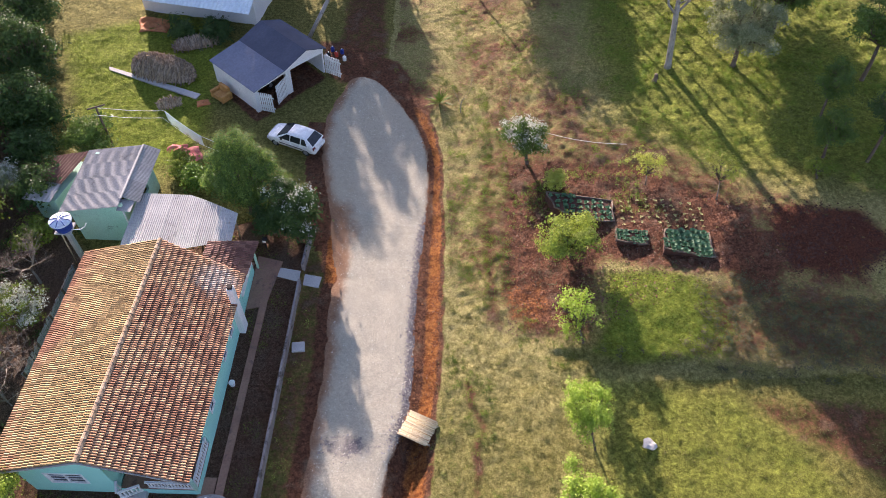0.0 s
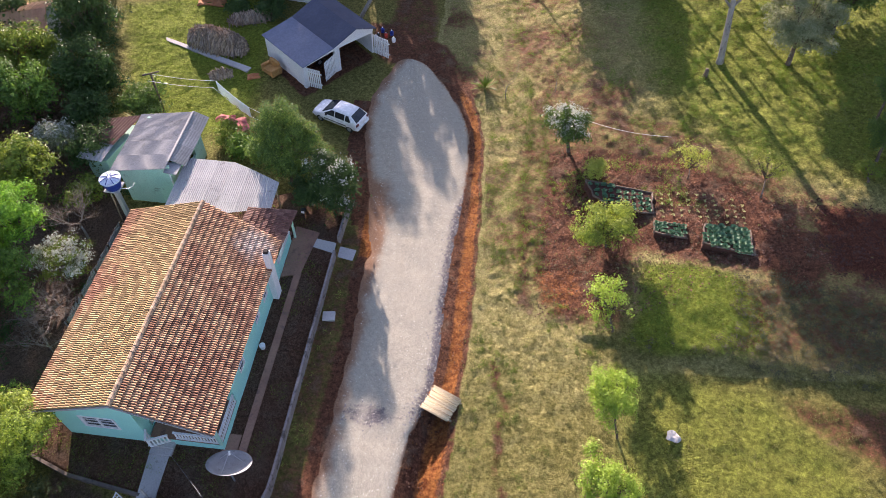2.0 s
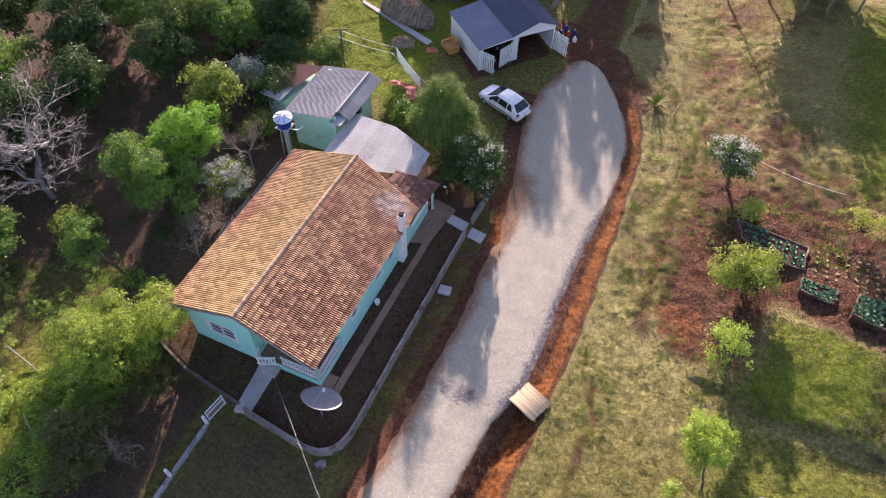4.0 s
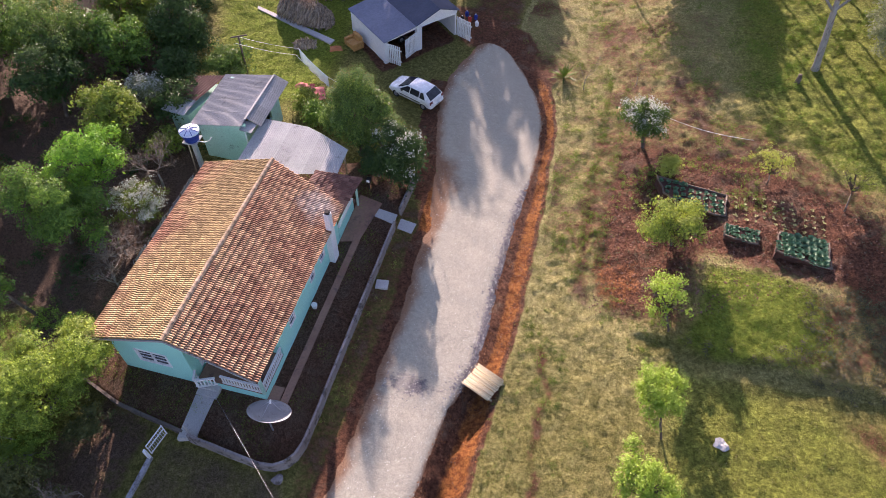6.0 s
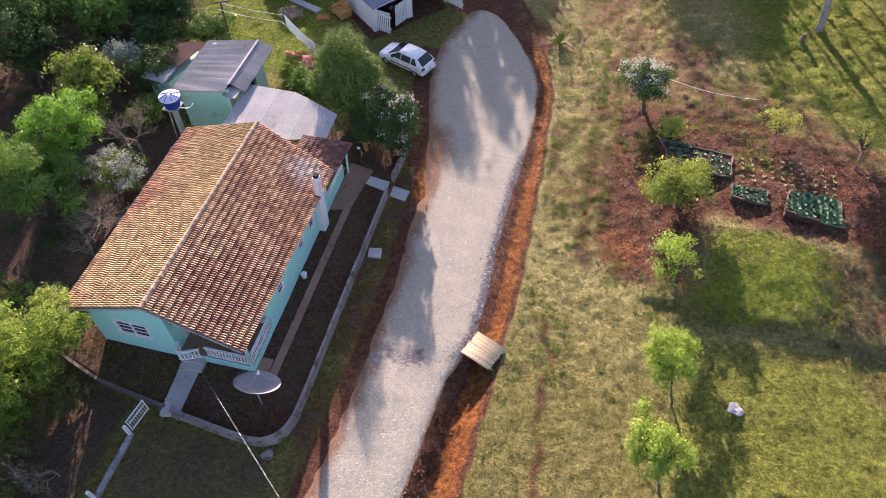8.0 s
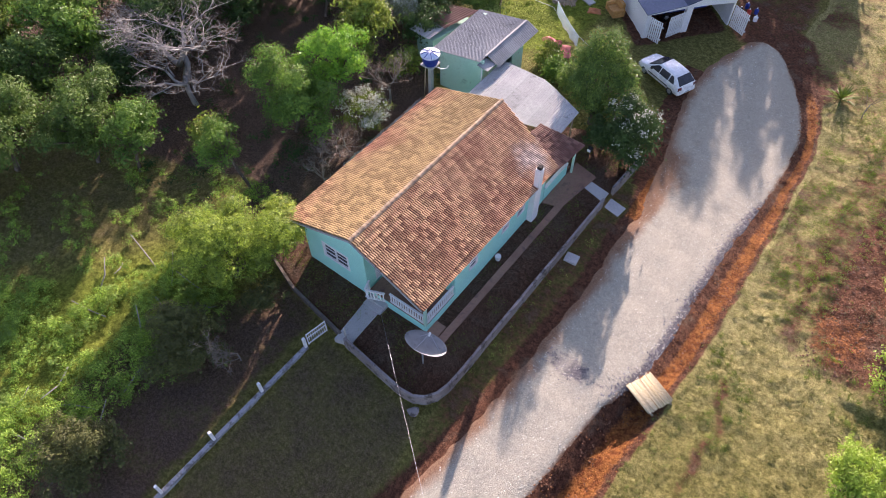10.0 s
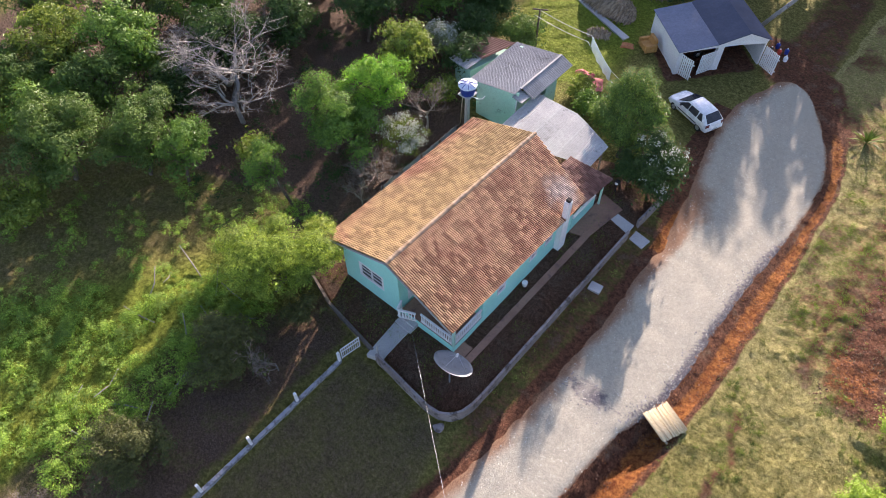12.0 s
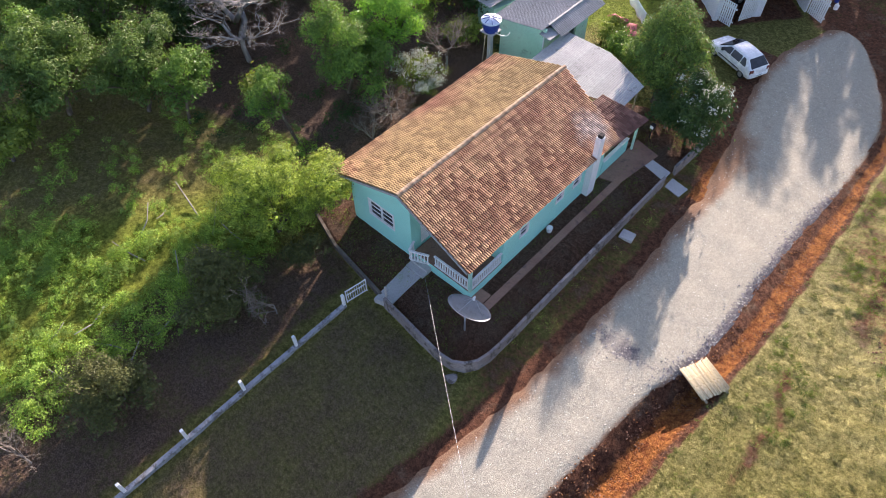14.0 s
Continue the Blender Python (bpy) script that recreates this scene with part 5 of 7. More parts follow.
def build_carport():
    c = thing("carport", -15, 26, GZ, "lean-to with a pale grey corrugated sheet roof", "carport")
    inv = Matrix.Translation((15, -26, -GZ))
    n = 6
    for i in range(n):
        x0, x1 = -18.3 + 6.2 * i / n, -18.3 + 6.2 * (i + 1) / n + 0.06
        y1a, y1b = 27.75 - max(0, x0 + 15) * 0.45, 27.75 - max(0, x1 + 15) * 0.45
        y0a, y0b = 22.7 + (x0 + 18.3) * 0.28, 22.7 + (x1 + 18.3) * 0.28
        z = 0.006 * (i % 2)
        o = new("roof_sheet", corrugated("roof_sheet", [(x0, y0a, 2.62 + z), (x1, y0b, 2.62 + z), (x1, y1b, 2.78 + z), (x0, y1a, 2.78 + z)], 9, 0.014, "fibre"))
        o.parent, o.matrix_parent_inverse = c, inv
    for x, y in ((-18.1, 27.5), (-15.2, 27.5), (-12.3, 26.3), (-12.3, 24.7)):
        o = rod("post", [(x, y, GZ - 0.1), (x, y, 2.62)], 0.06, M["wood"])
        o.parent, o.matrix_parent_inverse = c, inv
    for y, x0, x1 in ((27.3, -18.2, -15.0), (24.9, -18.0, -12.2)):
        o = part("beam", one_box(x0, y - 0.04, 2.48, x1, y + 0.04, 2.58), M["wood"], None)
        o.parent, o.matrix_parent_inverse = c, inv


build_carport()


def build_outbuilding():
    c = thing("outbuilding", -20.3, 28.8, 0.2, "small mint green outbuilding with a grey sheet roof", "outbuilding")
    inv = Matrix.Translation((20.3, -28.8, -0.2))

    def P(ob, label=""):
        ob.parent, ob.matrix_parent_inverse = c, inv
        if label:
            tagged(ob, label)
        return ob
    x0, x1, y0, y1 = -22.1, -18.75, 26.2, 30.9
    bm = prism([(x0, y0), (x1, y0), (x1, y0 + 0.15), (x0, y0 + 0.15)], 0.0, 2.86)
    for v in bm.verts:
        if v.co.z > 1 and v.co.x > x1 - 0.1:
            v.co.z = 3.44
    P(part("front_wall", bm, M["pale_mint"], None))
    P(part("left_wall", prism([(x0, y0 + 0.15), (x0 + 0.15, y0 + 0.15), (x0 + 0.15, y1), (x0, y1)], 0.0, 2.75), M["pale_mint"], None))
    P(part("back_wall", prism([(x0 + 0.15, y1 - 0.15), (x1, y1 - 0.15), (x1, y1), (x0 + 0.15, y1)], 0.0, 3.0), M["pale_mint"], None))
    P(part("right_wall", prism([(x1 - 0.15, y0 + 0.15), (x1, y0 + 0.15), (x1, 27.9), (x1 - 0.15, 27.9)], 0.0, 3.1), M["pale_mint"], None))
    P(part("right_wall", prism([(x1 - 0.15, 29.6), (x1, 29.6), (x1, y1 - 0.15), (x1 - 0.15, y1 - 0.15)], 0.0, 3.1), M["pale_mint"], None))
    P(part("right_wall", prism([(x1 - 0.15, 27.9), (x1, 27.9), (x1, 29.6), (x1 - 0.15, 29.6)], 0.0, 1.2), M["pale_mint"], None))
    for i in range(4):
        ya, yb = 25.95 + 1.3 * i, 25.95 + 1.3 * (i + 1) + 0.05
        P(new("roof_sheet", corrugated("roof_sheet", [(-22.55, yb, 2.84 + 0.005 * i), (-22.55, ya, 2.84 + 0.005 * i), (-18.85, ya, 3.5 + 0.005 * i), (-18.85, yb, 3.5 + 0.005 * i)], 15, 0.011, "fibre_dark")))
    for i in range(3):
        ya, yb = 26.75 + 1.5 * i, 26.75 + 1.5 * (i + 1) + 0.05
        P(new("roof_sheet", corrugated("roof_sheet", [(-18.9, ya, 3.5), (-18.9, yb, 3.5), (-17.95, yb, 3.05), (-17.95, ya, 3.05)], 16, 0.011, "fibre_dark")))
    P(part("ridge_cap", one_box(-18.95, 26.6, 3.48, -18.82, 31.2, 3.55, 0.02), M["fibre"], None), "pale ridge cap")
    P(part("canopy", slab([(-19.0, 25.9, 3.25), (-18.2, 25.9, 3.15), (-18.2, 26.8, 3.15), (-19.0, 26.8, 3.25)], 0.05), M["fibre_dark"], None))
    P(rod("drainpipe", [(-18.8, 26.15, 3.0), (-18.8, 26.12, 0.3)], 0.05, M["white"]), "white drainpipe")
    # older lean-to behind
    e = thing("lean_to", -24.2, 29.2, 0, "old lean-to with a mossy tile and sheet roof", "lean-to")
    inv2 = Matrix.Translation((24.2, -29.2, 0))
    for nm, cs, mat, wv in (("sheet_roof", [(-25.7, 27.5, 2.1), (-23.75, 27.15, 2.3), (-23.55, 29.0, 2.35), (-25.4, 29.1, 2.15)], "fibre", 6), ("tile_roof", [(-25.4, 29.1, 2.2), (-23.55, 28.6, 2.42), (-22.75, 31.5, 2.5), (-24.9, 31.2, 2.25)], "moss_tile", 9)):
        o = new(nm, corrugated(nm, cs, wv, 0.03, mat))
        o.parent, o.matrix_parent_inverse = e, inv2
    o = part("wall", prism([(-25.3, 27.8), (-23.7, 27.5), (-22.9, 31.0), (-24.6, 31.0)], -0.1, 2.0), M["pale_mint"], None)
    o.parent, o.matrix_parent_inverse = e, inv2


build_outbuilding()


def build_tank():
    t = thing("water_tank", -21.65, 24.65, 0.1, "blue water tank with a pale lid on a post", "water tank")
    part("post", one_box(-0.13, -0.13, -0.2, 0.13, 0.13, 2.75, 0.015), M["concrete"], t)
    part("platform", one_box(-0.46, -0.46, 2.75, 0.46, 0.46, 2.83, 0.01), M["concrete"], t)
    V, F = [], []
    tube(V, F, [(0, 0, 2.84), (0, 0, 3.1), (0, 0, 3.5)], [0.44, 0.5, 0.56], 28)
    under(new("tank", mesh_of("tank", V, F, M["tank"], False)), t)
    V, F = [], []
    tube(V, F, [(0, 0, 3.48), (0, 0, 3.56), (0, 0, 3.66), (0, 0, 3.7)], [0.62, 0.62, 0.3, 0.08], 28)
    lid = under(new("lid", mesh_of("lid", V, F, M["tanklid"], False)), t, "pale blue ribbed lid")
    for k in range(8):
        a = math.pi * k / 4
        o = rod("rib", [(0.1 * math.cos(a), 0.1 * math.sin(a), 3.71), (0.34 * math.cos(a), 0.34 * math.sin(a), 3.665), (0.6 * math.cos(a), 0.6 * math.sin(a), 3.575)], 0.022, M["tank"], lid, 5)
    rod("pipe", [(0.5, -0.2, 2.95), (0.95, -0.1, 2.9), (1.0, 0.3, 2.7), (1.15, 0.35, 2.95)], 0.03, M["white"], t, 6, "white plastic pipe")
    rod("brace", [(-0.35, -0.3, -0.1), (-0.2, -0.25, 2.75)], 0.04, M["wood"], t, 6, "wooden brace")


build_tank()


# ---- shed, with its corner, front line and depth ----
def build_shed():
    c = thing("shed", -13.75, 38.75, 0, "white open-fronted shed with a blue-grey roof", "shed", rz=49.0)
    # local x along the front, local y to the back
    W, D = 6.75, 5.1
    prof = [(0.0, 1.95), (2.85, 2.3), (5.05, 3.0), (6.9, 2.25)]
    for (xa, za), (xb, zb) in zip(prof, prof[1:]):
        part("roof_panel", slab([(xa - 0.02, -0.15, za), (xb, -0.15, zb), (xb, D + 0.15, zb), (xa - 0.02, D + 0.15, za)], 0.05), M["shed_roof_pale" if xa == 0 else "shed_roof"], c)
    part("left_wall", prism([(0.12, 0.1), (0.24, 0.1), (0.24, D), (0.12, D)], -0.1, 1.88), M["white"], c)
    part("right_wall", prism([(W - 0.15, 0.1), (W - 0.03, 0.1), (W - 0.03, D), (W - 0.15, D)], -0.1, 2.15), M["white"], c)
    bm = bmesh.new()
    ring = [(0.24, 0.0), (W - 0.15, 0.0), (W - 0.15, 2.2), (5.05, 2.92), (2.85, 2.23), (0.24, 1.9)]
    f1 = [bm.verts.new((x, D - 0.1, z)) for x, z in ring]
    f2 = [bm.verts.new((x, D, z)) for x, z in ring]
    bm.faces.new(f1)
    bm.faces.new(f2[::-1])
    for i in range(6):
        bm.faces.new((f1[i], f2[i], f2[(i + 1) % 6], f1[(i + 1) % 6]))
    bmesh.ops.recalc_face_normals(bm, faces=bm.faces)
    part("back_wall", bm, M["white"], c)
    bm = bmesh.new()
    ring = [(0.12, 1.75), (2.85, 1.95), (4.2, 1.98), (6.6, 1.9), (6.75, 2.23), (5.05, 2.93), (2.85, 2.24), (0.12, 1.9)]
    f1 = [bm.verts.new((x, 0.0, z)) for x, z in ring]
    f2 = [bm.verts.new((x, 0.1, z)) for x, z in ring]
    bm.faces.new(f1)
    bm.faces.new(f2[::-1])
    for i in range(len(ring)):
        bm.faces.new((f1[i], f2[i], f2[(i + 1) % 8], f1[(i + 1) % 8]))
    bmesh.ops.recalc_face_normals(bm, faces=bm.faces)
    part("gable", bm, M["white"], c)
    part("pillar", one_box(2.95, -0.05, -0.1, 3.4, 0.25, 2.2, 0.01), M["white"], c)
    part("pillar", one_box(0.05, -0.05, -0.1, 0.35, 0.25, 1.88, 0.01), M["white"], c)
    # open slatted doors
    for x, ang, w, sgn in ((0.3, -62, 1.2, 1), (2.95, 198, 1.5, 1), (W - 0.1, -75, 1.5, 1)):
        d = new("door")
        d.parent = c
        d.matrix_basis = pose(x, -0.06, 0.1, 0, 0, ang)
        tagged(d, "open white slatted door")
        for i in range(int(w / 0.16)):
            part("slat", one_box(0.02 + i * 0.16, -0.015, 0.0, 0.13 + i * 0.16, 0.015, 1.65), M["white"], d)
        for z in (0.3, 1.25):
            part("rail", one_box(0.0, 0.015, z, w, 0.045, z + 0.1), M["white"], d)


build_shed()


def build_trailer():
    t = thing("trailer", -13.3, 42.8, 0, "dark blue utility trailer parked inside the shed", "trailer", rz=51.5)
    part("bed", one_box(-2.3, -0.6, 0.5, 2.3, 0.7, 0.62, 0.02), M["tank"], t)
    for y in (-0.62, 0.68):
        part("side_board", one_box(-2.3, y, 0.6, 2.3, y + 0.05, 0.98, 0.015), M["tank"], t)
        part("rub_rail", one_box(-2.3, y - 0.03, 0.93, 2.3, y + 0.07, 1.0, 0.01), M["tanklid"], t, "pale blue rail")
    part("reflector", one_box(0.5, -0.66, 0.66, 0.8, -0.625, 0.78, 0.005), M["white"], t, "white reflector plate")
    for x in (-0.9, 0.9):
        for y in (-0.7, 0.8):
            w = new("wheel")
            w.parent = t
            w.matrix_basis = pose(x, y, 0.3, 90, 0, 0)
            V, F = [], []
            tube(V, F, [(0, 0, -0.09), (0, 0, -0.06), (0, 0, 0.06), (0, 0, 0.09)], [0.24, 0.3, 0.3, 0.24], 16)
            under(new("tyre", mesh_of("tyre", V, F, M["rubber"], True)), w)
            V, F = [], []
            tube(V, F, [(0, 0, -0.1), (0, 0, 0.1)], [0.16, 0.16], 12)
            under(new("rim", mesh_of("rim", V, F, M["steel"], True)), w)


build_trailer()


# ---- house beyond the shed ----
def build_far_house(name, x, y, rz, L, D, wall, roof, label):
    c = thing(name, x, y, 0, label, "house", rz=rz)
    part("wall", prism([(0, 0), (L, 0), (L, D), (0, D)], -0.1, 2.6), M[wall], c)
    for k, (ya, yb, za, zb) in enumerate(((-1.7, D / 2, 2.1, 3.7), (D / 2, D + 0.4, 3.7, 2.6))):
        o = new("roof", corrugated("roof", [(-0.3, ya, za), (L + 0.3, ya, za), (L + 0.3, yb, zb), (-0.3, yb, zb)], int(L * 3), 0.025, roof))
        under(o, c)
    for i in range(2):
        w = part("window", one_box(1.2 + 2.6 * i, -0.03, 1.0, 2.2 + 2.6 * i, 0.05, 1.9), M["white"], c)
        part("pane", one_box(1.27 + 2.6 * i, -0.045, 1.07, 2.13 + 2.6 * i, -0.032, 1.83), M["glass"], w)


build_far_house("neighbour_house", -25.8, 51.4, -9, 10.0, 6.0, "white", "blue_sheet", "white house with a pale blue sheet roof")
build_far_house("tile_house", -37.5, 36.6, 20, 5.0, 5.0, "white", "tile", "white house with a clay tile roof among trees")


# ---- car ----
def build_car():
    c = thing("car", -10.36, 35.6, hz(-10.36, 35.6) + 0.0, "white five-door hatchback car parked on the grass", "car", rz=158.0)
    # local x to the car's front; sections: x, half width at sill, belt, roof; heights of sill, belt, roof
    S = [(-1.92, 0.66, 0.72, 0.70, 0.36, 0.70, 0.74), (-1.86, 0.76, 0.80, 0.72, 0.27, 0.86, 0.90), (-1.60, 0.79, 0.82, 0.65, 0.25, 0.90, 1.12), (-1.25, 0.79, 0.82, 0.57, 0.25, 0.90, 1.36), (-0.5, 0.80, 0.83, 0.57, 0.23, 0.88, 1.41), (0.15, 0.80, 0.83, 0.56, 0.23, 0.87, 1.39), (0.42, 0.80, 0.83, 0.59, 0.23, 0.87, 1.25), (1.05, 0.80, 0.82, 0.70, 0.23, 0.85, 0.92), (1.25, 0.80, 0.81, 0.70, 0.24, 0.80, 0.87), (1.70, 0.77, 0.77, 0.66, 0.25, 0.70, 0.77), (1.90, 0.70, 0.70, 0.60, 0.30, 0.60, 0.66), (1.96, 0.62, 0.62, 0.55, 0.36, 0.52, 0.56)]
    V, F = [], []
    for x, a, b, r, z0, z1, z2 in S:
        ring = [(a * 0.9, z0), (a, z0 + 0.08), (b, (z0 + z1) / 2), (b * 0.985, z1 - 0.02), (b * 0.95, z1 + 0.01), (r + 0.03, z2 - 0.05), (r - 0.05, z2), (r * 0.5, z2 + 0.012)]
        pts = [(x, -w, z) for w, z in ring] + [(x, w, z) for w, z in ring[::-1]]
        V += pts
    k = 16
    for i in range(len(S) - 1):
        for j in range(k):
            F.append((i * k + j, (i + 1) * k + j, (i + 1) * k + (j + 1) % k, i * k + (j + 1) % k))
    F.append(tuple(range(k)))
    F.append(tuple((len(S) - 1) * k + j for j in range(k))[::-1])
    bm = bmesh.new()
    vs = [bm.verts.new(v) for v in V]
    for f in F:
        bm.faces.new([vs[i] for i in f])
    bmesh.ops.recalc_face_normals(bm, faces=bm.faces)
    part("body", bm, M["carpaint"], c, "glossy white bodywork", True)

    def pane(name, q, mat="glass", label="dark tinted glass", off=0.012):
        bm = bmesh.new()
        a = [Vector(v) for v in q]
        nrm = (a[1] - a[0]).cross(a[2] - a[0]).normalized()
        cen = sum(a, Vector()) / len(a)
        if nrm.dot(cen - Vector((0, 0, 0.75))) < 0:
            nrm = -nrm
        hi = [bm.verts.new(v + nrm * off) for v in a]
        lo = [bm.verts.new(v - nrm * 0.02) for v in a]
        bm.faces.new(hi)
        for i in range(len(a)):
            bm.faces.new((hi[i], lo[i], lo[(i + 1) % len(a)], hi[(i + 1) % len(a)]))
        bmesh.ops.recalc_face_normals(bm, faces=bm.faces)
        return part(name, bm, M[mat], c, label)
    pane("windscreen", [(1.02, -0.68, 0.945), (1.02, 0.68, 0.945), (0.24, 0.52, 1.365), (0.24, -0.52, 1.365)], off=0.03)
    pane("rear_window", [(-1.80, -0.64, 0.94), (-1.80, 0.64, 0.94), (-1.32, 0.52, 1.325), (-1.32, -0.52, 1.325)], off=0.035)
    for s in (-1, 1):
        for xa, xb, xc, xd in ((0.0, 0.84, 0.24, 0.0), (-0.84, -0.08, -0.08, -0.84), (-1.4, -0.94, -0.94, -1.14)):
            pane("side_window", [(xa, s * 0.80, 0.93), (xb, s * 0.795, 0.93), (xc, s * 0.60, 1.29), (xd, s * 0.60, 1.30)], off=0.03)
        pane("tail_lamp", [(-1.90, s * 0.50, 0.70), (-1.88, s * 0.79, 0.70), (-1.86, s * 0.79, 0.90), (-1.88, s * 0.52, 0.90)], "tail", "dark red tail lamp", 0.03)
        pane("headlight", [(1.93, s * 0.36, 0.56), (1.84, s * 0.70, 0.58), (1.76, s * 0.70, 0.70), (1.88, s * 0.36, 0.68)], "steel", "clear headlight", 0.03)
        part("mirror", one_box(0.55, s * 0.84 - 0.06, 0.88, 0.68, s * 0.84 + 0.08, 1.0, 0.02), M["rubber"], c, "black door mirror")
        part("side_strip", one_box(-1.0, s * 0.832 - 0.008, 0.50, 0.85, s * 0.832 + 0.012, 0.56), M["rubber"], c, "black rubbing strip")
        for x in (-1.23, 1.23):
            w = new("wheel")
            w.parent = c
            w.matrix_basis = pose(x, s * 0.72, 0.29)
            V2, F2 = [], []
            tube(V2, F2, [(0, -0.09, 0), (0, -0.075, 0), (0, 0.075, 0), (0, 0.09, 0)], [0.25, 0.285, 0.285, 0.25], 22)
            under(new("tyre", mesh_of("tyre", V2, F2, M["rubber"], False)), w)
            V2, F2 = [], []
            tube(V2, F2, [(0, -0.098, 0), (0, 0.098, 0)], [0.17, 0.17], 16)
            under(new("rim", mesh_of("rim", V2, F2, M["steel"], False)), w, "grey steel rim")
    bm = bmesh.new()
    box(bm, -1.97, -0.70, 0.34, -1.86, 0.70, 0.52, 0.03)
    part("rear_bumper", bm, M["carpaint"], c)
    bm = bmesh.new()
    box(bm, 1.84, -0.66, 0.30, 2.0, 0.66, 0.47, 0.04)
    part("front_bumper", bm, M["carpaint"], c)
    part("number_plate", one_box(-1.985, -0.2, 0.40, -1.972, 0.2, 0.50), M["steel"], c, "plain grey number plate")


build_car()


# ---- cane bridge over the ditch ----
def build_bridge():
    b = thing("footbridge", -0.7, 14.45, 0.0, "small footbridge of pale cane poles over the ditch", "footbridge", rz=-24)
    for y in (-0.55, 0.55):
        rod("bearer", [(-0.95, y * 1.0, -0.02), (0.95, y * 1.0, -0.02)], 0.06, M["wood"], b, 7)
    rng = random.Random(3)
    V, F = [], []
    tube(V, F, [(-0.82, 0, 0), (0, 0, 0.01), (0.82, 0, 0)], [0.042, 0.04, 0.036], 7)
    me = mesh_of("pole", V, F, M["bamboo"], True)
    for i in range(17):
        o = new("pole", me)
        o.parent = b
        o.matrix_basis = pose(rng.uniform(-0.05, 0.05), -0.70 + i * 0.0875, 0.085 + rng.uniform(0, 0.012), 0, rng.uniform(-1, 1), rng.uniform(-1.5, 1.5) + (180 if i % 2 else 0))


build_bridge()


# ---- firewood, furniture and cloth behind the house ----
def build_logpile(cx, cy, rz, L, W, H, count, label, seed):
    p = thing("firewood_pile", cx, cy, hz(cx, cy), label, "firewood", rz=rz)
    rng = random.Random(seed)
    V, F = [], []
    for i in range(count):
        u, v = rng.uniform(-1, 1), rng.uniform(-1, 1)
        rr_ = math.sqrt(max(0, 1 - (abs(u) ** 3)))
        x, y = u * L / 2, v * W / 2 * rr_
        z = H * rr_ * math.sqrt(max(0, 1 - v * v)) * rng.uniform(0.75, 1.0)
        d = Vector((rng.uniform(-0.5, 0.5), v * 1.0 + rng.uniform(-0.4, 0.4) - 0.25, -abs(v) * 0.9 + rng.uniform(-0.2, 0.3) - 0.3)).normalized() * rng.uniform(0.2, 0.36)
        c = Vector((x, y, z))
        r_ = rng.uniform(0.03, 0.055)
        tube(V, F, [c - d, c + d], [r_, r_ * 0.85], 4)
    tagged(under(new("split_log", mesh_of("split_log", V, F, M["firewood"])), p), kind="stuff")
    bm = bmesh.new()
    bmesh.ops.create_icosphere(bm, subdivisions=3, radius=1.0)
    bmesh.ops.transform(bm, matrix=Matrix.Diagonal((L * 0.46, W * 0.44, H * 0.85, 1)), verts=bm.verts)
    part("heap", bm, M["firewood"], p, smooth=True)
    return p


build_logpile(-21.8, 43.0, -14, 5.2, 2.6, 1.25, 900, "large heap of split firewood on the lawn", 1)
build_logpile(-20.4, 39.2, 25, 1.7, 0.8, 0.45, 140, "small heap of split firewood on the grass", 2)
build_logpile(-20.2, 46.6, 20, 3.6, 1.2, 0.8, 260, "grey brushwood heap beside the shed", 3)
p_ = part("board_walk", prism([(-26.2, 43.35), (-26.05, 42.95), (-18.6, 39.95), (-18.4, 40.5)], -0.05, 0.1), M["concrete"], None)
tagged(p_, "long narrow pale concrete walk across the lawn", "path", kind="structure")


def build_armchair():
    a = thing("armchair", -16.7, 40.2, 0, "tan upholstered armchair standing on the grass", "armchair", rz=-38)
    part("seat", one_box(-0.45, -0.42, 0.08, 0.45, 0.42, 0.5, 0.06), M["sofa"], a)
    part("backrest", one_box(-0.5, 0.28, 0.08, 0.5, 0.55, 1.0, 0.09), M["sofa"], a)
    for s in (-1, 1):
        part("armrest", one_box(s * 0.58 - 0.12, -0.45, 0.08, s * 0.58 + 0.12, 0.5, 0.68, 0.07), M["sofa"], a)
    for x in (-0.5, 0.5):
        for y in (-0.35, 0.4):
            part("leg", one_box(x - 0.03, y - 0.03, -0.02, x + 0.03, y + 0.03, 0.09), M["wood"], a)


build_armchair()


def crumpled(name, cx, cy, rx, ry, hgt, mat, label, category, seed, rz=0):
    n = 22
    u = np.linspace(-1, 1, n)
    X, Y = np.meshgrid(u, u)
    rad = 1 + 0.18 * waves(X, Y, seed, 2.0)
    px, py = X * rx * rad, Y * ry * (1 + 0.2 * waves(Y, X, seed + 1, 2.0))
    c, s = math.cos(radians(rz)), math.sin(radians(rz))
    wx, wy = cx + px * c - py * s, cy + px * s + py * c
    Z = height(wx, wy) + 0.03 + hgt * (0.5 + 0.5 * waves(X, Y, seed + 2, 5.0)) * (1 - np.maximum(np.abs(X), np.abs(Y)) ** 4)
    idx = np.arange(n * n).reshape(n, n)
    F = np.stack((idx[:-1, :-1], idx[:-1, 1:], idx[1:, 1:], idx[1:, :-1]), -1).reshape(-1, 4)
    o = new(name, mesh_quads(name, np.stack((wx, wy, Z), -1).reshape(-1, 3), F, M[mat], True))
    sol = o.modifiers.new("thick", "SOLIDIFY")
    sol.thickness = 0.015
    return tagged(o, label, category)


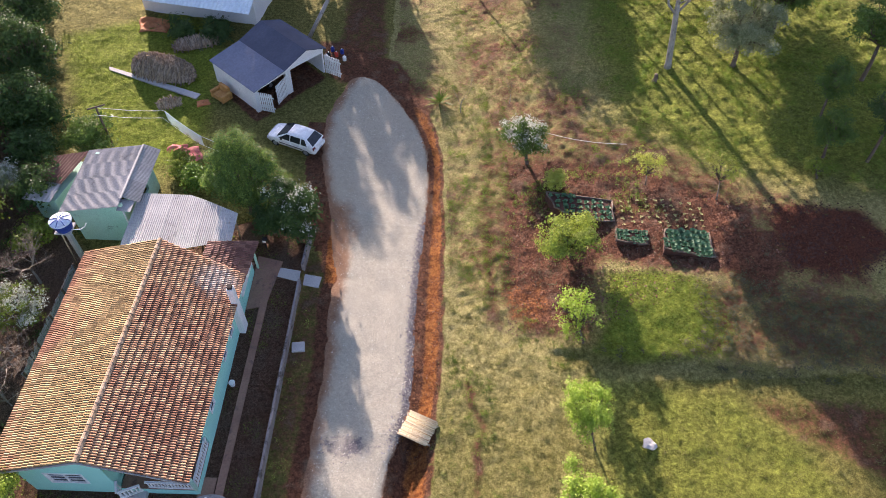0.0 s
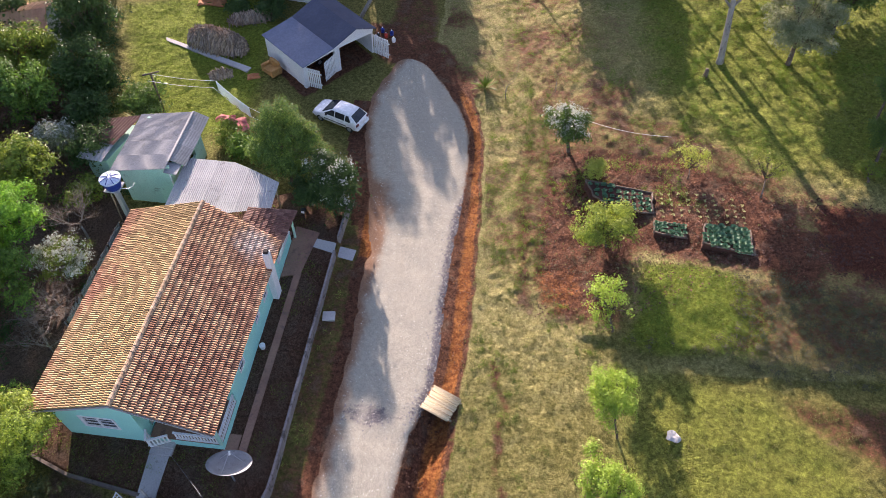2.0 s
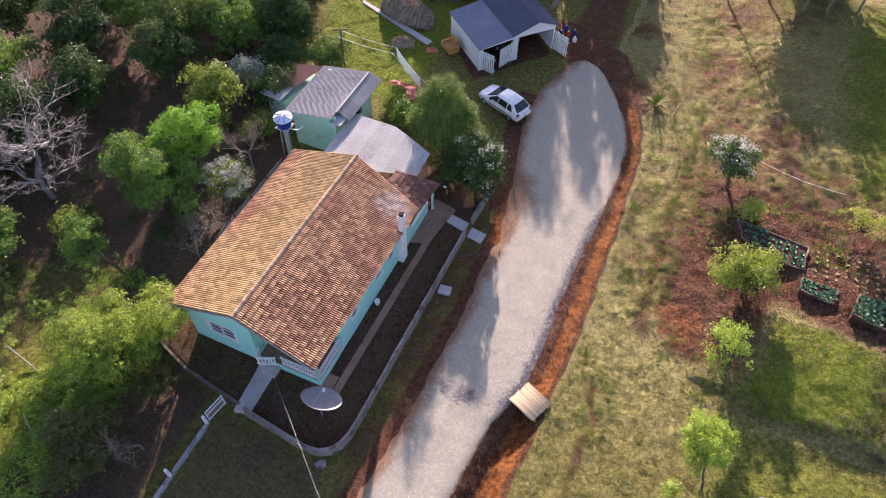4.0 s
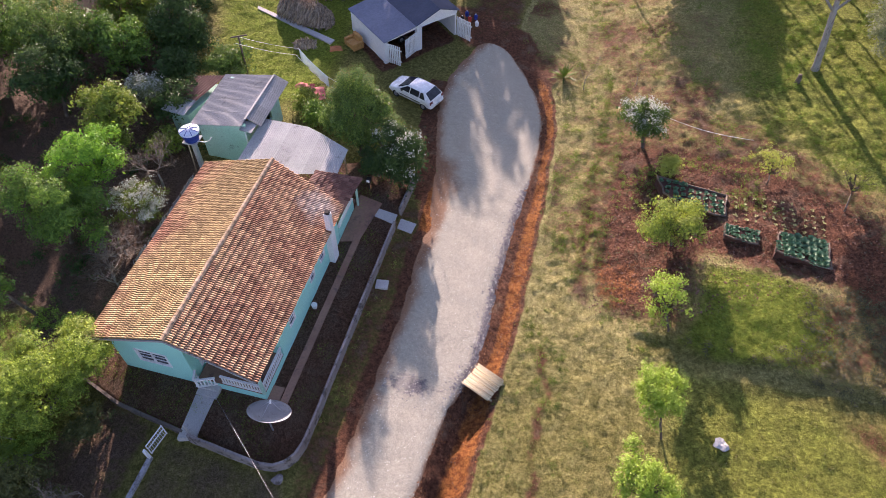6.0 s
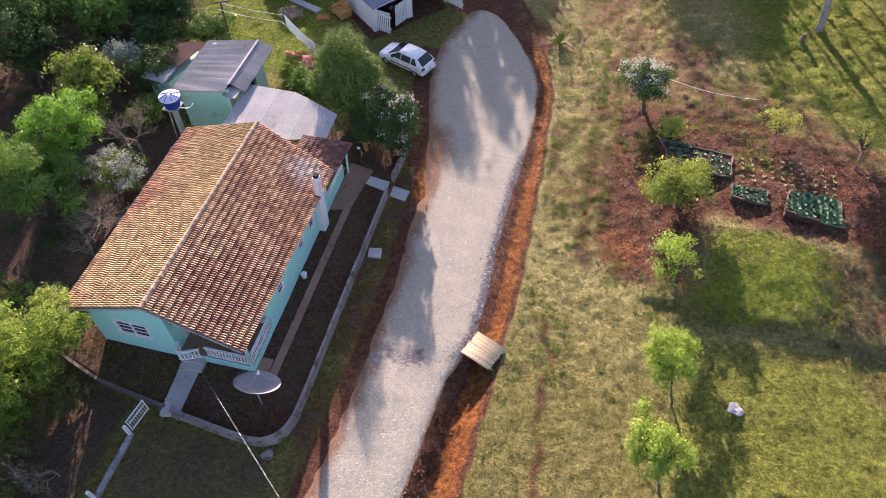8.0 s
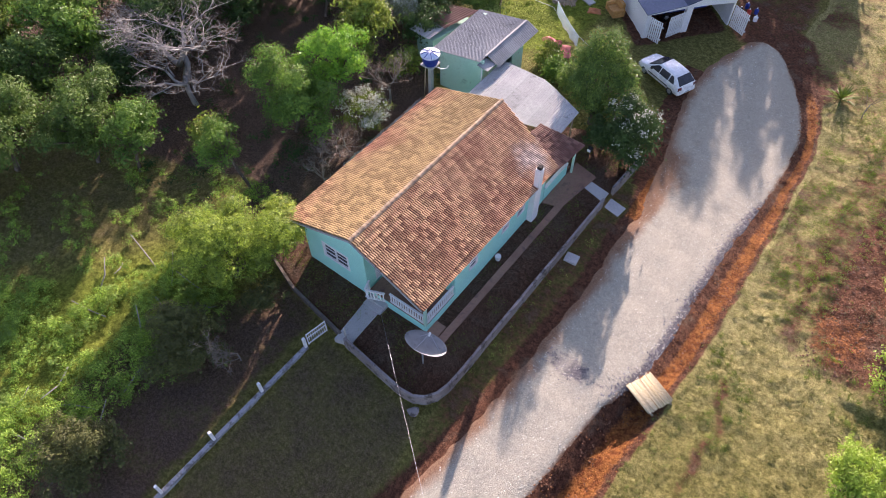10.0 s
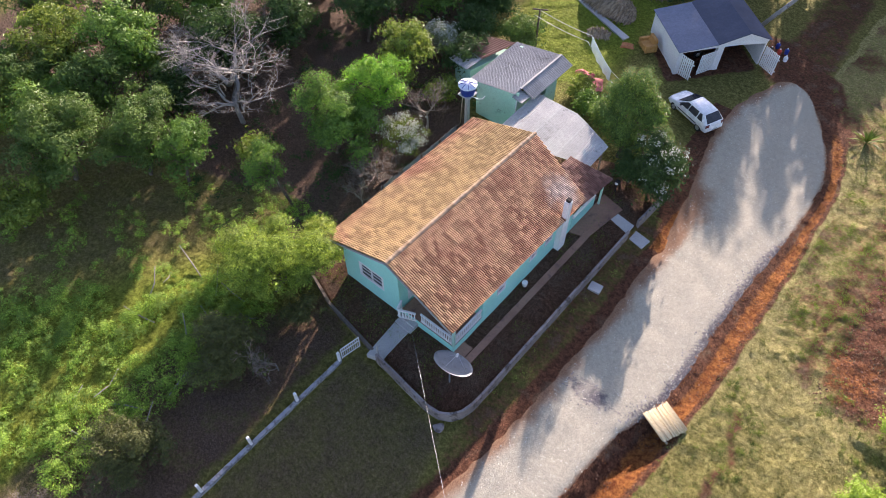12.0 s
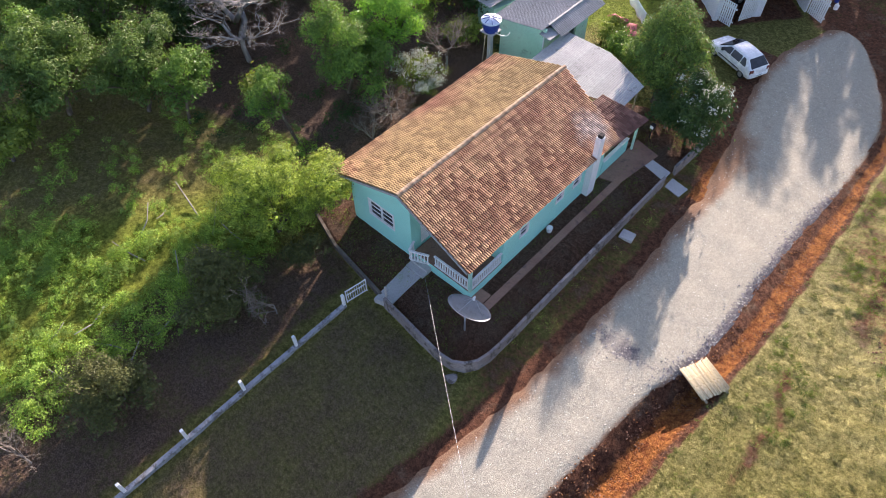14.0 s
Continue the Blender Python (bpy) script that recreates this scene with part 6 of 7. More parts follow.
crumpled("tarpaulin", -24.4, 49.2, 1.3, 1.0, 0.35, "orange", "crumpled orange-brown tarpaulin on the lawn", "tarpaulin", 21)
crumpled("cloth_heap", -17.4, 34.0, 0.6, 0.8, 0.08, "pinkcloth", "faded red cloth spread on the grass", "cloth", 22, 20)
crumpled("cloth_heap", -18.55, 34.6, 0.65, 0.35, 0.22, "pinkcloth", "crumpled red-brown cloth heap on the grass", "cloth", 23)
crumpled("cushion", -17.95, 39.5, 0.45, 0.35, 0.12, "orange", "orange-brown cushion lying on the grass", "cushion", 24, 30)


def build_washing_line():
    w = thing("washing_line_pole", -23.06, 34.54, hz(-23.06, 34.54), "leaning grey wooden washing line pole with a crossbar", "pole")
    rod("pole", [(0, 0, -0.2), (-0.03, 0.08, 1.8), (-0.08, 0.2, 3.4)], [0.09, 0.08, 0.065], M["bark"], w, 8)
    rod("crossbar", [(-0.6, 0.0, 3.3), (0.45, 0.45, 3.4)], 0.055, M["bark"], w, 6)
    l = thing("washing_line", -19.2, 35.9, 2.3, "thin pale washing line strung across the lawn", "washing line")
    a, b, c, d = Vector((-3.95, -1.15, 1.05)), Vector((0, 0, 0)), Vector((2.7, -1.55, -0.8)), Vector((6.0, -3.4, -0.2))

    def on_line(t):
        p = a.lerp(b, t * 3) if t < 1 / 3 else (b.lerp(c, t * 3 - 1) if t < 2 / 3 else c.lerp(d, t * 3 - 2))
        return p - Vector((0, 0, 0.12 * math.sin(math.pi * (t * 3 % 1))))
    for off in (0.0, 0.55):
        rod("line", [on_line(i / 24) + Vector((0, -off, -off * 0.3)) for i in range(25)], 0.011, M["cloth"], l, 4)
    n, k = 26, 7
    V, F = [], []
    for i in range(n):
        p = on_line(1 / 3 + 0.333 * i / (n - 1)) + Vector((-19.2, 35.9, 2.3))
        for j in range(k):
            q = j / (k - 1)
            V.append(p + Vector((0.03 * math.sin(i * 1.3) * q, 0.06 * math.sin(i * 0.9 + q * 2) * q, -0.9 * q + 0.05 * math.sin(i * 0.55) * q)))
    for i in range(n - 1):
        for j in range(k - 1):
            F.append((i * k + j, (i + 1) * k + j, (i + 1) * k + j + 1, i * k + j + 1))
    o = new("sheet", mesh_of("sheet", V, F, M["cloth"], True))
    sol = o.modifiers.new("thick", "SOLIDIFY")
    sol.thickness = 0.012
    tagged(o, "long white cloth hanging on the washing line", "cloth")


build_washing_line()


def jug(x, y, mat, label, s=1.0):
    j = thing("jug", x, y, hz(x, y), label, "jug")
    V, F = [], []
    tube(V, F, [(0, 0, 0), (0, 0, 0.34 * s), (0, 0, 0.44 * s), (0, 0, 0.46 * s)], [0.17 * s, 0.18 * s, 0.08 * s, 0.05 * s], 14)
    under(new("body", mesh_of("body", V, F, M[mat], False)), j)
    V, F = [], []
    tube(V, F, [(0, 0, 0.46 * s), (0, 0, 0.53 * s)], [0.055 * s, 0.05 * s], 10)
    under(new("cap", mesh_of("cap", V, F, M["white"], False)), j)


for x, y, mat, lab in ((-9.15, 46.6, "tank", "blue plastic jug by the shed"), (-8.35, 46.3, "tank", "blue plastic jug by the shed"), (-8.75, 45.9, "red", "red plastic jug by the shed"), (-9.35, 45.8, "rubber", "dark plastic jug by the shed"), (-8.05, 45.4, "white", "white plastic jug by the shed"), (-9.5, 45.5, "white", "white plastic jug by the shed")):
    jug(x, y, mat, lab, 0.9)
p_ = thing("fence_pole", -11.4, 47.9, 0, "thick leaning grey pole beyond the shed", "pole")
rod("pole", [(-0.1, 0, -0.2), (2.0, 0.3, 3.6)], [0.17, 0.15], M["pale_bark"], p_, 8)

# a white bucket at the wall and a lantern by the porch
def build_bucket():
    b = thing("bucket", -10.72, 16.4, hz(-10.72, 16.4), "white plastic bucket against the house wall", "bucket")
    V, F = [], []
    tube(V, F, [(0, 0, 0), (0, 0, 0.3), (0, 0, 0.32), (0, 0, 0.3), (0, 0, 0.05)], [0.13, 0.17, 0.185, 0.155, 0.12], 16)
    under(new("body", mesh_of("body", V, F, M["white"])), b)
    rod("handle", [(-0.17, 0, 0.28), (-0.1, 0.12, 0.2), (0.1, 0.12, 0.2), (0.17, 0, 0.28)], 0.008, M["steel"], b, 5)


build_bucket()
l_ = thing("garden_lantern", -10.6, 25.7, hz(-10.6, 25.7), "white lantern with a dark head on a short post", "lantern")
rod("post", [(0, 0, -0.1), (0, 0, 0.75)], 0.04, M["dark"], l_, 8)
part("lantern_head", one_box(-0.13, -0.13, 0.75, 0.13, 0.13, 1.0, 0.02), M["dark"], l_)
part("lens", one_box(-0.1, -0.145, 0.78, 0.1, -0.131, 0.97, 0.004), M["white"], l_, "white lantern face")

# power line from the veranda to the street
w_ = thing("power_cable", -14.0, 10.35, 1.7, "thin pale power cable from the veranda roof", "cable")
pts = []
for i in range(25):
    t = i / 24
    pts.append((17.4 * t, -14.2 * t, 8.0 * t - 0.5 * math.sin(math.pi * t)))
rod("cable", pts, 0.0045, M["steel"], w_, 5)


# ---- trees ----
FRUIT = "young fruit tree with bright lime green leaves"
tree("tree", 7.65, 14.6, 2.0, 1.62, 0.95, "leaf_bright", FRUIT, k=14, count=3600, size=0.17, loose=0.82, bx=8.24, by=13.28, r0=0.06, seed=31, group="fruit trees on the meadow")
tree("tree", 7.2, 10.2, 2.0, 1.45, 0.9, "leaf_bright", FRUIT, k=14, count=3400, size=0.17, loose=0.82, bx=7.84, by=9.21, r0=0.06, seed=32, group="fruit trees on the meadow")
tree("tree", 7.57, 20.11, 1.7, 1.55, 1.35, "leaf_bright", "young tree with sparse lime green leaves", k=16, count=1150, size=0.18, loose=0.6, bx=8.17, by=19.21, r0=0.06, seed=33, group="fruit trees on the meadow")
tree("tree", 7.68, 25.51, 1.45, 1.85, 1.5, "leaf_lime", "spreading yellow-green bush beside the garden bed", "bush", k=18, count=5600, size=0.14, loose=0.92, bx=7.98, by=25.01, r0=0.07, seed=34)
tree("tree", 5.6, 34, 1.75, 1.5, 1.5, "leaf_mid", "small round tree with pale blossom and dark trunk", k=12, count=3400, size=0.16, bx=5.85, by=33.4, r0=0.13, seed=35, blossom=2300)
tree("shrub", 7.45, 30.84, 0.9, 0.95, 0.7, "leaf_yellow", "small yellow-green shrub on bare earth", "shrub", k=9, count=1100, size=0.14, r0=0.03, seed=36, group="yellow shrubs")
tree("shrub", 13.19, 31.41, 1.2, 1.2, 1.1, "leaf_yellow", "sparse yellow-leaved young tree in the garden", "shrub", k=12, count=750, size=0.13, bx=13.24, by=30.71, r0=0.04, seed=37, group="yellow shrubs")
tree("shrub", 17.71, 30.83, 1.2, 1.2, 1.0, "leaf_yellow", "sparse yellow-leaved young tree in the garden", "shrub", k=12, count=700, size=0.13, bx=17.36, by=29.18, r0=0.05, seed=38, group="yellow shrubs")

tree("tree", -12.6, 29.6, 3.6, 3.0, 3.0, "leaf_tall", "feathery broad green tree between house and car", count=11500, size=0.16, shell=0.68, loose=0.9, bx=-12.2, by=28.9, r0=0.2, seed=41,
     lobes=[(-0.4, 0.2, 1.6, 1.1, 0.9, 1.0), (-0.9, 0.9, 4.4, 0.5, 0.46, 1.5), (-0.1, 1.0, 4.9, 0.46, 0.46, 1.4), (0.5, 0.9, 4.3, 0.46, 0.46, 1.5), (-1.7, 0.6, 3.3, 0.55, 0.55, 1.3), (-0.5, 0.4, 3.4, 0.75, 0.7, 1.4), (0.7, 0.3, 3.5, 0.65, 0.65, 1.3), (1.3, 0.4, 2.9, 0.6, 0.6, 1.1), (1.55, 0.7, 3.7, 0.5, 0.5, 1.0), (-2.1, 0.3, 2.2, 0.55, 0.55, 1.0),
            (-1.1, -0.2, 2.3, 0.75, 0.75, 1.2), (0.1, -0.3, 2.2, 0.85, 0.75, 1.2), (2.1, 0.7, 2.3, 0.55, 0.55, 0.9), (1.0, -0.4, 1.5, 0.7, 0.6, 0.8), (-1.4, 1.2, 4.0, 0.36, 0.36, 1.2), (0.95, 1.0, 3.7, 0.36, 0.36, 1.1), (-2.6, 0.8, 1.7, 0.5, 0.5, 0.7)])
tree("flowering_bush", -9.0, 27.4, 1.95, 2.0, 2.0, "leaf_dark", "dark dense bush with white blossom by the wall", "bush", k=14, loose=0.95, count=8500, size=0.16, bx=-9.3, by=27.5, r0=0.1, seed=42, blossom=1300)
tree("bush", -10.4, 27.0, 1.2, 1.2, 1.1, "leaf_dark", "dark green bush by the yard wall", "bush", k=9, count=3600, size=0.17, r0=0.07, seed=43)
tree("bush", -17.6, 32.6, 0.7, 1.1, 0.7, "leaf_olive", "low olive bush beside the outbuilding", "bush", k=8, count=1600, size=0.16, r0=0.04, seed=44)
tree("bush", -16.0, 31.2, 0.9, 1.3, 0.9, "leaf_green", "low green bush beside the big tree", "bush", k=8, count=2200, size=0.17, r0=0.05, seed=45)
tree("bush", -24.2, 34.0, 1.4, 2.0, 1.4, "leaf_mid", "mid-green bush at the edge of the lawn", "bush", k=12, count=4500, size=0.18, r0=0.09, seed=46)

# the wood left of the house: x, y, crown height, radius, half height, leaf, count, size
# some trees in shade get darker leaves, so their shade is partly colour
WOOD = (
    (-42.0, 6.2, 3.0, 2.6, 2.2, "leaf_green", 5000, 0.22), (-45.5, 7.0, 3.0, 2.6, 2.2, "leaf_mid", 4500, 0.23),
    (-47.5, 16.5, 3.5, 3.0, 2.6, "leaf_dark", 4500, 0.25), (-40.8, 9.5, 3.2, 2.6, 2.2, "leaf_mid", 5000, 0.22), (-50.5, 5.0, 3.6, 3.2, 2.8, "leaf_dark", 4200, 0.27), (-37.8, 13.0, 2.6, 2.2, 1.8, "leaf_dark", 4200, 0.21), (-52, 12, 3.8, 3.2, 2.8, "leaf_mid", 4200, 0.27),
    (-37.8, 5.2, 3.5, 3.5, 2.6, "leaf_mid", 11000, 0.21), (-34.6, 8.6, 3.4, 2.6, 2.4, "leaf_mid", 9000, 0.18),
    (-32.0, 9.7, 3.3, 1.8, 1.7, "leaf_green", 4000, 0.18),
    (-26.6, 17.7, 3.3, 2.9, 2.7, "leaf_green", 12500, 0.17), (-25.9, 20.6, 3.9, 2.2, 2.0, "leaf_spring", 7000, 0.16),
    (-21.3, 7.8, 2.75, 3.2, 2.5, "leaf_bush", 21000, 0.14), (-19.7, 2.8, 1.6, 2.1, 1.65, "leaf_shade", 8000, 0.14),
    (-19.0, -3.6, 1.5, 2.0, 1.4, "leaf_shade", 7000, 0.14), (-42.4, 13.2, 3.6, 3.2, 2.8, "leaf_green", 6500, 0.26),
    (-46.5, 9.9, 3.5, 2.8, 2.6, "leaf_olive", 4500, 0.26), (-28.2, 25.6, 3.0, 2.2, 2.2, "leaf_olive", 5200, 0.22),
    (-27.2, 32.2, 2.0, 1.5, 1.5, "leaf_dark", 2600, 0.2), (-35.1, 31.6, 3.5, 3.3, 2.8, "leaf_mid", 6500, 0.23),
    (-31.6, 32.6, 3.0, 2.2, 2.2, "leaf_green", 4200, 0.23), (-28.3, 35.5, 2.8, 2.6, 2.4, "leaf_dark", 5200, 0.23),
    (-40.7, 26.4, 3.5, 3.3, 2.8, "leaf_dark", 6000, 0.26),
    (-33.6, 27.8, 3.4, 2.6, 2.4, "leaf_dark", 5200, 0.21), (-40.0, 31.5, 3.5, 3.4, 3.0, "leaf_green", 5200, 0.27),
    (-33.5, 36.6, 3.0, 2.6, 2.4, "leaf_olive", 4000, 0.25), (-30.3, 13.4, 0.9, 1.4, 0.9, "leaf_olive", 2800, 0.2),
    (-43.5, 20.5, 3.6, 3.2, 2.8, "leaf_green", 5000, 0.27), (-30.5, 40.5, 3.4, 2.6, 2.6, "leaf_dark", 4600, 0.25),
    (-37.5, 41.0, 3.5, 3.2, 2.8, "leaf_dark", 4600, 0.27), (-48.0, 27.0, 4.0, 3.6, 3.2, "leaf_dark", 4200, 0.3),
    (-45.0, 36.0, 4.0, 3.6, 3.2, "leaf_green", 4200, 0.3),
    (-32.5, 46.5, 3.4, 2.8, 2.6, "leaf_dark", 4200, 0.26), (-39.0, 18.0, 3.2, 2.8, 2.4, "leaf_dark", 4500, 0.25),
    (-37.0, 22.5, 3.0, 2.6, 2.2, "leaf_dark", 4500, 0.22), (-44.5, 2.5, 3.6, 3.2, 2.6, "leaf_olive", 4500, 0.26), 
    (-25.2, 28.8, 2.0, 1.6, 1.5, "leaf_dark", 2600, 0.2), (-36.5, 1.0, 2.2, 2.0, 1.6, "leaf_olive", 3000, 0.22), (-24.6, 25.6, 1.0, 1.2, 0.9, "leaf_olive", 1600, 0.18),
)
for i, (x, y, cz, R, H, leaf, n, s) in enumerate(WOOD):
    lab = {"leaf_green": "leafy mid-green tree in the wood", "leaf_olive": "olive green leafy tree in the wood", "leaf_dark": "dark dense tree in the wood", "leaf_mid": "dense shaded green tree in the wood", "leaf_bright": "bright green leafy tree in the wood", "leaf_spring": "bright spring green leafy tree in the wood", "leaf_bush": "broad yellow-green bush beside the house", "leaf_shade": "dense dull olive bush beside the fence"}[leaf]
    tree("tree" if cz > 1.8 else "bush", x, y, cz * 0.92, R, H * 1.12, leaf, lab, "tree" if cz > 1.8 else "bush", k=12, count=n, size=s * 0.95, r0=0.05 + 0.03 * R, seed=60 + i, by=y - 0.5, loose=1.22 if leaf in ("leaf_bush", "leaf_shade") else 1.0)
tree("flowering_bush", -28.1, 29.6, 1.7, 1.3, 1.3, "leaf_grey", "pale blossoming bush in the wood", "bush", k=9, count=2200, size=0.17, r0=0.06, seed=101, blossom=3400)
tree("flowering_bush", -23.4, 20.0, 1.4, 1.8, 1.3, "leaf_olive", "sparse pale blossoming bush behind the house", "bush", k=14, loose=0.8, count=1700, size=0.14, r0=0.05, seed=102, blossom=2600)
bare_tree("bare_tree", -33.9, 15.2, 6.5, 7.4, "tall leafless tree with pale grey branches", 7, 0.2, 7, lean=(-0.45, 0.2), thin=0.57)
bare_tree("bare_tree", -23.5, 22.7, 4.6, 2.3, "small leafless tree behind the house", 8, 0.09, 6, thin=0.54)
bare_tree("bare_bush", -22.9, 17.2, 2.6, 2.9, "leafless twiggy bush behind the house", 9, 0.05, 6, split=3, thin=0.6, category="bush")
bare_tree("bare_bush", -22.0, 14.9, 2.1, 2.0, "leafless twiggy bush behind the house", 10, 0.04, 5, split=3, category="bush")
bare_tree("bare_bush", -19.3, -7.4, 3.0, 2.0, "leafless pale twiggy bush at the fence", 11, 0.04, 5, split=3, category="bush")
bare_tree("bare_bush", -17.4, 4.0, 2.6, 1.7, "dry reddish twigs by the gate", 12, 0.03, 5, split=3, category="bush", thin=0.72)

tree("tree", -26.3, 11.5, 3.7, 1.5, 1.7, "leaf_green", "slender leaning tree with yellow-green leaves", k=14, loose=0.8, count=2800, size=0.17, bx=-25.4, by=12.15, r0=0.1, seed=103)

# trees of the upper meadow and beyond
for x, y, hh, r0, seed in ((16.62, 42.31, 19.0, 0.24, 1),):
    e = thing("eucalyptus", x, y, hz(x, y), "tall slim pale eucalyptus trunk on the meadow", "tree")
    rod("trunk", [(0, 0, -0.2), (-0.05, 0.05, 0.4), (-0.35, 0.12, 2.5), (-0.62, 0.2, 4.3), (-0.9, 0.3, 6.5), (-1.1, 0.3, hh * 0.5)], [r0 * 1.35, r0, r0 * 0.9, r0 * 0.8, r0 * 0.4, 0.04], M["pale_bark"], e, 10)
    for q, w in ((((-0.62, 0.2, 4.2), (-1.5, -0.2, 5.2), (-1.9, -0.1, 6.6), (-2.8, 0.2, 8.2)), 0.1), (((-0.62, 0.2, 4.3), (0.2, 0.5, 5.3), (0.5, 0.4, 7.0), (1.1, 0.9, 8.6)), 0.11), (((-0.7, 0.2, 5.0), (-0.4, -0.7, 6.0), (-0.6, -1.2, 7.4)), 0.07)):
        rod("limb", q, [w * (1 - 0.22 * k) for k in range(len(q))], M["pale_bark"], e, 7)
    rod("stub", [(-0.2, 0.2, 2.6), (-0.5, 0.2, 3.0), (-0.5, 0.2, 3.5)], 0.07, M["pale_bark"], e, 6)
UP = (
    (21.2, 42.6, 2.9, 3.6, 2.1, "leaf_grey", 9000, 0.17, 0.9), (24.8, 46.0, 3.8, 3.0, 2.4, "leaf_mid", 6500, 0.18, 0.9),
    (25.4, 36.4, 2.9, 1.5, 1.5, "leaf_mid", 3600, 0.16, 0.85), (24.7, 33.0, 2.0, 1.5, 1.4, "leaf_mid", 3800, 0.16, 0.85),
    (27.2, 32.4, 3.6, 1.7, 1.4, "leaf_dark", 3600, 0.17, 0.8), (29.4, 40.2, 3.8, 2.8, 2.2, "leaf_mid", 6000, 0.18, 0.9),
    (31.5, 30.4, 3.8, 2.4, 2.2, "leaf_dark", 3800, 0.19, 0.85), (23.74, 31.14, 0.5, 0.7, 0.5, "leaf_olive", 900, 0.13, 0.9),
)
for i, (x, y, cz, R, H, leaf, n, s, loose) in enumerate(UP):
    tree("tree" if cz > 1 else "bush", x, y, cz, R, H, leaf, "leafy tree at the upper edge of the meadow" if cz > 1 else "low dark bush on the meadow", "tree" if cz > 1 else "bush", k=11, count=n, size=s, r0=0.04 + 0.04 * R, seed=120 + i, by=y - 0.6, loose=loose)
# unseen tall trees past the lane, placed to cast shade on lane and garden
FAR = ((-24.2, 60, 9.0, 2.0, 0.25), (-21.7, 60, 9.5, 1.5, 0.36), (-19.3, 61, 9.5, 1.6, 0.36), (-17.2, 62, 9.5, 1.5, 0.3), (-16.0, 60, 9.0, 1.0, 0.3), (-12.95, 60.5, 8.2, 0.51, 0.3), (-10.7, 61, 7.5, 0.8, 0.3), (-8.9, 61, 5.2, 1.1, 0.2), (-7.4, 61, 4.3, 1.2, 0.15), (14.05, 52.62, 12.4, 2.2, 0.7), (15.76, 52.68, 12.6, 2.2, 0.7), (17.46, 51.89, 12.4, 2.3, 0.7), (19.11, 51.95, 12.2, 2.3, 0.7), (21.06, 52.77, 9.2, 1.8, 0.4), (24.45, 51.2, 9, 2.4, 0.35), (7.85, 54.0, 12.8, 1.1, 0.74), (9.5, 54.2, 12.9, 1.4, 0.74), (11.6, 54.45, 12.6, 1.5, 0.72), (-0.5, 64, 10.5, 0.25, 0.7), (2.19, 64.55, 11.0, 0.25, 0.7), (4.83, 61.59, 11.0, 0.25, 0.7), (-38, 56, 8, 3.2, 0.3))
for i, (x, y, hh, R, c0) in enumerate(FAR):
    e = thing("eucalyptus", x, y, hz(x, y), "unseen tall eucalyptus past the end of the lane", "tree", group="tall trees past the lane")
    rod("trunk", [(0, 0, -0.2), (0.1, 0, hh * 0.5), (0.0, 0.1, hh * 0.95)], [0.2, 0.14, 0.05] if c0 < 0.6 else [0.1, 0.08, 0.04], M["pale_bark"], e, 8)
    lob = [(R * 0.5 * math.sin(k * 2.4), R * 0.5 * math.cos(k * 2.4), hh * (c0 + (0.98 - c0) * k / 8), R * (0.75 - 0.05 * k), R * (0.75 - 0.05 * k), hh * 0.1) for k in range(9)]
    V, F = leaf_cloud(lob, int(2500 + 2200 * R) if R > 0.5 else 160, 0.42 if R > 0.5 else 0.25, 200 + i, shell=0.3)
    under(new("crown", mesh_quads("crown", V, F, M["leaf_dark"])), e)


# two more unseen trees, placed to cast the dark patch on the upper meadow
for x, y, cz, R, H, seed in ((6.4, 59.6, 3.5, 3.9, 3.2, 221), (8.6, 57.0, 2.6, 2.7, 2.4, 222)):
    tree("tree", x, y, cz, R, H, "leaf_dark", "unseen broad dark tree past the upper meadow", k=14, count=9000, size=0.34, r0=0.25, seed=seed)


# ---- garden ----
def build_bed(name, outline, label, hgt):
    zmin = min(hz(x, y) for x, y in outline)
    b = thing(name, outline[0][0], outline[0][1], zmin, label, "garden bed")
    inv = Matrix.Translation((-outline[0][0], -outline[0][1], -zmin))
    top = max(hz(x, y) for x, y in outline) + hgt
    o = part("soil", prism(outline, zmin - 0.2, top), M["soilmat"], None)
    o.parent, o.matrix_parent_inverse = b, inv
    n = len(outline)
    for i in range(n):
        (ax, ay), (bx, by) = outline[i], outline[(i + 1) % n]
        pts = [(ax + (bx - ax) * t / 4 + 0.05 * math.sin(t * 2 + i), ay + (by - ay) * t / 4 + 0.05 * math.cos(t * 3 + i), top + 0.02) for t in range(5)]
        o = rod("border_pole", pts, 0.06, M["bark"], None, 6)
        o.parent, o.matrix_parent_inverse = b, inv
    return top


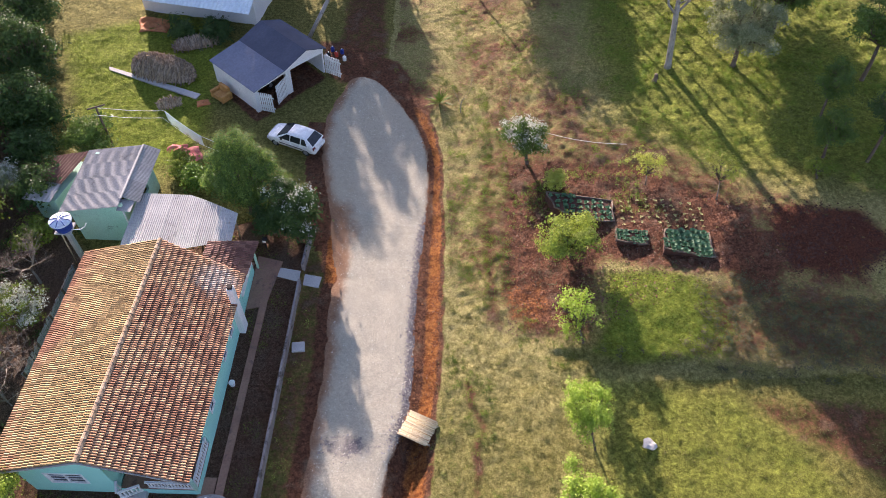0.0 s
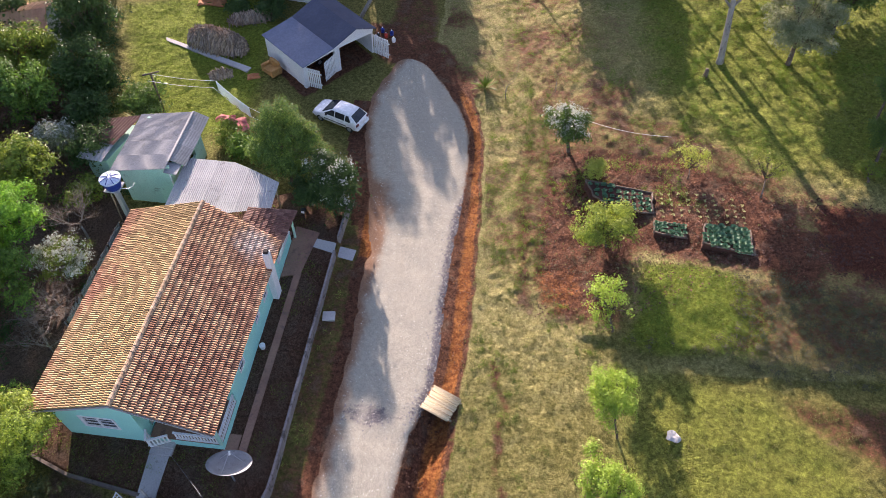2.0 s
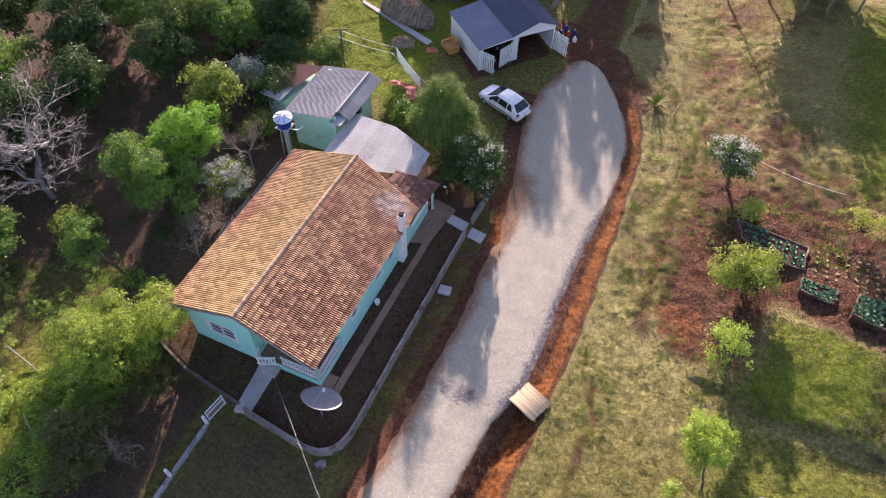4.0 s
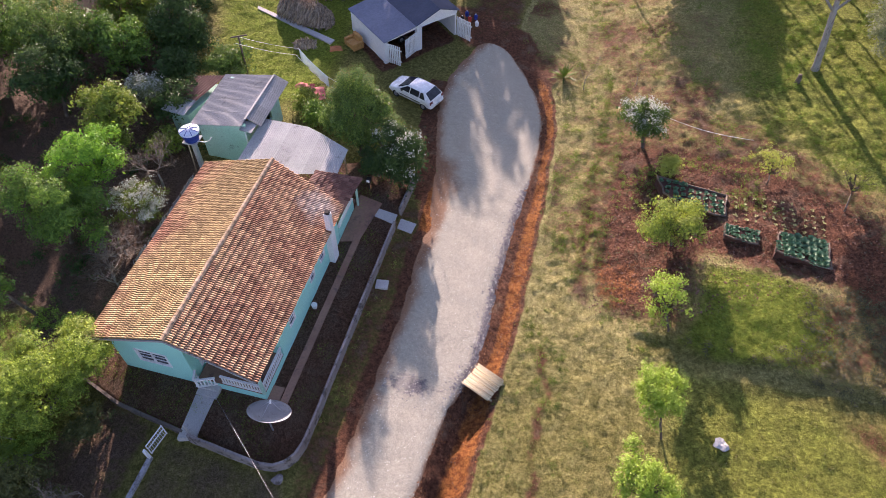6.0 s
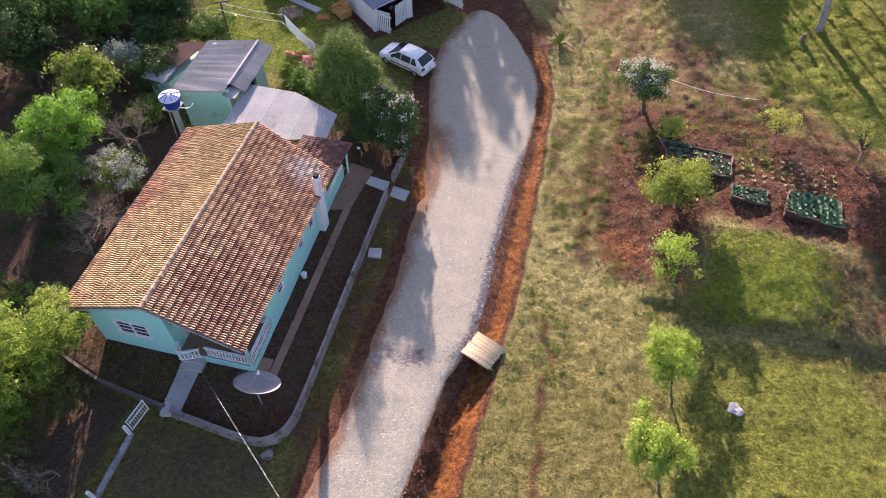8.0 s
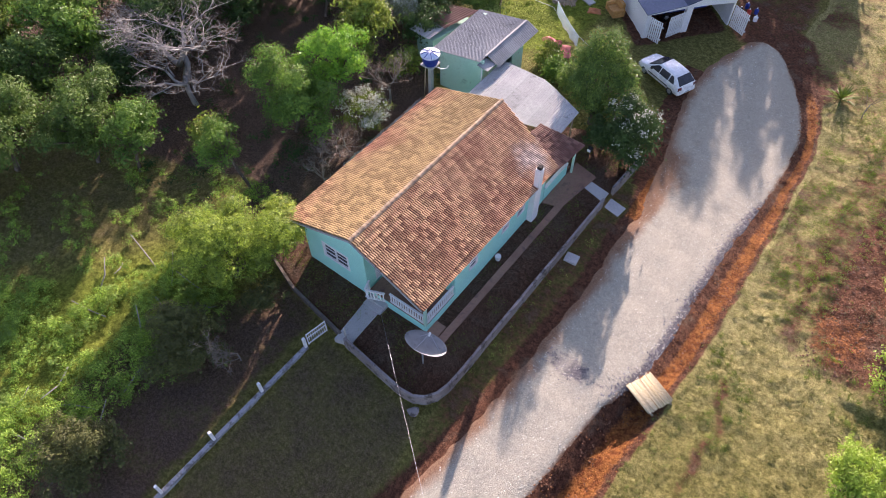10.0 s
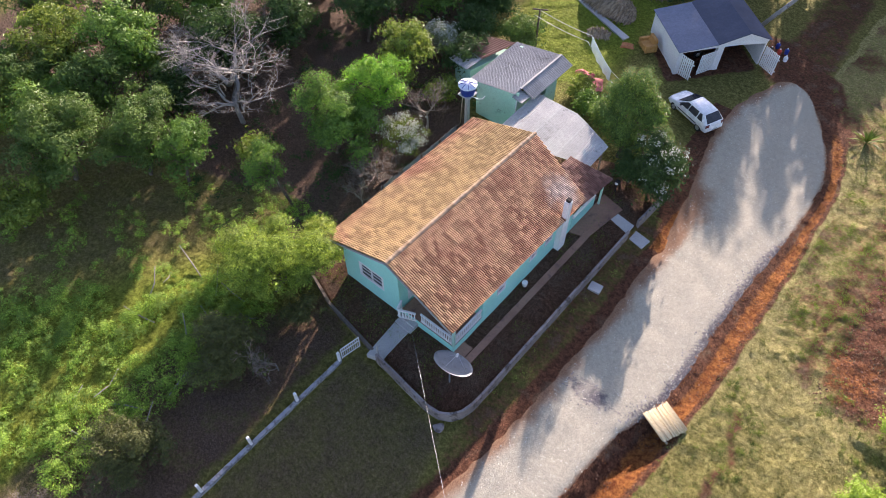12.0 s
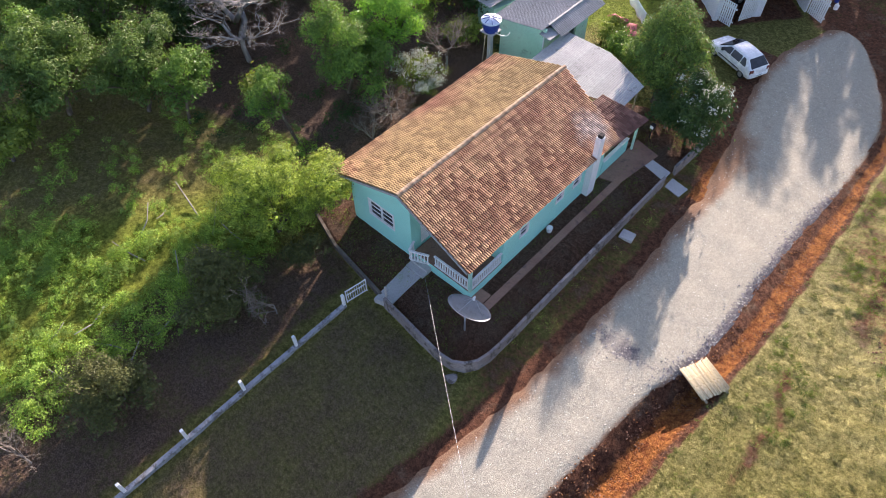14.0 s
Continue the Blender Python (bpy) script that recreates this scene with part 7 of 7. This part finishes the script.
def plant_singly(name, outline, top, dx, dy, size, leaf, label, seed, group, per=26):
    """Low leafy plants in rows, each a thing of its own on one of three shared rosettes."""
    rng = np.random.RandomState(seed)
    kinds = []
    for k in range(3):
        V, F = [(0.0, 0.0, 0.0)], []
        for i in range(per // 2):
            a, el, ln = i * 2.4, 0.25 + 1.0 * i / (per // 2), size * rng.uniform(0.6, 0.85) * (1 - 0.45 * i / (per // 2))
            d = Vector((math.cos(a) * math.cos(el), math.sin(a) * math.cos(el), math.sin(el))) * ln
            side = Vector((-math.sin(a), math.cos(a), 0)) * ln * 0.38
            lift = Vector((0, 0, ln * 0.1))
            b = len(V)
            V += [d * 0.55 + side + lift, d * 0.95 + side * 0.6, d, d * 0.95 - side * 0.6, d * 0.55 - side + lift, d * 0.5]
            F += [(0, b, b + 5), (0, b + 5, b + 4), (b, b + 1, b + 2, b + 5), (b + 5, b + 2, b + 3, b + 4)]
        kinds.append(mesh_of(name, V, F, M[leaf]))
    xs, ys = [p[0] for p in outline], [p[1] for p in outline]
    n = 0
    for x in np.arange(min(xs) + dx / 2, max(xs), dx):
        for y in np.arange(min(ys) + dy / 2, max(ys), dy):
            px, py = x + rng.uniform(-0.05, 0.05), y + rng.uniform(-0.05, 0.05)
            if inside(np.array([px]), np.array([py]), outline, 0.05)[0] > 0.5 and rng.uniform() < 0.95:
                o = new(name, kinds[n % 3])
                s = rng.uniform(0.8, 1.15)
                o.matrix_world = pose(px, py, (hz(px, py) if top is None else top) - 0.005, 0, 0, rng.uniform(0, 360)) @ Matrix.Diagonal((s, s, s, 1))
                tagged(o, label, "vegetable", group)
                n += 1


BED_A = [(13.43, 25.09), (16.25, 24.54), (16.27, 26.39), (13.69, 26.6)]
BED_B = [(10.8, 25.95), (12.59, 25.74), (12.62, 26.72), (10.84, 26.84)]
BED_C = [(8.33, 27.79), (10.87, 27.61), (10.93, 29.36), (6.8, 29.93), (7.29, 28.65)]
ta = build_bed("garden_bed", BED_A, "raised garden bed edged with poles, full of cabbages", 0.12)
plant_singly("cabbage", BED_A, ta, 0.34, 0.34, 0.4, "cabbage", "blue-green cabbage growing in the raised bed", 51, "cabbages in the raised bed", 34)
tb = build_bed("garden_bed", BED_B, "small raised garden bed edged with poles", 0.04)
plant_singly("cabbage", BED_B, tb, 0.27, 0.27, 0.3, "cabbage", "low green cabbage in the small bed", 52, "cabbages in the small bed", 20)
tc_ = build_bed("garden_bed", BED_C, "dark garden bed edged with thin poles", 0.03)
plant_singly("cabbage", BED_C, tc_, 0.45, 0.45, 0.34, "cabbage", "grey-green cabbage in the dark bed", 53, "cabbages in the dark bed", 22)
ROWS_D = [(11.25, 27.31), (16.53, 26.86), (16.06, 29.16), (11.29, 29.82)]
plant_singly("seedling", ROWS_D, None, 0.52, 0.46, 0.2, "leaf_pale", "small pale seedling in a row of red earth", 54, "seedlings in rows", 12)


# ---- low growth and stones ----
def tufts(name, xs, ys, hgt, mat, label, blades, seed, spread_m=0.09):
    """Short grass: a few bent blades for each tuft."""
    r = np.random.RandomState(seed)
    n = len(xs) * blades
    bx = np.repeat(xs, blades) + r.normal(size=n) * spread_m
    by = np.repeat(ys, blades) + r.normal(size=n) * spread_m
    bz = height(bx, by) - 0.01
    h = hgt * r.uniform(0.5, 1.3, n)
    a = r.uniform(0, 6.283, n)
    w = 0.012 + 0.016 * r.uniform(size=n)
    lean = h * r.uniform(0.2, 0.9, n)
    b = r.uniform(0, 6.283, n)
    p0 = np.stack((bx - w * np.cos(a), by - w * np.sin(a), bz), -1)
    p1 = np.stack((bx + w * np.cos(a), by + w * np.sin(a), bz), -1)
    p2 = np.stack((bx + lean * np.cos(b), by + lean * np.sin(b), bz + h), -1)
    V = np.stack((p0, p1, p2), 1).reshape(-1, 3)
    F = np.arange(n * 3).reshape(-1, 3)
    return tagged(new(name, mesh_quads(name, V, F, M[mat])), label, "grass", kind="stuff")


def scatter(n, x0, x1, y0, y1, keep, seed):
    r = np.random.RandomState(seed)
    x, y = r.uniform(x0, x1, n), r.uniform(y0, y1, n)
    k = r.uniform(size=n) < keep(x, y)
    return x[k], y[k]


def meadow(x, y):
    d = lerp_y(y, DITCH_R)
    w = 0.5 + 0.5 * waves(x, y, 71, 0.9)
    gdn = inside(x, y, [(4.14, 33.88), (13.22, 32.89), (19.65, 28.86), (26.7, 27.47), (27.04, 20.39), (16.69, 23.26), (8.74, 24.01), (8.3, 19.96), (3.96, 20.26)], 0.8)
    c = smooth(lumps(x, y, 0.5, 21) + 0.6 * lumps(x, y, 0.23, 22), -0.1, 0.5)
    return (x > d + 0.1 * lumps(x, y, 0.4, 23)) * np.clip(0.3 + w, 0, 1) * (0.05 + 0.95 * c) * (1 - 0.9 * gdn)


xs, ys = scatter(76000, -1, 33, -4, 58, meadow, 72)
tufts("meadow_grass", xs, ys, 0.07, "grassblade", "short dry meadow grass tufts", 6, 73, 0.05)
green = inside(xs, ys, [(11.94, 54.8), (12.24, 35.6), (20.42, 30.47), (35.5, 26.43), (33.56, 49.98)], 2.0) > 0.5
tufts("lawn_grass", xs[green], ys[green], 0.08, "lawnblade", "short green meadow grass tufts", 3, 74)
xs, ys = scatter(16000, -32, -15, 30, 54, lambda x, y: 0.9 * inside(x, y, [(-31, 47), (-22, 52), (-18, 46), (-17, 36), (-20, 32), (-26, 36)], 1.0), 75)
tufts("lawn_grass", xs, ys, 0.06, "lawnblade", "green lawn grass behind the house", 5, 76)
xs, ys = scatter(2600, -15.2, -6.5, -14, 8, lambda x, y: (0.75 - 0.4 * (y > 7)) * (x < lerp_y(y, ROAD_L) - 0.3) * (inside(x, y, YARD, 0.1) < 0.5), 77)
tufts("verge_grass", xs, ys, 0.05, "grassblade", "thin grass before the yard wall", 4, 78)

def herbs(name, n, x0, x1, y0, y1, keep, rad, flat, leaves, size, mat, label, seed):
    """Low leafy mounds, too many to count, as one mesh."""
    xs, ys = scatter(n, x0, x1, y0, y1, keep, seed)
    r = np.random.RandomState(seed + 1)
    s = r.uniform(*rad, len(xs))
    V, F = leaf_cloud(np.column_stack((xs, ys, height(xs, ys) - 0.01, s, s, s * flat)), len(xs) * leaves, size, seed + 2, up=0.7, shell=0.25, clump=6)
    return tagged(new(name, mesh_quads(name, V, F, M[mat])), label, "weeds", kind="stuff")


UPPER = [(11.94, 54.8), (11.83, 37.38), (14.08, 34.09), (19.51, 30.97), (35.38, 27.21), (33.56, 49.98)]
herbs("meadow_herbs", 15000, 0.2, 9.5, -2, 46, lambda x, y: meadow(x, y) * smooth(lumps(x, y, 1.3, 41) + 0.5 * lumps(x, y, 0.5, 42), -0.1, 0.7), (0.06, 0.16), 0.55, 9, 0.055, "grassblade", "small dry herbs and tufts in the meadow", 301)
herbs("meadow_herbs", 22000, -4, 9, -2, 54, lambda x, y: (0.25 + 0.75 * meadow(x, y)) * (x > lerp_y(y, DITCH_R)) * smooth(lumps(x, y, 1.1, 43) + 0.6 * lumps(x, y, 0.4, 49) - 0.12 * (x - 2), -0.2, 0.8), (0.05, 0.17), 0.85, 9, 0.055, "leaf_olive", "small green herbs and tufts in the meadow", 305)
herbs("meadow_herbs", 12000, 0.5, 14, 28, 56, lambda x, y: (x > lerp_y(y, DITCH_R) + 0.2) * smooth(lumps(x, y, 0.8, 63) + 0.6 * lumps(x, y, 2.2, 64), 0.0, 0.6), (0.07, 0.22), 0.8, 9, 0.07, "lawnblade", "green tufts in the dry meadow", 345)
herbs("meadow_herbs", 24000, 11, 36, 27, 56, lambda x, y: inside(x, y, UPPER, 1.0) * smooth(lumps(x, y, 0.9, 44) + 0.6 * lumps(x, y, 2.6, 45), -0.1, 0.6), (0.1, 0.32), 0.75, 11, 0.085, "lawnblade", "green tufts on the upper meadow", 309)
herbs("lawn_tufts", 14000, 7.5, 18, 16, 25, lambda x, y: inside(x, y, LAWN, 0.3), (0.05, 0.12), 0.5, 6, 0.05, "lawnblade", "springy green turf of the small lawn", 313)
herbs("terrace_weeds", 9000, 12, 34, 14.5, 25, lambda x, y: inside(x, y, [(14.94, 23.18), (17.6, 23.49), (20.79, 22.38), (31.24, 20.07), (31.38, 16.3), (12.6, 18.3), (16.11, 19.66)], 0.4) * smooth(lumps(x, y, 0.8, 46), -0.6, 0.3), (0.07, 0.24), 0.7, 10, 0.07, "dull_weed", "dull weeds and stubble on the terrace", 317)
herbs("garden_weeds", 16000, 2, 28, 18, 41, lambda x, y: inside(x, y, [(2.58, 41.15), (6.17, 40.87), (13.11, 36.34), (19.06, 31.26), (24.85, 28.84), (25.29, 20.49), (18.98, 22.67), (8.74, 24.2), (3.47, 20.79), (2.29, 32.81)], 0.6) * (1 - inside(x, y, TILLED, 0.2)) * smooth(lumps(x, y, 1.4, 47) + 0.5 * lumps(x, y, 0.6, 48), 0.0, 0.7), (0.05, 0.17), 0.55, 9, 0.055, "dry_weed", "dry weeds on the bare red earth", 321)

herbs("vine_rows", 5000, 2.4, 5.2, 22, 41, lambda x, y: np.maximum(np.exp(-((x - 3.1 - 0.012 * (y - 30)) / 0.22) ** 2), np.exp(-((x - 4.3 - 0.01 * (y - 30)) / 0.2) ** 2)) * smooth(lumps(x, y, 0.9, 52), -0.5, 0.4), (0.07, 0.2), 0.9, 10, 0.06, "leaf_olive", "straggling rows of low vines beside the garden", 341)

WEEDS = [(-21, 8), (-23, 14), (-34, 9), (-40, -2), (-40, -20), (-22, -16), (-19.5, -4), (-19.5, 3)]
r_ = np.random.RandomState(81)
# weeds thin out left of the sunlit band, where the slope is shaded
xs, ys = scatter(9000, -42, -18, -18, 14, lambda x, y: inside(x, y, WEEDS, 0.5) * smooth(lumps(x, y, 1.5, 31) + 0.5 * lumps(x, y, 0.6, 32), -0.6, 0.3) * (1 - 0.8 * smooth(y - 0.9 * (x + 26), 1.5, 5.5) * smooth(-x, 24.5, 26.5)), 81)
s = r_.uniform(0.14, 0.46, len(xs))
V, F = leaf_cloud(np.column_stack((xs, ys, height(xs, ys) + s * 0.5, s, s, s * r_.uniform(0.7, 1.5, len(xs)))), 165000, 0.1, 82, up=0.6, shell=0.45)
tagged(new("undergrowth", mesh_quads("undergrowth", V, F, M["weed"])), "tangled bright green weeds on the slope", "weeds", kind="stuff")
lob = []
while len(lob) < 500:
    x, y = r_.uniform(-48, -20.5), r_.uniform(8, 44)
    if x < -21 - max(0, (y - 24) * 0.5):
        s = r_.uniform(0.2, 0.5)
        lob.append((x, y, hz(x, y) + 0.1, s, s, s * 0.6))
V, F = leaf_cloud(lob, 20000, 0.15, 83, up=0.6, shell=0.3)
tagged(new("undergrowth", mesh_quads("undergrowth", V, F, M["leaf_dark"])), "low dark undergrowth between the trees", "weeds", kind="stuff")


def stones(name, xs, ys, size, mat, label, seed, on_road=False):
    r = np.random.RandomState(seed)
    n = len(xs)
    octa = np.array([(1, 0, 0), (0, 1, 0), (-1, 0, 0), (0, -1, 0), (0, 0, 0.36), (0, 0, -0.6)], float)
    tri = np.array([(0, 1, 4), (1, 2, 4), (2, 3, 4), (3, 0, 4), (1, 0, 5), (2, 1, 5), (3, 2, 5), (0, 3, 5)])
    s = size * r.uniform(0.5, 1.6, n)
    jit = octa[None] * (1 + r.uniform(-0.3, 0.3, (n, 6, 1))) * s[:, None, None]
    a = r.uniform(0, 6.28, n)
    c_, s_ = np.cos(a)[:, None], np.sin(a)[:, None]
    V = np.stack((jit[..., 0] * c_ - jit[..., 1] * s_, jit[..., 0] * s_ + jit[..., 1] * c_, jit[..., 2]), -1)
    V[..., 0] += xs[:, None]
    V[..., 1] += ys[:, None]
    V[..., 2] += (height(xs, ys) + (0.03 if on_road else 0.0) + s * 0.15)[:, None]
    F = (tri[None] + (np.arange(n) * 6)[:, None, None]).reshape(-1, 3)
    return tagged(new(name, mesh_quads(name, V.reshape(-1, 3), F, M[mat])), label, "stones", kind="stuff")


def road_keep(x, y):
    rl, rr = lerp_y(y, ROAD_L), lerp_y(y, ROAD_R)
    e = np.clip(1 - (rr - x) / 1.3, 0, 1) * smooth(y, 12, 15) * (1 - smooth(y, 28, 40))
    return ((x > rl + 0.3) & (x < rr)) * (0.12 + 0.3 * e)


xs, ys = scatter(60000, -9.5, -0.7, 0, 43, road_keep, 91)
stones("gravel_stones", xs, ys, 0.024, "stone", "loose grey stones on the gravel road", 92, True)
xs, ys = scatter(30000, -9.5, -0.7, 5, 43, lambda x, y: ((x > lerp_y(y, ROAD_L) + 0.3) & (x < lerp_y(y, ROAD_R))) * smooth(lumps(x, y, 0.5, 28), -0.5, 0.6) * (0.9 * np.clip(1 - (lerp_y(y, ROAD_R) - x) / 1.0, 0, 1) * smooth(y, 12, 15) * (1 - smooth(y, 24, 32)) + 0.2 * blob(x, y, -4.3, 13.35, 1.9, 0.9)), 191)
stones("gravel_stones", xs, ys, 0.036, "dark_stone", "dark blue-grey stones along the road edge", 192, True)
xs, ys = scatter(14000, 2.5, 22, 15, 35, lambda x, y: 0.6 * inside(x, y, [(4.14, 33.88), (18.73, 29.36), (20.75, 24.4), (16.22, 23.75), (8.59, 19.66), (3.96, 20.16)], 0.5), 93)
stones("earth_clods", xs, ys, 0.045, "earth", "clods of red earth in the garden", 94)
xs, ys = scatter(9000, 18, 29, 20, 31, lambda x, y: 0.9 * inside(x, y, TILLED, 0.5) * smooth(lumps(x, y, 0.6, 25), -0.5, 0.5), 95)
stones("earth_clods", xs, ys, 0.05, "soilmat", "dark clods of freshly tilled earth", 96)
xs, ys = scatter(15000, -4, 1.0, 0, 41, lambda x, y: 0.8 * (x > lerp_y(y, ROAD_R) - 0.25) * (x < lerp_y(y, DITCH_R) + 0.1) * smooth(lumps(x, y, 0.8, 26), -0.6, 0.5), 97)
stones("earth_clods", xs, ys, 0.035, "clay", "clods of red earth in the ditch", 98)
xs, ys = scatter(9000, -21, -8.8, 7.5, 27, lambda x, y: 0.9 * inside(x, y, YARD, 0.1) * smooth(lumps(x, y, 1.0, 27), -0.1, 0.4) * (1 - inside(x, y, [(-19, 10.4), (-10.9, 10.4), (-10.9, 24), (-19, 23)], 0.1)), 99)
tufts("yard_weeds", xs, ys, 0.07, "lawnblade", "thin green weeds in the bare yard", 5, 100)
b_ = bmesh.new()
bmesh.ops.create_icosphere(b_, subdivisions=2, radius=0.3)
for v in b_.verts:
    v.co = v.co * (1 + 0.75 * noise.noise(v.co * 4.3 + Vector((3, 1, 2))))
    v.co.z *= 0.6
st_ = part("boulder", b_, M["concrete"], None)
st_.location = (10.93, 13.48, hz(10.93, 13.48) + 0.06)
tagged(st_, "pale grey boulder on the lawn", "stone")
b_ = bmesh.new()
bmesh.ops.create_icosphere(b_, subdivisions=2, radius=0.26)
for v in b_.verts:
    v.co = v.co * (1 + 0.6 * noise.noise(v.co * 4.0 + Vector((7, 2, 5))))
    v.co.z *= 0.5
st_ = part("rock", b_, M["old_wall"], None)
st_.location = (-9.0, 7.0, hz(-9.0, 7.0) + 0.05)
tagged(st_, "small grey rock at the foot of the yard wall", "stone")
herbs("wall_weeds", 900, -8.1, -7.3, 8, 23, lambda x, y: 0.05 + 0.4 * smooth(lumps(x, y, 1.2, 51), 0.2, 0.7), (0.05, 0.13), 0.8, 12, 0.06, "leaf_yellow", "small yellowish weeds at the foot of the wall", 331)
# spiky agave at the road end
ag = thing("agave", -0.3, 40.6, hz(-0.3, 40.6), "spiky green agave at the end of the road", "agave")
rng = random.Random(6)
for i in range(34):
    a, el = i * 2.4, rng.uniform(0.15, 1.25)
    ln = rng.uniform(1.0, 1.5)
    d = Vector((math.cos(a) * math.cos(el), math.sin(a) * math.cos(el), math.sin(el)))
    side = Vector((-math.sin(a), math.cos(a), 0)) * 0.045
    tip = d * ln + Vector((0, 0, -0.18 * math.cos(el)))
    me = mesh_of("leaf", [side * 0.7, -side * 0.7, d * ln * 0.5 - side + Vector((0, 0, 0.02)), tip, d * ln * 0.5 + side + Vector((0, 0, 0.02)), d * ln * 0.45 - Vector((0, 0, 0.03))], [(0, 5, 4), (0, 1, 5), (1, 2, 5), (4, 5, 3), (5, 2, 3), (0, 4, 3, 2, 1)], M["leaf_olive"])
    o = under(new("leaf", me), ag)
    o.location = (0, 0, 0.05)
bare_tree("sapling", 1.35, 39.57, 3.2, 1.0, "thin leafless sapling on the meadow", 14, 0.035, 4, split=2, category="sapling")
bare_tree("sapling", 4.88, 39.86, 2.4, 0.6, "thin leafless sapling on the meadow", 15, 0.03, 3, split=2, category="sapling")
s_ = thing("tree_stump", 15.36, 40.71, hz(15.36, 40.71), "small dark tree stump on the meadow", "stump")
rod("stump", [(0, 0, -0.1), (0.05, 0, 0.3), (0.02, 0.05, 0.65)], [0.22, 0.16, 0.13], M["bark"], s_, 8)

# scrub on the terrace past the lawn
lob = []
while len(lob) < 1100:
    x, y = r_.uniform(12, 32), r_.uniform(14.5, 24.5)
    if inside(np.array([x]), np.array([y]), [(14.94, 23.18), (17.6, 23.49), (20.79, 22.38), (29.61, 20.22), (29.74, 16.05), (12.13, 17.4), (14.25, 19.75)], 0.4)[0] > 0.5:
        if lumps(np.array([x]), np.array([y]), 1.1, 33)[0] < -0.4:
            continue
        s = r_.uniform(0.06, 0.2)
        lob.append((x, y, hz(x, y) + 0.08, s, s, s * 0.6))
V, F = leaf_cloud(lob, 13000, 0.09, 84, up=0.6, shell=0.3)
tagged(new("scrub", mesh_quads("scrub", V, F, M["dry_weed"])), "dull brown-green stubble and weeds on the terrace", "weeds", kind="stuff")
lob = []
while len(lob) < 800:
    x, y = r_.uniform(0.6, 9), r_.uniform(2, 36)
    if waves(np.array([x]), np.array([y]), 88, 0.8)[0] > 0.35:
        s = r_.uniform(0.06, 0.22)
        lob.append((x, y, hz(x, y) + 0.03, s, s, s * 0.5))
V, F = leaf_cloud(lob, 12000, 0.07, 85, up=0.6, shell=0.3)
tagged(new("scrub", mesh_quads("scrub", V, F, M["leaf_olive"])), "low weeds in the meadow", "weeds", kind="stuff")
# scrub along the cut bank
lob = []
for i in range(60):
    x = r_.uniform(9, 32)
    y = float(np.interp(x, *zip(*BANK))) + r_.normal() * 0.18 + 0.1
    s = r_.uniform(0.1, 0.26)
    lob.append((x, y, hz(x, y) + 0.02, s, s, s * 0.6))
V, F = leaf_cloud(lob, 1300, 0.1, 86, up=0.6, shell=0.3)
tagged(new("scrub", mesh_quads("scrub", V, F, M["dry_weed"])), "dull weeds along the cut bank", "weeds", kind="stuff")
tree("bush", -20.2, 10.2, 1.9, 1.5, 2.0, "leaf_lime", "yellowish shrub at the house corner", "bush", k=12, count=4200, size=0.14, r0=0.04, seed=110)
tree("bush", -18.8, 7.0, 0.8, 1.1, 0.85, "leaf_shade", "low dark bush by the yard gate", "bush", k=9, count=1600, size=0.14, r0=0.04, seed=111)
tree("bush", -21.5, 47.6, 0.8, 1.4, 0.8, "leaf_dark", "dark shrubs before the neighbouring house", "bush", k=9, count=1800, size=0.18, r0=0.04, seed=112)
tree("bush", -18.6, 47.8, 0.8, 1.4, 0.8, "leaf_dark", "dark shrubs before the neighbouring house", "bush", k=9, count=1800, size=0.18, r0=0.04, seed=113)
# dead sticks in the weeds
rng = random.Random(17)
for i in range(16):
    x, y = rng.uniform(-27, -19.5), rng.uniform(-6, 6)
    d_ = thing("dead_branch", x, y, hz(x, y) + 0.05, "dry grey dead branch lying in the weeds", "branch")
    a, ln = rng.uniform(0, 6.28), rng.uniform(0.5, 1.1)
    rod("branch", [(-ln * math.cos(a), -ln * math.sin(a), 0), (0.05, 0.03, rng.uniform(0.1, 0.4)), (ln * math.cos(a), ln * math.sin(a), rng.uniform(0.3, 1.0))], [0.045, 0.035, 0.018], M["pale_bark"], d_, 5)

l_ = thing("garden_string", 7, 34.76, hz(7, 34.76) + 1.3, "thin pale string stretched over the garden", "string")
rod("string", [(5.2 * t / 8, -1.4 * t / 8, 0.5 * t / 8 - 0.25 * math.sin(math.pi * t / 8)) for t in range(9)], 0.012, M["cloth"], l_, 4)
